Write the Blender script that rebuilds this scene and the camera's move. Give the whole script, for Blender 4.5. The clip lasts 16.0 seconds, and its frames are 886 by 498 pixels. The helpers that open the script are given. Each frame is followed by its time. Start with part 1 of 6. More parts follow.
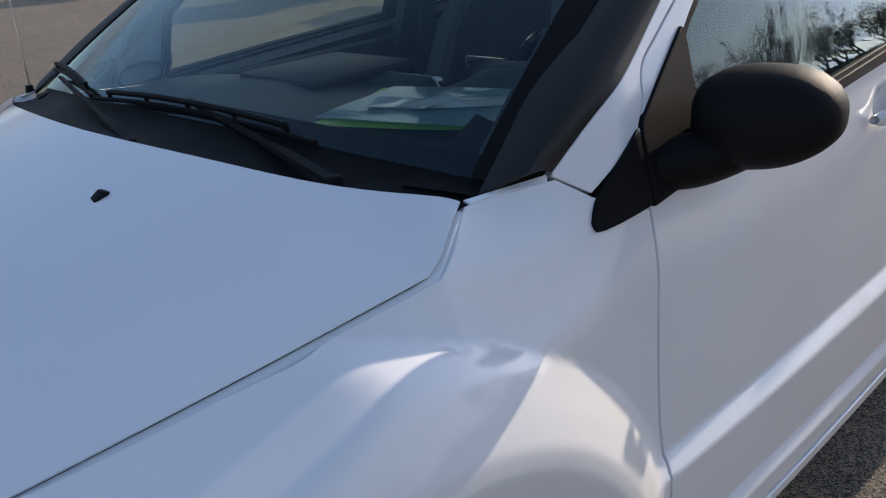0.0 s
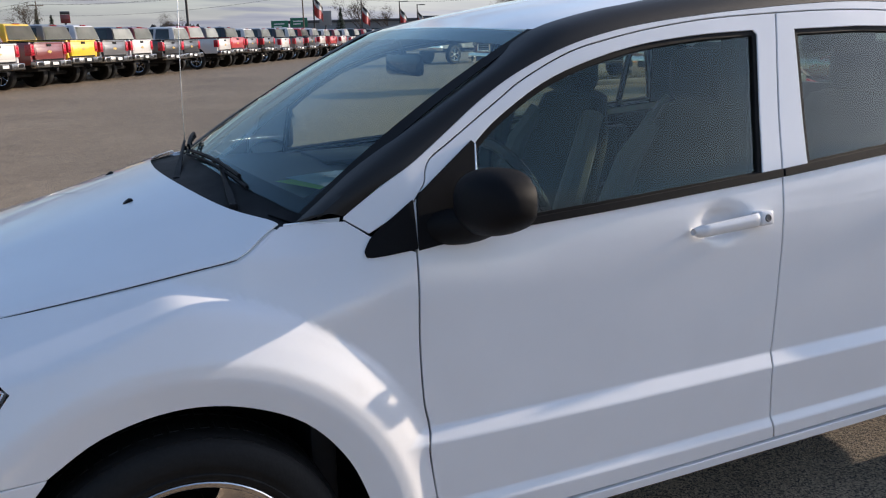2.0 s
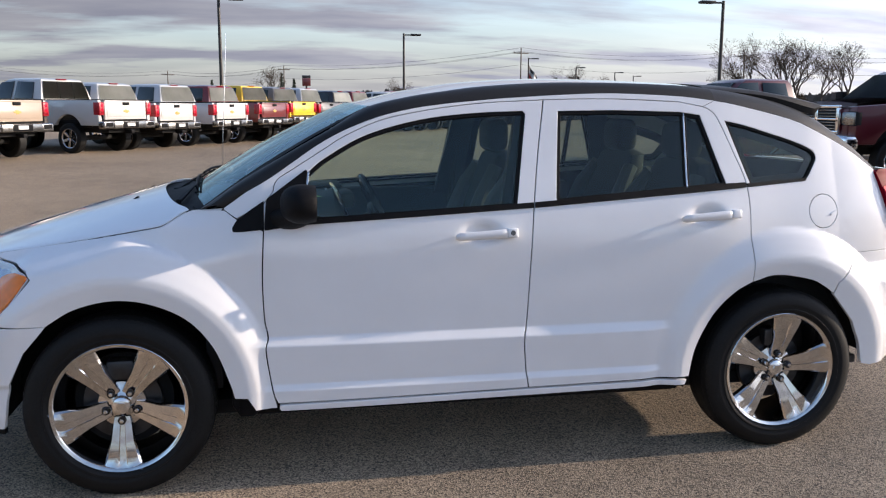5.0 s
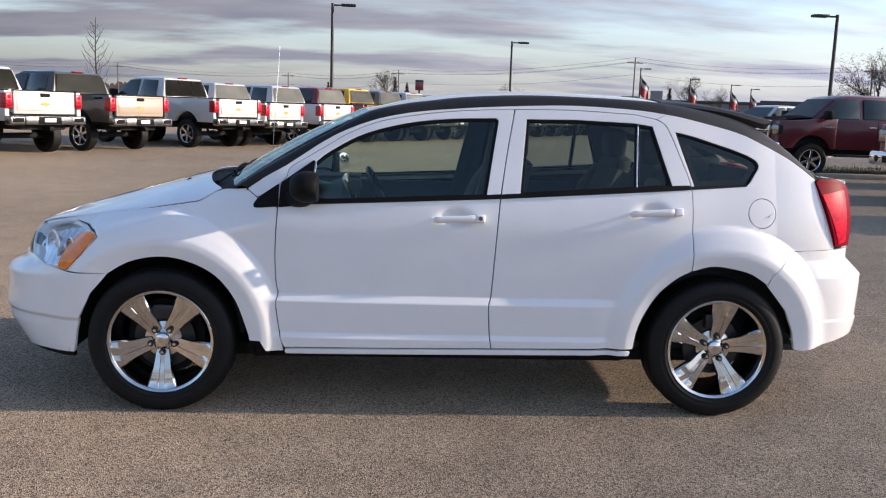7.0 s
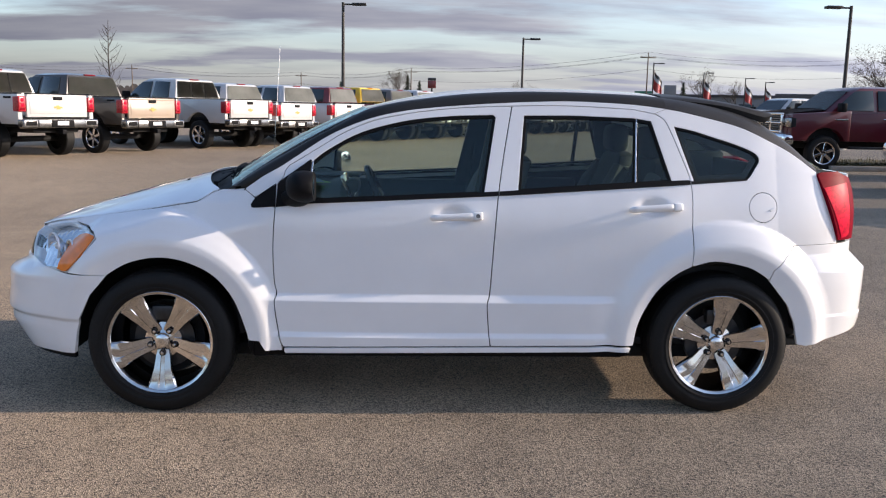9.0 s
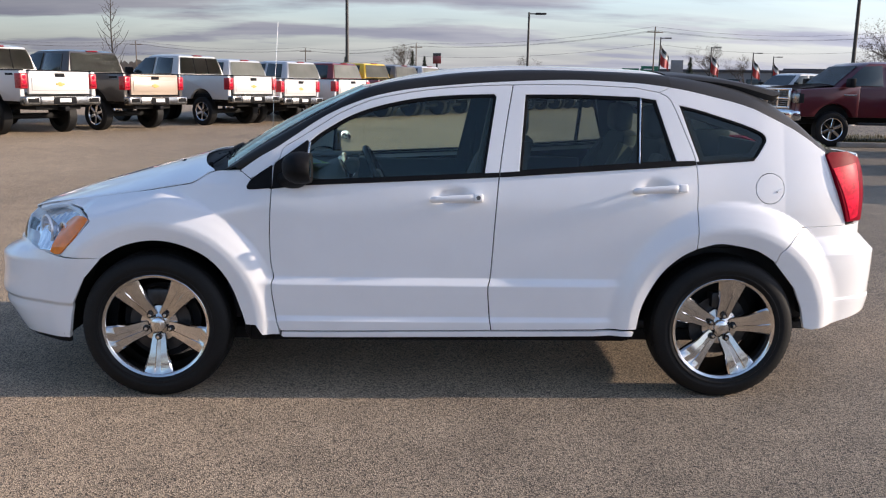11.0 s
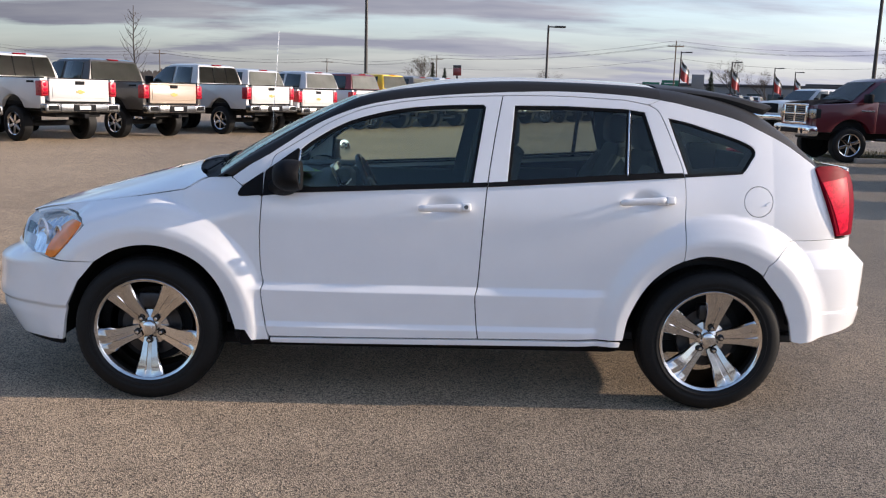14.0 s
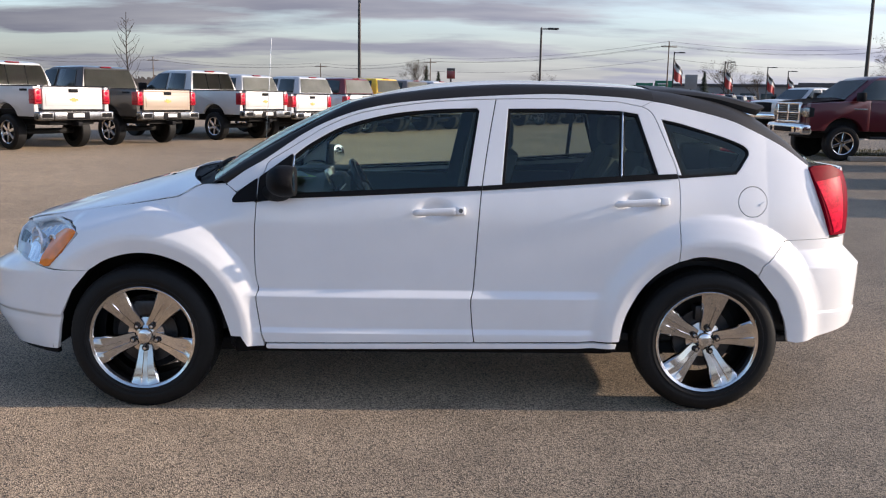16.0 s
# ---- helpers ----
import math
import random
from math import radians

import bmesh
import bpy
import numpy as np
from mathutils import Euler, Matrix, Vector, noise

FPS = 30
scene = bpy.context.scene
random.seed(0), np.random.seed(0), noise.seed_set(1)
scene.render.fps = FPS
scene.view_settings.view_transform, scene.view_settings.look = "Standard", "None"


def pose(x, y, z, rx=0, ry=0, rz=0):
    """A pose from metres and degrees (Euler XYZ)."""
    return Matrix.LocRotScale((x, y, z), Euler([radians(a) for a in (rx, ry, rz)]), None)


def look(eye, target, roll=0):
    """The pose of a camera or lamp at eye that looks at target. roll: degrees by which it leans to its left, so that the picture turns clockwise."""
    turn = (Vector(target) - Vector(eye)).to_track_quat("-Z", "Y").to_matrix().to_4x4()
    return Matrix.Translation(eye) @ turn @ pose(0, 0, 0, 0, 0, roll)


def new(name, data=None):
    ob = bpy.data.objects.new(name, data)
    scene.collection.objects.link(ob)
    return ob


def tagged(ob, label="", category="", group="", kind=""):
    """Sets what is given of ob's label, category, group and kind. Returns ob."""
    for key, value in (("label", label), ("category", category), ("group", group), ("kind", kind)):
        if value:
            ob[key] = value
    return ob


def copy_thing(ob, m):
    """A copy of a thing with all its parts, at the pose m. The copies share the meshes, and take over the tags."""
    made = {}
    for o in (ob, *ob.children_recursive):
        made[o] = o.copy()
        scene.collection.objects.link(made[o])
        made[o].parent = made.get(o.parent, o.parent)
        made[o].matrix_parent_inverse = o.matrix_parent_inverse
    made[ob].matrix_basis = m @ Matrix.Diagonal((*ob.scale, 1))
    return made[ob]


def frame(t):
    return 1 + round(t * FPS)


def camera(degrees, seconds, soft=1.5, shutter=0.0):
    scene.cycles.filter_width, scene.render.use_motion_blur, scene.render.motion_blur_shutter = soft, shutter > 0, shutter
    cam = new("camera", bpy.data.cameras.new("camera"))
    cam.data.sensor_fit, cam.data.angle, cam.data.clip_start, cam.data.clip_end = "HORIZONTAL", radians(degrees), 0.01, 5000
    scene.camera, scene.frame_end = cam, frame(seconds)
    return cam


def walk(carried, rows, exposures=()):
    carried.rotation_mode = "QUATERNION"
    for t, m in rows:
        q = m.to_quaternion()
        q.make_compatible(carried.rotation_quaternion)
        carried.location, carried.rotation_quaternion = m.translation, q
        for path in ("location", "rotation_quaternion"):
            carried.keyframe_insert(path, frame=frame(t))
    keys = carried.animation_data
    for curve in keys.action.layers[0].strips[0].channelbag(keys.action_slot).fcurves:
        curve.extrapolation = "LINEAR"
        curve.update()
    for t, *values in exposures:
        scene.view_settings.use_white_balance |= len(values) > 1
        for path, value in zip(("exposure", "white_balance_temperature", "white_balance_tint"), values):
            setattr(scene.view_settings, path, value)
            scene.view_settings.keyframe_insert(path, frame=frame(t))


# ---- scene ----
cam = camera(53.9, 16.0, soft=1.15)
PATH = [
    (0, (-0.456, -1.423, 1.389), (0.824, -0.08, 0.641), -4.9),
    (0.5, (-0.41, -1.656, 1.418), (0.776, -0.2, 0.73), -4.8),
    (1, (-0.376, -1.905, 1.421), (0.694, -0.308, 0.868), -5.0),
    (1.5, (-0.252, -2.183, 1.409), (0.665, -0.478, 0.907), -3.6),
    (2, (-0.174, -2.465, 1.416), (0.64, -0.701, 0.938), -1.5),
    (2.5, (-0.089, -2.769, 1.419), (0.644, -0.962, 0.974), -1.2),
    (3, (0.047, -3.019, 1.422), (0.703, -1.176, 1.006), -0.4),
    (3.5, (0.224, -3.302, 1.423), (0.792, -1.425, 1.033), 0.5),
    (4, (0.332, -3.56, 1.423), (0.835, -1.657, 1.067), 0.3),
    (6.5, (0.958, -4.666, 1.438), (1.136, -2.699, 1.123), 1.5),
    (7, (1.037, -4.832, 1.439), (1.165, -2.861, 1.123), 1.9),
    (7.5, (1.117, -4.966, 1.431), (1.212, -2.995, 1.102), 1.6),
    (8, (1.131, -4.989, 1.434), (1.213, -3.017, 1.107), 1.4),
    (8.5, (1.13, -4.932, 1.434), (1.209, -2.959, 1.112), 1.2),
    (9, (1.116, -4.825, 1.44), (1.21, -2.853, 1.118), 1.1),
    (9.5, (1.086, -4.741, 1.454), (1.196, -2.773, 1.115), 0.9),
    (12, (1.251, -4.762, 1.456), (1.292, -2.799, 1.077), 1.5),
    (12.5, (1.298, -4.782, 1.454), (1.323, -2.817, 1.084), 1.8),
    (13, (1.299, -4.79, 1.458), (1.329, -2.824, 1.095), 1.7),
    (13.5, (1.289, -4.786, 1.456), (1.326, -2.818, 1.099), 1.6),
    (14, (1.286, -4.785, 1.452), (1.325, -2.816, 1.101), 1.6),
    (14.5, (1.292, -4.784, 1.451), (1.334, -2.815, 1.104), 1.5),
    (15, (1.295, -4.783, 1.456), (1.346, -2.814, 1.108), 1.5),
    (15.5, (1.294, -4.782, 1.455), (1.352, -2.814, 1.106), 1.2),
    (16, (1.29, -4.783, 1.456), (1.338, -2.813, 1.112), 0.9),
]
EXPOSURES = [(0, 0.11, 6560, 11.5), (1.5, 0.20, 6560, 11.5), (3.5, 0.35, 6600, 12.5), (7, 0.41, 6580, 14), (16, 0.41, 6580, 14)]
walk(cam, [(t, look(eye, target, roll)) for t, eye, target, roll in PATH], EXPOSURES)

# ---- light and sky ----
SUN_EL, SUN_AZ = 17.5, -0.3   # degrees; azimuth from +x towards +y
world = bpy.data.worlds.new("sky")
scene.world = world
world.use_nodes = True


def build_sky():
    nt = world.node_tree
    nt.nodes.clear()
    N = nt.nodes.new
    out, bg = N("ShaderNodeOutputWorld"), N("ShaderNodeBackground")
    sky = N("ShaderNodeTexSky")
    sky.sky_type, sky.sun_disc = "NISHITA", False
    sky.sun_elevation, sky.sun_rotation = radians(SUN_EL), radians(90 - SUN_AZ)
    sky.air_density, sky.dust_density, sky.ozone_density = 1.0, 0.7, 1.5
    tc, sep, mp = N("ShaderNodeTexCoord"), N("ShaderNodeSeparateXYZ"), N("ShaderNodeCombineXYZ")
    L = nt.links.new
    L(tc.outputs["Generated"], sep.inputs[0])
    # flat cloud deck: direction divided by its height
    add = N("ShaderNodeMath"); add.operation = "ADD"; add.inputs[1].default_value = 0.13
    mx = N("ShaderNodeMath"); mx.operation = "MAXIMUM"; mx.inputs[1].default_value = 0.0
    L(sep.outputs[2], mx.inputs[0]); L(mx.outputs[0], add.inputs[0])
    for i in (0, 1):
        d = N("ShaderNodeMath"); d.operation = "DIVIDE"
        # the bands run along x
        long_way = N("ShaderNodeMath"); long_way.operation = "MULTIPLY"; long_way.inputs[1].default_value = (0.5, 1.15)[i]
        L(sep.outputs[i], d.inputs[0]); L(add.outputs[0], d.inputs[1]); L(d.outputs[0], long_way.inputs[0]); L(long_way.outputs[0], mp.inputs[i])
    n1, n2 = N("ShaderNodeTexNoise"), N("ShaderNodeTexNoise")
    n1.inputs["Scale"].default_value, n1.inputs["Detail"].default_value, n1.inputs["Roughness"].default_value = 0.75, 9.0, 0.56
    n2.inputs["Scale"].default_value, n2.inputs["Detail"].default_value = 2.3, 6.0
    L(mp.outputs[0], n1.inputs["Vector"]); L(mp.outputs[0], n2.inputs["Vector"])
    cover, tone = N("ShaderNodeValToRGB"), N("ShaderNodeValToRGB")
    cover.color_ramp.elements[0].position, cover.color_ramp.elements[1].position = 0.355, 0.54
    tone.color_ramp.elements[0].position, tone.color_ramp.elements[0].color = 0.34, (0.59, 0.63, 0.79, 1)
    tone.color_ramp.elements[1].position, tone.color_ramp.elements[1].color = 0.66, (0.89, 0.925, 1.03, 1)
    L(n1.outputs["Fac"], cover.inputs[0]); L(n2.outputs["Fac"], tone.inputs[0])
    scale = N("ShaderNodeMix"); scale.data_type, scale.blend_type = "RGBA", "MULTIPLY"
    scale.inputs[0].default_value = 1.0
    # clouds glow towards the sun, which stands over +x
    glow = N("ShaderNodeMapRange")
    glow.inputs["From Min"].default_value, glow.inputs["From Max"].default_value = -1.0, 1.0
    glow.inputs["To Min"].default_value, glow.inputs["To Max"].default_value = CLOUD * 0.25, CLOUD * 1.75
    L(sep.outputs[0], glow.inputs["Value"])
    # and brightest round the sun itself
    aim, clip, fall, sums = N("ShaderNodeVectorMath"), N("ShaderNodeMath"), N("ShaderNodeMath"), N("ShaderNodeMath")
    aim.operation, clip.operation, fall.operation, sums.operation = "DOT_PRODUCT", "MAXIMUM", "POWER", "MULTIPLY_ADD"
    aim.inputs[1].default_value = (math.cos(radians(SUN_EL)) * math.cos(radians(SUN_AZ)), math.cos(radians(SUN_EL)) * math.sin(radians(SUN_AZ)), math.sin(radians(SUN_EL)))
    clip.inputs[1].default_value, fall.inputs[1].default_value, sums.inputs[1].default_value = 0.0, 4.0, AUREOLE
    L(tc.outputs["Generated"], aim.inputs[0]); L(aim.outputs["Value"], clip.inputs[0]); L(clip.outputs[0], fall.inputs[0])
    L(fall.outputs[0], sums.inputs[0]); L(glow.outputs[0], sums.inputs[2]); L(sums.outputs[0], scale.inputs[7])
    L(tone.outputs[0], scale.inputs[6])
    mix = N("ShaderNodeMix"); mix.data_type = "RGBA"
    high = N("ShaderNodeMapRange"); high.interpolation_type = "SMOOTHSTEP"
    high.inputs["From Min"].default_value, high.inputs["From Max"].default_value = 0.15, 0.36
    high.inputs["To Min"].default_value, high.inputs["To Max"].default_value = 1.0, 0.15
    # the cloud bank stands higher towards the sun
    bank = N("ShaderNodeMath"); bank.operation = "MULTIPLY_ADD"; bank.inputs[1].default_value = -0.16
    L(sep.outputs[0], bank.inputs[0]); L(sep.outputs[2], bank.inputs[2]); L(bank.outputs[0], high.inputs["Value"])
    dim = N("ShaderNodeMath"); dim.operation = "MULTIPLY"
    lowd = N("ShaderNodeMapRange"); lowd.interpolation_type = "SMOOTHSTEP"
    lowd.inputs["From Min"].default_value, lowd.inputs["From Max"].default_value = 0.0, 0.16
    lowd.inputs["To Min"].default_value, lowd.inputs["To Max"].default_value = 0.85, 0.0
    L(sep.outputs[2], lowd.inputs["Value"])
    most = N("ShaderNodeMath"); most.operation = "MAXIMUM"
    L(cover.outputs[0], most.inputs[0]); L(lowd.outputs[0], most.inputs[1])
    L(most.outputs[0], dim.inputs[0]); L(high.outputs[0], dim.inputs[1])
    L(dim.outputs[0], mix.inputs[0]); tint = N("ShaderNodeMix"); tint.data_type, tint.blend_type = "RGBA", "MULTIPLY"
    tint.inputs[0].default_value, tint.inputs[7].default_value = 1.0, (0.928, 0.966, 1.050, 1)
    L(sky.outputs[0], tint.inputs[6]); L(tint.outputs[2], mix.inputs[6]); L(scale.outputs[2], mix.inputs[7])
    L(mix.outputs[2], bg.inputs[0])
    bg.inputs[1].default_value = SKY
    L(bg.outputs[0], out.inputs[0])


SKY, CLOUD, AUREOLE = 0.187, 2.1, 15.0
build_sky()
sun = new("sun", bpy.data.lights.new("sun", "SUN"))
sun.data.energy, sun.data.angle, sun.data.color = 4.75, radians(0.6), (1.0, 0.85, 0.68)
SUN_WAY = Vector((math.cos(radians(SUN_EL)) * math.cos(radians(SUN_AZ)), math.cos(radians(SUN_EL)) * math.sin(radians(SUN_AZ)), math.sin(radians(SUN_EL))))
sun.matrix_world = Matrix.Translation((40, 5, 30)) @ SUN_WAY.to_track_quat("Z", "Y").to_matrix().to_4x4()


# ---- materials ----
def material(name, colour, rough=0.5, metal=0.0, coat=0.0, grain=0.0, grain_scale=60.0, bump=0.0, stain=0.0, stain_scale=2.0, spec=0.5, transmission=0.0, random_tint=0.0):
    """Principled surface with colour variation at two scales and fine relief."""
    m = bpy.data.materials.new(name)
    m.use_nodes = True
    nt = m.node_tree
    b = nt.nodes["Principled BSDF"]
    b.inputs["Base Color"].default_value = (*colour, 1)
    b.inputs["Roughness"].default_value, b.inputs["Metallic"].default_value = rough, metal
    b.inputs["Coat Weight"].default_value, b.inputs["Coat Roughness"].default_value = coat, 0.03
    b.inputs["Specular IOR Level"].default_value = spec
    b.inputs["Transmission Weight"].default_value = transmission
    N, L = nt.nodes.new, nt.links.new
    if grain or bump or stain or random_tint:
        tc = N("ShaderNodeTexCoord")
        fine, wide = N("ShaderNodeTexNoise"), N("ShaderNodeTexNoise")
        fine.inputs["Scale"].default_value, fine.inputs["Detail"].default_value = grain_scale, 6.0
        wide.inputs["Scale"].default_value, wide.inputs["Detail"].default_value = stain_scale, 7.0
        L(tc.outputs["Object"], fine.inputs["Vector"]); L(tc.outputs["Object"], wide.inputs["Vector"])
        last = None
        for node, amount in ((fine, grain), (wide, stain)):
            if not amount:
                continue
            ramp = N("ShaderNodeMapRange")
            ramp.inputs["From Min"].default_value, ramp.inputs["From Max"].default_value = 0.3, 0.7
            ramp.inputs["To Min"].default_value, ramp.inputs["To Max"].default_value = 1 - amount, 1 + amount
            L(node.outputs["Fac"], ramp.inputs["Value"])
            mul = N("ShaderNodeMix"); mul.data_type, mul.blend_type = "RGBA", "MULTIPLY"
            mul.inputs[0].default_value = 1.0
            mul.inputs[6].default_value = (*colour, 1)
            if last:
                L(last, mul.inputs[6])
            L(ramp.outputs[0], mul.inputs[7])
            last = mul.outputs[2]
        if last:
            L(last, b.inputs["Base Color"])
        if stain:
            rr = N("ShaderNodeMapRange")
            rr.inputs["To Min"].default_value, rr.inputs["To Max"].default_value = max(0.02, rough * 0.8), min(1, rough * 1.25)
            L(wide.outputs["Fac"], rr.inputs["Value"]); L(rr.outputs[0], b.inputs["Roughness"])
        if bump:
            bp = N("ShaderNodeBump")
            bp.inputs["Strength"].default_value, bp.inputs["Distance"].default_value = bump, 0.002
            L(fine.outputs["Fac"], bp.inputs["Height"]); L(bp.outputs[0], b.inputs["Normal"])
    return m


def glass_sheet(name, tint, gloss=1.0, fall=4.6, sheen=(0.93, 1.0, 0.97)):
    """Thin window glass: lets light straight through with a tint, and mirrors by Fresnel."""
    m = bpy.data.materials.new(name)
    m.use_nodes = True
    nt = m.node_tree
    nt.nodes.clear()
    N, L = nt.nodes.new, nt.links.new
    out, mix, tr, gl, lw = N("ShaderNodeOutputMaterial"), N("ShaderNodeMixShader"), N("ShaderNodeBsdfTransparent"), N("ShaderNodeBsdfGlossy"), N("ShaderNodeLayerWeight")
    tr.inputs[0].default_value = (*tint, 1)
    gl.inputs["Roughness"].default_value = 0.0
    gl.inputs["Color"].default_value = (*sheen, 1)
    lw.inputs["Blend"].default_value = 0.5
    power, scale = N("ShaderNodeMath"), N("ShaderNodeMapRange")
    power.operation, power.inputs[1].default_value = "POWER", fall
    scale.inputs["To Min"].default_value, scale.inputs["To Max"].default_value = 0.075 * gloss, 0.92
    L(lw.outputs["Facing"], power.inputs[0]); L(power.outputs[0], scale.inputs["Value"])
    L(scale.outputs[0], mix.inputs[0]); L(tr.outputs[0], mix.inputs[1]); L(gl.outputs[0], mix.inputs[2]); L(mix.outputs[0], out.inputs[0])
    return m


WHITE = material("white_car_paint", (0.83, 0.83, 0.835), 0.32, coat=1.0, stain=0.02, stain_scale=5)
BLACK_PLASTIC = material("black_textured_plastic", (0.0085, 0.0085, 0.0095), 0.55, spec=0.09, grain=0.2, grain_scale=900, bump=0.25, stain=0.15, stain_scale=9)
GREY_RAIL = material("dark_grey_matt_film", (0.019, 0.018, 0.0175), 0.48, spec=0.3, grain=0.1, grain_scale=500, bump=0.12, stain=0.12, stain_scale=3)
COWL_BLACK = material("matt_black_cowl", (0.004, 0.004, 0.0045), 0.6, spec=0.15, grain=0.2, grain_scale=600, bump=0.15, stain=0.2, stain_scale=8)
GLOSS_BLACK = material("gloss_black", (0.012, 0.012, 0.013), 0.12)
DARK = material("unlit_black", (0.008, 0.008, 0.008), 0.9)
CHROME = material("dark_chrome", (0.66, 0.645, 0.63), 0.09, metal=1.0, stain=0.08, stain_scale=30)
BRIGHT_CHROME = material("bright_chrome", (0.85, 0.85, 0.86), 0.06, metal=1.0)
RUBBER = material("tyre_rubber", (0.0075, 0.0075, 0.0075), 0.62, spec=0.26, grain=0.25, grain_scale=140, bump=0.3, stain=0.35, stain_scale=7)
BUMPER_DARK = material("dark_key_steel", (0.16, 0.16, 0.16), 0.3, metal=0.9, stain=0.1, stain_scale=200)
STEEL = material("brake_steel", (0.06, 0.06, 0.062), 0.4, metal=0.8, stain=0.3, stain_scale=20)
GLASS_FRONT = glass_sheet("side_glass", (0.83, 0.92, 0.81), 0.65, 3.2, (0.82, 0.97, 0.97))
GLASS_REAR = glass_sheet("privacy_glass", (0.64, 0.71, 0.64), 0.6, 3.2)
GLASS_SHIELD = glass_sheet("windscreen_glass", (0.80, 0.89, 0.86), 0.6, 4.8, (0.70, 0.92, 1.0))
CLEAR = glass_sheet("clear_lens", (0.93, 0.94, 0.95))
INTERIOR = material("dark_grey_trim", (0.020, 0.022, 0.025), 0.6, grain=0.15, grain_scale=400, stain=0.1)
CLOTH = material("dark_seat_cloth", (0.032, 0.033, 0.034), 0.9, stain=0.2, stain_scale=9)
SEAT_GREY = material("grey_seat_cloth", (0.13, 0.13, 0.13), 0.85, grain=0.12, grain_scale=300)
DASH_GREY = material("grey_dash", (0.036, 0.040, 0.041), 0.6, grain=0.12, grain_scale=500)
AMBER = material("amber_lens", (0.90, 0.22, 0.012), 0.22, coat=0.3, stain=0.15, stain_scale=18)
LAMP_SILVER = material("lamp_silver", (0.84, 0.85, 0.87), 0.30, metal=0.35, stain=0.1, stain_scale=25)
RED_LENS = material("red_lens", (0.19, 0.001, 0.011), 0.42, spec=0.03, stain=0.2, stain_scale=16)
RED_BRIGHT = material("bright_red_lens", (0.60, 0.006, 0.035), 0.38, spec=0.05, grain=0.25, grain_scale=70, stain=0.25, stain_scale=22)
# white that stands for glare on the plastic-covered papers
PAPER_GLARE = material("white_paper", (0.75, 0.77, 0.76), 0.25, coat=0.6, stain=0.06, stain_scale=14)
PAPER_BLUE = material("blue_paper", (0.27, 0.46, 0.52), 0.3, coat=0.6, stain=0.2, stain_scale=14)
GREEN = material("lime_paper", (0.32, 0.62, 0.05), 0.4, coat=0.4)


# ---- mesh helpers ----
def part(name, bm, mat, parent=None, label=""):
    """Link a bmesh as one mesh object, under a thing or under a part."""
    me = bpy.data.meshes.new(name)
    bm.to_mesh(me)
    bm.free()
    for p in me.polygons:
        p.use_smooth = True
    mats = mat if isinstance(mat, (list, tuple)) else [mat]
    for m in mats:
        me.materials.append(m)
    me.set_sharp_from_angle(angle=radians(35))
    ob = new(name, me)
    ob.parent = parent
    return tagged(ob, label)


def empty(name, m=None, label="", category="", group="", kind=""):
    ob = new(name)
    ob.empty_display_size = 0.1
    if m is not None:
        ob.matrix_basis = m
    return tagged(ob, label, category, group, kind)


def add_box(bm, lo, hi, bevel=0.0, m=None, seg=2):
    r = bmesh.ops.create_cube(bm, size=1.0)
    vs = r["verts"]
    size = [h - l for l, h in zip(lo, hi)]
    mid = [(h + l) / 2 for l, h in zip(lo, hi)]
    for v in vs:
        v.co = Vector((v.co.x * size[0] + mid[0], v.co.y * size[1] + mid[1], v.co.z * size[2] + mid[2]))
    if bevel:
        es = list({e for v in vs for e in v.link_edges})
        r = bmesh.ops.bevel(bm, geom=es, offset=bevel, segments=seg, affect="EDGES", profile=0.5)
        vs = list({v for f in r["faces"] for v in f.verts} | {v for v in vs if v.is_valid})
    if m is not None:
        bmesh.ops.transform(bm, matrix=m, verts=vs)
    return vs


def box(lo, hi, bevel=0.0, m=None, seg=2):
    bm = bmesh.new()
    add_box(bm, lo, hi, bevel, m, seg)
    return bm


def add_tube(bm, pts, radius, sides=8, taper=1.0, caps=True):
    """A tube along points; radius may shrink to radius*taper."""
    pts = [Vector(p) for p in pts]
    rings = []
    for i, p in enumerate(pts):
        d = (pts[min(i + 1, len(pts) - 1)] - pts[max(i - 1, 0)]).normalized()
        a = d.orthogonal().normalized() if i == 0 else (rings[-1][1] - d * rings[-1][1].dot(d)).normalized()
        b = d.cross(a)
        r = radius * (1 + (taper - 1) * i / max(1, len(pts) - 1))
        rings.append(([bm.verts.new(p + (a * math.cos(k * 2 * math.pi / sides) + b * math.sin(k * 2 * math.pi / sides)) * r) for k in range(sides)], a))
    for (r0, _), (r1, _) in zip(rings, rings[1:]):
        for k in range(sides):
            bm.faces.new((r0[k], r0[(k + 1) % sides], r1[(k + 1) % sides], r1[k]))
    if caps:
        bm.faces.new(rings[0][0][::-1]); bm.faces.new(rings[-1][0])
    return bm


def tube(pts, radius, sides=8, taper=1.0):
    return add_tube(bmesh.new(), pts, radius, sides, taper)


def add_lathe(bm, profile, sides=48, m=None, close=False):
    """Turn (radius, along) pairs round the y axis; along runs to -y."""
    rings = []
    for r, a in profile:
        rings.append([bm.verts.new((r * math.cos(2 * math.pi * k / sides), -a, r * math.sin(2 * math.pi * k / sides))) for k in range(sides)])
    pairs = list(zip(rings, rings[1:])) + ([(rings[-1], rings[0])] if close else [])
    for r0, r1 in pairs:
        for k in range(sides):
            bm.faces.new((r0[k], r0[(k + 1) % sides], r1[(k + 1) % sides], r1[k]))
    vs = [v for ring in rings for v in ring]
    if m is not None:
        bmesh.ops.transform(bm, matrix=m, verts=vs)
    return vs


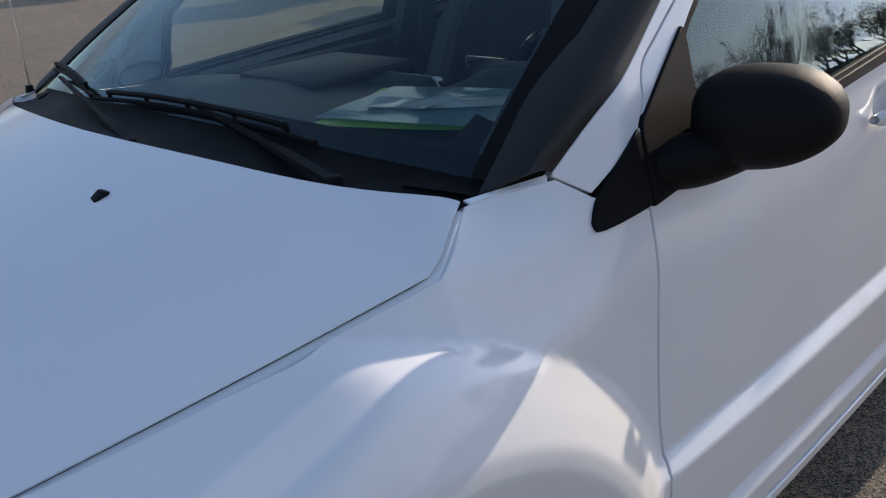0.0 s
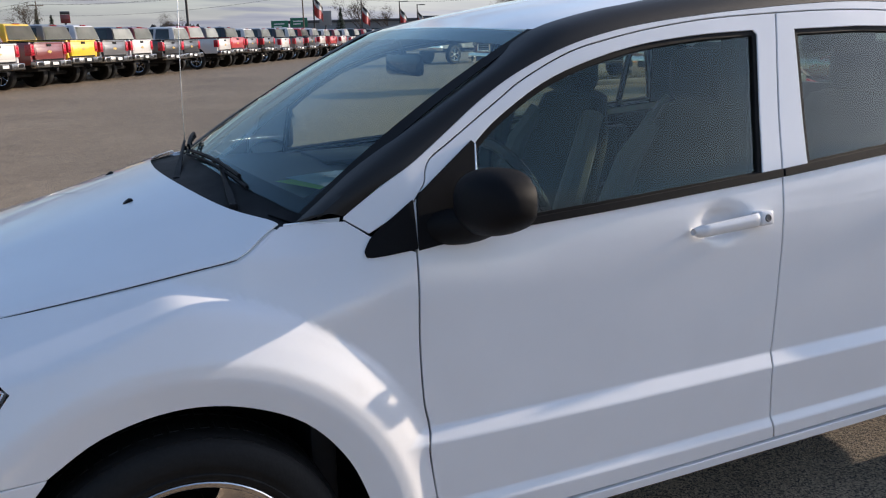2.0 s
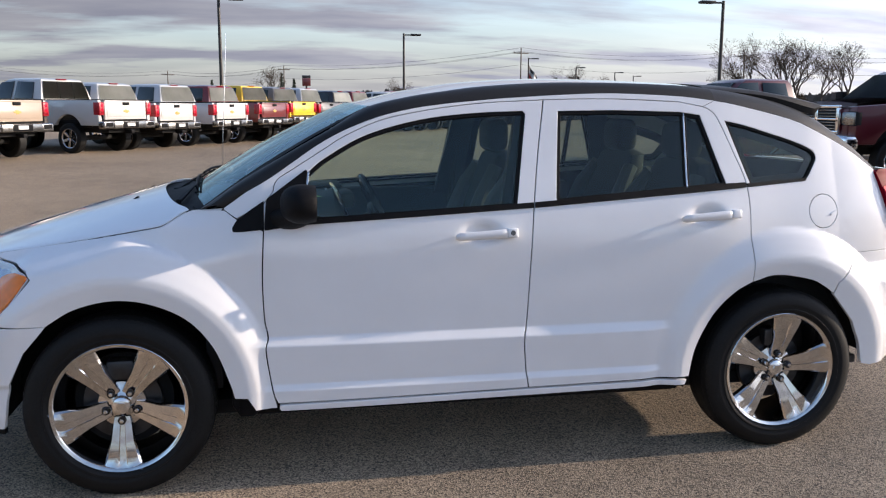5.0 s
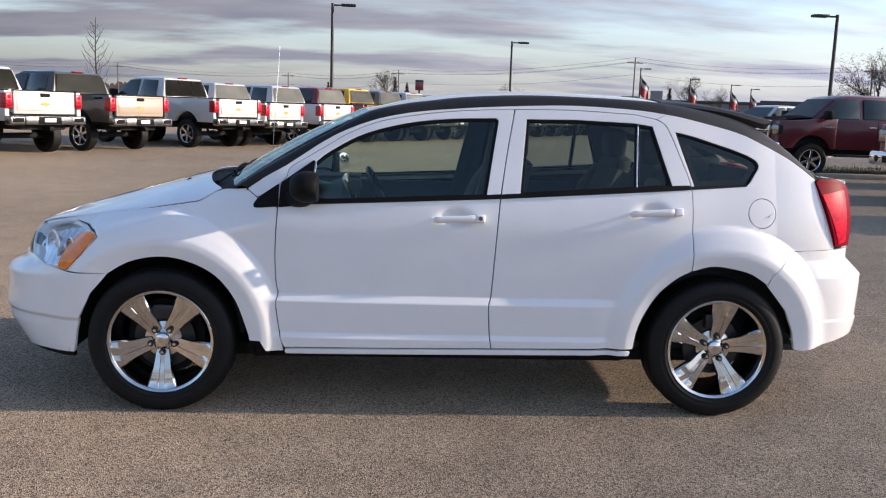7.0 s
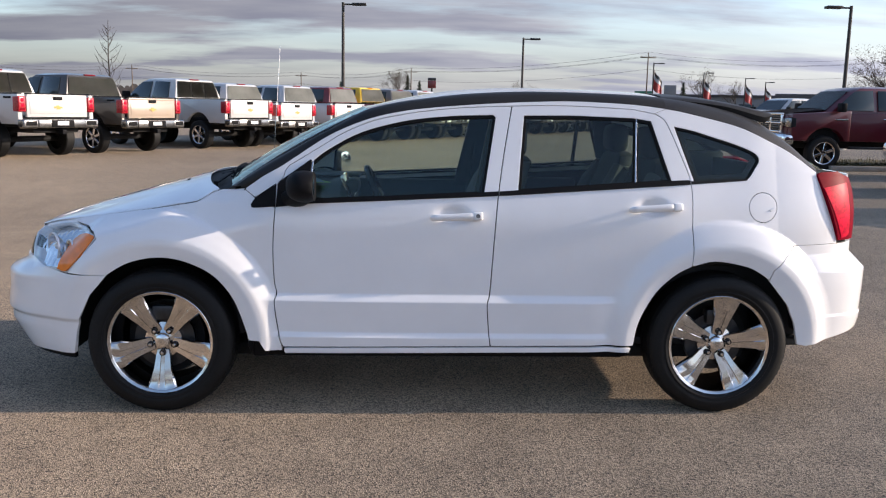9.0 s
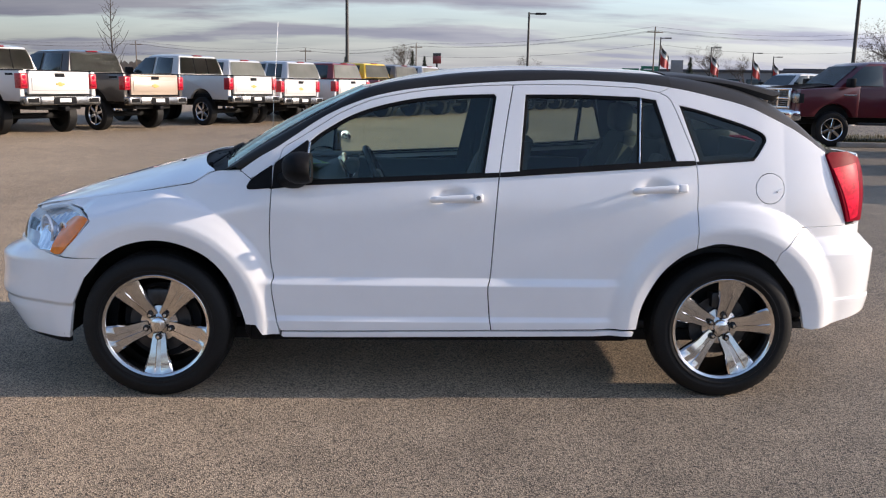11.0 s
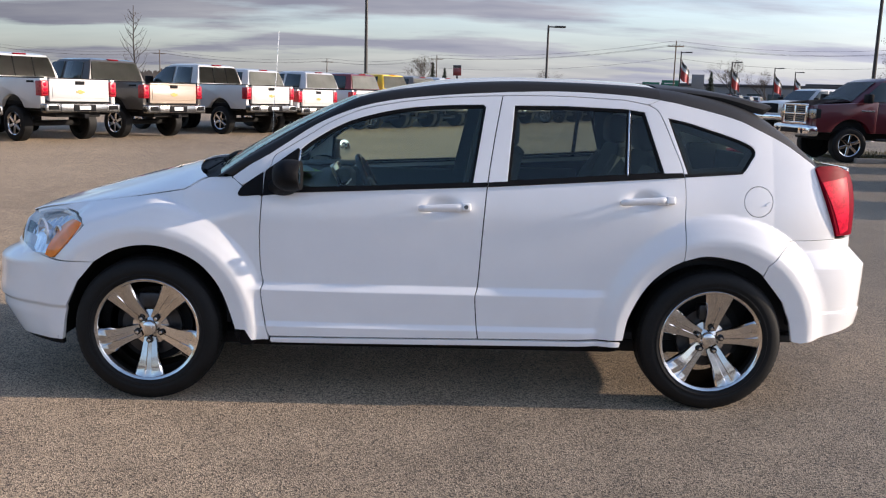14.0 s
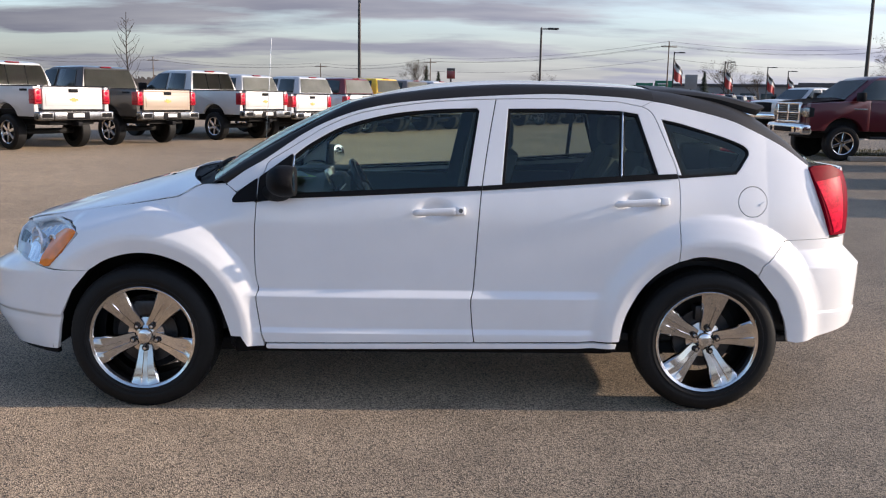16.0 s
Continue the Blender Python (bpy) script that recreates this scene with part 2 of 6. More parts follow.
def lathe(profile, sides=48, m=None, close=False):
    bm = bmesh.new()
    add_lathe(bm, profile, sides, m, close)
    return bm


def add_prism(bm, outline, y0, y1, m=None):
    """A slab: outline in (x, z), from y0 to y1."""
    a = [bm.verts.new((x, y0, z)) for x, z in outline]
    b = [bm.verts.new((x, y1, z)) for x, z in outline]
    n = len(outline)
    fa, fb = bm.faces.new(a), bm.faces.new(b[::-1])
    for i in range(n):
        bm.faces.new((a[(i + 1) % n], a[i], b[i], b[(i + 1) % n]))
    if m is not None:
        bmesh.ops.transform(bm, matrix=m, verts=a + b)
    return a + b


def prism(outline, y0, y1, bevel=0.0, m=None):
    bm = bmesh.new()
    add_prism(bm, outline, y0, y1, m)
    bmesh.ops.recalc_face_normals(bm, faces=bm.faces[:])
    if bevel:
        bmesh.ops.bevel(bm, geom=bm.edges[:], offset=bevel, segments=2, affect="EDGES", profile=0.5)
    return bm


def spline(pts, n=8, closed=False):
    """Catmull-Rom through the points."""
    pts = [np.array(p, float) for p in pts]
    out = []
    k = len(pts)
    for i in range(k if closed else k - 1):
        p0 = pts[(i - 1) % k] if closed or i else 2 * pts[0] - pts[1]
        p1, p2 = pts[i], pts[(i + 1) % k]
        p3 = pts[(i + 2) % k] if closed or i + 2 < k else 2 * pts[-1] - pts[-2]
        for s in range(n):
            t = s / n
            out.append(0.5 * (2 * p1 + (p2 - p0) * t + (2 * p0 - 5 * p1 + 4 * p2 - p3) * t * t + (3 * p1 - p0 - 3 * p2 + p3) * t ** 3))
    if not closed:
        out.append(pts[-1])
    return [tuple(float(c) for c in p) for p in out]


def ramp(v, a, b):
    t = np.clip((np.asarray(v, float) - a) / (np.asarray(b, float) - a), 0, 1)
    return t * t * (3 - 2 * t)


# ---- the car's skin: half-width as a function of length and height ----
WHEELS = ((0.0, 0.335), (2.635, 0.338))
SECTION = np.array(spline([(0.10, 0.770), (0.22, 0.792), (0.30, 0.800), (0.45, 0.810), (0.62, 0.817), (0.80, 0.815), (0.92, 0.809), (1.04, 0.786), (1.20, 0.737), (1.40, 0.678), (1.56, 0.625)], 24))
FLARE_R = np.arange(0.0, 3.0, 0.002)
FLARE_Y = np.interp(FLARE_R, (0.0, 0.385, 0.461, 0.491, 0.533, 0.575, 0.593, 0.615, 0.655, 3.0), (-0.08, -0.013, 0.0, -0.003, -0.021, -0.042, -0.060, -0.125, -0.29, -9.0))
FLARE_Y = np.convolve(np.pad(FLARE_Y, 6, "edge"), np.hanning(15)[1:-1] / np.hanning(15)[1:-1].sum(), "valid")
FRONT_X, REAR_X, FRONT_L, REAR_L = -0.30, 2.75, 0.80, 0.95


def smax(a, b, k):
    h = np.clip(0.5 + 0.5 * (a - b) / k, 0, 1)
    return b + (a - b) * h + k * h * (1 - h)


def ledge(z, a, b):
    """1 below a, 0 above b, straight between with tight corners."""
    t = (np.asarray(z, float) - a) / (b - a)
    k = 0.12
    up = 0.5 * (t + np.sqrt(t * t + k * k * 0.25))
    dn = 0.5 * ((t - 1) + np.sqrt((t - 1) ** 2 + k * k * 0.25))
    return np.clip(1 - (up - dn), 0, 1)


def front_depth(z):
    """How far the nose reaches ahead of FRONT_X at a height."""
    z = np.asarray(z, float)
    return 0.575 - 0.33 * np.maximum(0, z - 0.63) - 0.105 * ramp(z, 0.61, 0.69) + 0.014 * ramp(z, 0.424, 0.446) - 0.014 * ramp(z, 0.44, 0.56) - 0.70 * np.maximum(0, 0.385 - z)


def rear_depth(z):
    """How far the tail reaches behind REAR_X at a height."""
    z = np.asarray(z, float)
    chamfer = np.clip((z - 0.690) / 0.078, 0, 1)
    return 0.723 - 0.076 * chamfer - 0.06 * np.maximum(0, z - 0.84) - 0.9 * np.maximum(0, z - 1.16) - 0.033 * np.maximum(0, 0.70 - z) - 0.20 * np.maximum(0, 0.45 - z) + 0.004 * (1 - ramp(z, 0.470, 0.480))


def half_width(x, z):
    """Half-width of the body before its ends round off."""
    x, z = np.asarray(x, float), np.asarray(z, float)
    y = np.interp(z, SECTION[:, 0], SECTION[:, 1])
    door = ramp(x, 0.36, 0.44) * (1 - ramp(x, 2.0, 2.2))
    y = y + 0.028 * np.clip(1 - ((x - 1.6) / 1.3) ** 4, 0, 1) * (1 - 0.6 * ramp(z, 0.85, 1.0) * (1 - ramp(x, 0.5, 1.1)))
    y = y + door * (0.024 * ledge(z, 0.541, 0.572) + 0.014 * ledge(z, 0.370, 0.392))
    # front wing: upright below a crease, leaning in above it to the bonnet shut line
    xr = np.minimum(x, 0.17)
    yref = 0.716 + 0.238 * np.maximum(xr, -0.7)
    zref = 0.9615 + 0.174 * xr + 0.23 * np.maximum(x - 0.17, 0)
    slope = np.interp(x, (-0.6, -0.3, 0.0, 0.17, 0.6), (1.3, 1.0, 0.67, 0.41, 0.41))
    d = np.maximum(zref - z, -0.06)
    lean = yref + slope * d - 0.029 * np.exp(-((x - 0.26) / 0.09) ** 2) * ramp(z, 0.975, 1.043)
    wall = 0.824 + 0 * lean
    wing = -smax(-lean, -wall, 0.008)
    y = y + (wing - y) * (1 - ramp(x, 0.36, 0.54 - 0.11 * (1 - ramp(z, 0.56, 0.66))))
    # rear quarter is a little narrower above the flare; the bumper stands out below its ledge
    y = y - 0.012 * ramp(x, 2.3, 2.7) * ramp(z, 0.6, 0.8)
    y = y + 0.026 * ramp(x, 2.96, 3.12) * (1 - np.clip((z - 0.690) / 0.080, 0, 1)) + 0.005 * ramp(x, 3.0, 3.1) * (1 - ramp(z, 0.470, 0.480))
    for k, ((cx, cz), top) in enumerate(zip(WHEELS, (0.872, 0.876))):
        r = np.sqrt((x - cx) ** 2 + (np.maximum(z - cz, (z - cz) * 0.25)) ** 2)
        fl = top + np.interp(r, FLARE_R, FLARE_Y)
        soft = 0.014 + (0.030 * (1 - ramp(x, -0.30, 0.16)) if k == 0 else 0.008 * ramp(x, 2.7, 3.0))
        u = smax(fl, y, soft)
        keep = ramp(x, -0.60, -0.30) if k == 0 else 1 - ramp(x, 3.10, 3.24)
        y = y + (u - y) * keep
    y = y - 0.011 * (1 - ramp(x, -0.36, -0.28)) * (1 - ramp(z, 0.424, 0.446))
    limit = yref + np.maximum(d, -0.02) * 2.3
    near = 1 - ramp(x, 0.02, 0.16)
    y = y + near * (-smax(-y, -limit, 0.022) - y)
    y = y - 0.10 * np.clip(0.30 - z, 0, 1)
    return y


def skin(u, z, side=1.0, off=0.0):
    """Point on the skin: u runs along the car and round its corners; side 1 is the driver's side (-y)."""
    u, z = np.asarray(u, float), np.asarray(z, float)
    tf = np.clip((FRONT_X - u) / FRONT_L, 0, 1) * math.pi / 2
    tr = np.clip((u - REAR_X) / REAR_L, 0, 1) * math.pi / 2
    x = np.where(tf > 0, FRONT_X - front_depth(z) * np.sin(tf), np.where(tr > 0, REAR_X + rear_depth(z) * np.sin(tr), u))
    y = half_width(np.clip(x, -0.62, 3.3), z)
    y = y * np.where(tf > 0, np.maximum(np.cos(tf), 1e-12) ** (0.60 - 0.33 * ramp(z, 0.60, 0.78)), 1.0) * np.where(tr > 0, np.maximum(np.cos(tr), 1e-12) ** 0.27, 1.0)
    p = np.stack([x, -y * side, z], -1)
    return p


def skin_normal(u, z, side=1.0):
    e = 0.004
    du = skin(u + e, z, side) - skin(u - e, z, side)
    dz = skin(u, z + e, side) - skin(u, z - e, side)
    n = np.cross(du, dz) * side
    return n / np.maximum(np.linalg.norm(n, axis=-1, keepdims=True), 1e-9)


def to_u(x, z):
    """The skin's u at a length x."""
    if x < FRONT_X:
        return FRONT_X - FRONT_L * math.asin(min(1, (FRONT_X - x) / float(front_depth(z)))) * 2 / math.pi
    if x > REAR_X:
        return REAR_X + REAR_L * math.asin(min(1, (x - REAR_X) / float(rear_depth(z)))) * 2 / math.pi
    return x


def resample(pts, h, closed=True):
    out = []
    k = len(pts)
    for i in range(k if closed else k - 1):
        a, b = np.array(pts[i]), np.array(pts[(i + 1) % k])
        n = max(1, int(math.ceil(np.linalg.norm(b - a) / h)))
        out += [tuple(a + (b - a) * s / n) for s in range(n)]
    return out


def inset(poly, g):
    """Shrink a closed outline by g."""
    p = np.array(poly)
    area = 0.5 * np.sum(p[:, 0] * np.roll(p[:, 1], -1) - np.roll(p[:, 0], -1) * p[:, 1])
    e = np.roll(p, -1, 0) - p
    e /= np.maximum(np.linalg.norm(e, axis=1, keepdims=True), 1e-9)
    nrm = np.stack([-e[:, 1], e[:, 0]], 1) * (1 if area > 0 else -1)
    m = nrm + np.roll(nrm, 1, 0)
    l = np.maximum(np.sum(m * m, 1, keepdims=True), 0.6)
    return [tuple(q) for q in p + 2 * m / l * g]


def inside(pts, poly):
    x, y = pts[:, 0], pts[:, 1]
    c = np.zeros(len(pts), bool)
    k = len(poly)
    for i in range(k):
        (x1, y1), (x2, y2) = poly[i], poly[(i + 1) % k]
        hit = ((y1 > y) != (y2 > y)) & (x < (x2 - x1) * (y - y1) / ((y2 - y1) or 1e-12) + x1)
        c ^= hit
    return c


def fill(outline, h, holes=(), levels=()):
    """Triangles inside a closed outline, on a fine grid. Returns points, triangles and the boundary loops."""
    from mathutils.geometry import delaunay_2d_cdt
    loops = [resample(o, h * 0.7) for o in (outline, *holes)]
    o = np.array(loops[0])
    gx = np.arange(o[:, 0].min() + h / 2, o[:, 0].max(), h)
    gz = np.arange(o[:, 1].min() + h / 2, o[:, 1].max(), h)
    if levels:
        gz = np.array(sorted([b for b in gz if min(abs(b - q) for q in levels) > 0.006] + [q for q in levels if o[:, 1].min() < q < o[:, 1].max()]))
    g = np.array([(a, b) for a in gx for b in gz]) if len(gx) and len(gz) else np.zeros((0, 2))
    bd = np.concatenate([np.array(l) for l in loops])
    if len(g):
        keep = inside(g, loops[0])
        for l in loops[1:]:
            keep &= ~inside(g, l)
        g = g[keep]
        if len(g):
            dist = np.min(np.linalg.norm(g[:, None, :] - bd[None, :, :], axis=2), axis=1)
            g = g[dist > h * (0.45 if not levels else 0.3)]
    verts = [Vector(p) for p in bd] + [Vector(p) for p in g]
    edges, base = [], 0
    for l in loops:
        edges += [(base + i, base + (i + 1) % len(l)) for i in range(len(l))]
        base += len(l)
    vs, es, fs, ov, _, _ = delaunay_2d_cdt(verts, edges, [], 0, 1e-6)
    P = np.array([tuple(v) for v in vs])
    F = [(f[0], f[k], f[k + 1]) for f in fs for k in range(1, len(f) - 1)]
    C = np.array([P[list(f)].mean(0) for f in F])
    ok = inside(C, loops[0])
    for l in loops[1:]:
        ok &= ~inside(C, l)
    return P, [f for f, k in zip(F, ok) if k], loops


def raw_part(name, verts, faces, normals, mat, parent, label="", smooth=True):
    me = bpy.data.meshes.new(name)
    me.from_pydata([tuple(v) for v in verts], [], faces)
    me.polygons.foreach_set("use_smooth", [smooth] * len(me.polygons))
    me.materials.append(mat)
    me.update()
    if normals is not None:
        me.normals_split_custom_set_from_vertices([tuple(n) for n in normals])
    ob = new(name, me)
    ob.parent = parent
    return tagged(ob, label)


def panel(name, outline, mat, parent, side=1.0, gap=0.0038, h=0.03, depth=0.022, off=0.0, holes=(), label="", shape=None, in_x=True, lip=0.004, levels=()):
    """A pressed panel lying on the skin, with a rolled edge turned inwards all round."""
    def flat(o):
        return [(to_u(x, z), z) for x, z in o] if in_x else list(o)
    outer = inset(flat(resample(outline, 0.05)), gap)
    hs = [inset(flat(resample(q, 0.05)), -gap) for q in holes]
    P, F, loops = fill(outer, h, hs, levels)
    p = skin(P[:, 0], P[:, 1], side)
    n = skin_normal(P[:, 0], P[:, 1], side)
    p = p + n * off
    if shape is not None:
        p = p + n * shape(P[:, 0], P[:, 1])[:, None]
        e = 0.003
        q = lambda a, b: skin(a, b, side) + skin_normal(a, b, side) * shape(a, b)[:, None]
        n = np.cross(q(P[:, 0] + e, P[:, 1]) - q(P[:, 0] - e, P[:, 1]), q(P[:, 0], P[:, 1] + e) - q(P[:, 0], P[:, 1] - e)) * side
        n /= np.linalg.norm(n, axis=1, keepdims=True)
    V, NN, FF = list(p), list(n), []
    for a, b, c in F:
        d = (P[b][0] - P[a][0]) * (P[c][1] - P[a][1]) - (P[b][1] - P[a][1]) * (P[c][0] - P[a][0])
        FF.append((a, b, c) if (d > 0) == (side > 0) else (a, c, b))
    for li, loop in enumerate(loops):
        L = np.array(loop)
        a0 = skin(L[:, 0], L[:, 1], side) + skin_normal(L[:, 0], L[:, 1], side) * off
        nn = skin_normal(L[:, 0], L[:, 1], side)
        if shape is not None:
            a0 = a0 + nn * shape(L[:, 0], L[:, 1])[:, None]
        t = np.roll(a0, -1, 0) - np.roll(a0, 1, 0)
        t /= np.maximum(np.linalg.norm(t, axis=1, keepdims=True), 1e-9)
        out = np.cross(t, nn)
        area = 0.5 * np.sum(L[:, 0] * np.roll(L[:, 1], -1) - np.roll(L[:, 0], -1) * L[:, 1])
        out *= (1 if (area > 0) == (side > 0) else -1) * (1 if li == 0 else -1)
        rings = [(a0, nn), (a0 + out * lip * 0.3 - nn * lip * 0.25, nn * 0.7 + out * 0.7), (a0 + out * lip * 0.4 - nn * lip, out), (a0 + out * lip * 0.4 - nn * depth, out)]
        base = len(V)
        k = len(L)
        for q, m in rings:
            V += list(q); NN += list(m / np.maximum(np.linalg.norm(m, axis=1, keepdims=True), 1e-9))
        flip = ((area > 0) == (side > 0)) == (li == 0)
        for r in range(len(rings) - 1):
            for i in range(k):
                j = (i + 1) % k
                f = (base + r * k + i, base + r * k + j, base + (r + 1) * k + j, base + (r + 1) * k + i)
                FF.append(f[::-1] if flip else f)
    return raw_part(name, V, FF, NN, mat, parent, label)


def loft(name, rows, mat, parent, label="", thick=0.0, closed=False, smooth_angle=35):
    """A sheet through rows of points of equal count; thick gives it a back."""
    bm = bmesh.new()
    vr = [[bm.verts.new(tuple(p)) for p in r] for r in rows]
    for a, b in zip(vr, vr[1:]):
        for i in range(len(a) - 1):
            bm.faces.new((a[i], a[i + 1], b[i + 1], b[i]))
        if closed:
            bm.faces.new((a[-1], a[0], b[0], b[-1]))
    if thick:
        bmesh.ops.recalc_face_normals(bm, faces=bm.faces[:])
        bmesh.ops.solidify(bm, geom=bm.faces[:], thickness=thick)
    ob = part(name, bm, mat, parent, label)
    return ob


# ---- the white hatchback ----
car = empty("hatchback_car", pose(0, 0, 0), "white five-door hatchback with dark roof rails and chrome wheels", "car")

HOOD_CUT = [(-0.52, 0.871), (-0.28, 0.913), (-0.18, 0.929), (-0.095, 0.944), (0.170, 0.991), (0.215, 1.016), (0.259, 1.043)]
ARCH_F = [(0.408, 0.350), (0.388, 0.419), (0.337, 0.549), (0.248, 0.656), (0.122, 0.718), (-0.004, 0.735), (-0.132, 0.708), (-0.232, 0.650)]
ARCH_R = [(2.215, 0.338), (2.240, 0.460), (2.312, 0.595), (2.400, 0.680), (2.476, 0.722), (2.585, 0.747), (2.734, 0.723), (2.800, 0.693), (2.850, 0.660)]
DOOR_F_CUT = [(0.530, 0.970), (0.521, 0.787), (0.525, 0.640), (0.536, 0.572), (0.527, 0.522), (0.549, 0.369), (0.566, 0.320)]
DOOR_M_CUT = [(1.536, 0.331), (1.527, 0.396), (1.517, 0.528), (1.528, 0.575), (1.534, 0.660), (1.546, 0.865), (1.560, 1.040), (1.590, 1.250), (1.625, 1.451)]
DOOR_R_CUT = [(2.476, 0.722), (2.478, 0.889), (2.472, 1.103), (2.420, 1.250), (2.367, 1.373), (2.340, 1.408), (2.303, 1.427)]
TOP_F = [(1.47, 1.444), (1.359, 1.436), (1.228, 1.421), (1.099, 1.4), (0.97, 1.37), (0.842, 1.315), (0.766, 1.269), (0.639, 1.19), (0.589, 1.159), (0.572, 1.133), (0.565, 1.108), (0.53, 1.065)]
TOP_R = [(2.197, 1.446), (1.931, 1.456), (1.750, 1.455)]
STRIP_LOW = [(0.388, 1.051), (0.47, 1.108), (0.556, 1.158), (0.638, 1.213), (0.739, 1.281), (0.841, 1.335), (0.969, 1.384), (1.098, 1.415), (1.228, 1.434), (1.359, 1.447), (1.49, 1.458), (1.72, 1.472), (1.932, 1.478), (2.199, 1.468), (2.359, 1.451)]
STRIP_TAIL = [(2.359, 1.451), (2.464, 1.433), (2.704, 1.377), (2.841, 1.321), (2.979, 1.253), (3.111, 1.163)]
LAMP = [(-0.610, 0.853), (-0.520, 0.868), (-0.436, 0.864), (-0.300, 0.838), (-0.281, 0.822), (-0.342, 0.735), (-0.420, 0.657), (-0.545, 0.675), (-0.640, 0.700), (-0.665, 0.80)]
GLASS_F = spline([(0.690, 1.172), (0.771, 1.234), (0.923, 1.315), (1.129, 1.371), (1.338, 1.396), (1.536, 1.405)], 5) + [(1.546, 1.395), (1.491, 1.047), (0.672, 1.002)]
GLASS_R = [(1.684, 1.405), (1.920, 1.409), (2.200, 1.402), (2.285, 1.390), (2.377, 1.113), (1.657, 1.060), (1.655, 1.075)]
GLASS_Q = spline([(2.398, 1.368), (2.492, 1.348), (2.589, 1.320), (2.690, 1.290), (2.770, 1.260), (2.804, 1.238), (2.811, 1.212), (2.790, 1.178), (2.762, 1.138), (2.738, 1.124)], 4) + [(2.492, 1.106)]
TAIL = [(3.108, 1.148), (3.126, 1.163), (3.226, 1.165), (3.308, 1.135), (3.330, 1.070), (3.336, 0.834), (3.227, 0.834), (3.150, 1.030)]
RAIL_TOP = [(0.290, 0.706, 1.035), (0.361, 0.692, 1.083), (0.491, 0.664, 1.169), (0.752, 0.618, 1.311), (0.830, 0.604, 1.360), (0.940, 0.586, 1.421), (1.094, 0.570, 1.459), (1.227, 0.567, 1.480), (1.400, 0.563, 1.503), (1.667, 0.560, 1.520), (1.950, 0.557, 1.520), (2.180, 0.553, 1.515), (2.359, 0.548, 1.506), (2.60, 0.54, 1.474), (2.72, 0.53, 1.45)]
S = lambda pts, n=5: spline(pts, n)
LEDGES = (0.362, 0.367, 0.371, 0.376, 0.386, 0.391, 0.395, 0.400, 0.531, 0.536, 0.541, 0.546, 0.557, 0.567, 0.572, 0.577, 0.582)
U_FRONT, U_REAR = FRONT_X - FRONT_L - 0.003, REAR_X + REAR_L + 0.003
FUEL = [(2.825 + 0.070 * math.cos(a * math.pi / 16), 0.997 + 0.070 * math.sin(a * math.pi / 16)) for a in range(32)]


def us(pts):
    return [(to_u(x, z), z) for x, z in pts]


WING = [(x, z - 0.0012 - 0.0035 * float(ramp(x, -0.15, 0.05))) for x, z in S(HOOD_CUT[:5])] + [(x + 0.001, z - 0.003) for x, z in HOOD_CUT[5:]] + [(0.390, 1.044), (0.434, 1.012)] + S(DOOR_F_CUT[:-1]) + [(0.566, 0.302), (0.484, 0.301), (0.455, 0.349)] + S(ARCH_F) + [(-0.420, 0.656)] + [(-0.345, 0.735), (-0.277, 0.818), (-0.300, 0.843), (-0.436, 0.867)]
DOOR_FRONT = S(DOOR_F_CUT) + S(DOOR_M_CUT) + S(TOP_F)
DOOR_REAR = S(DOOR_M_CUT)[::-1] + S(ARCH_R[:5])[:-1] + S(DOOR_R_CUT) + S(TOP_R)
QUARTER = S(ARCH_R[4:]) + [(2.865, 0.705), (2.980, 0.8165), (3.230, 0.8205), (3.230, 0.835), (3.153, 1.030), (3.110, 1.150)] + S(STRIP_TAIL)[::-1] + S(DOOR_R_CUT)[::-1][:-1]
BAND = [(0.386, 1.046), (0.434, 1.014)] + S(TOP_F)[::-1] + S(DOOR_M_CUT)[-1:] + S(TOP_R)[::-1] + [(2.303, 1.427)] + S(STRIP_LOW)[::-1]
def bowl(cx, cz):
    return lambda u, z: -0.024 * np.exp(-(((u - cx) / 0.062) ** 2 + ((z - cz) / 0.036) ** 2) ** 1.6)


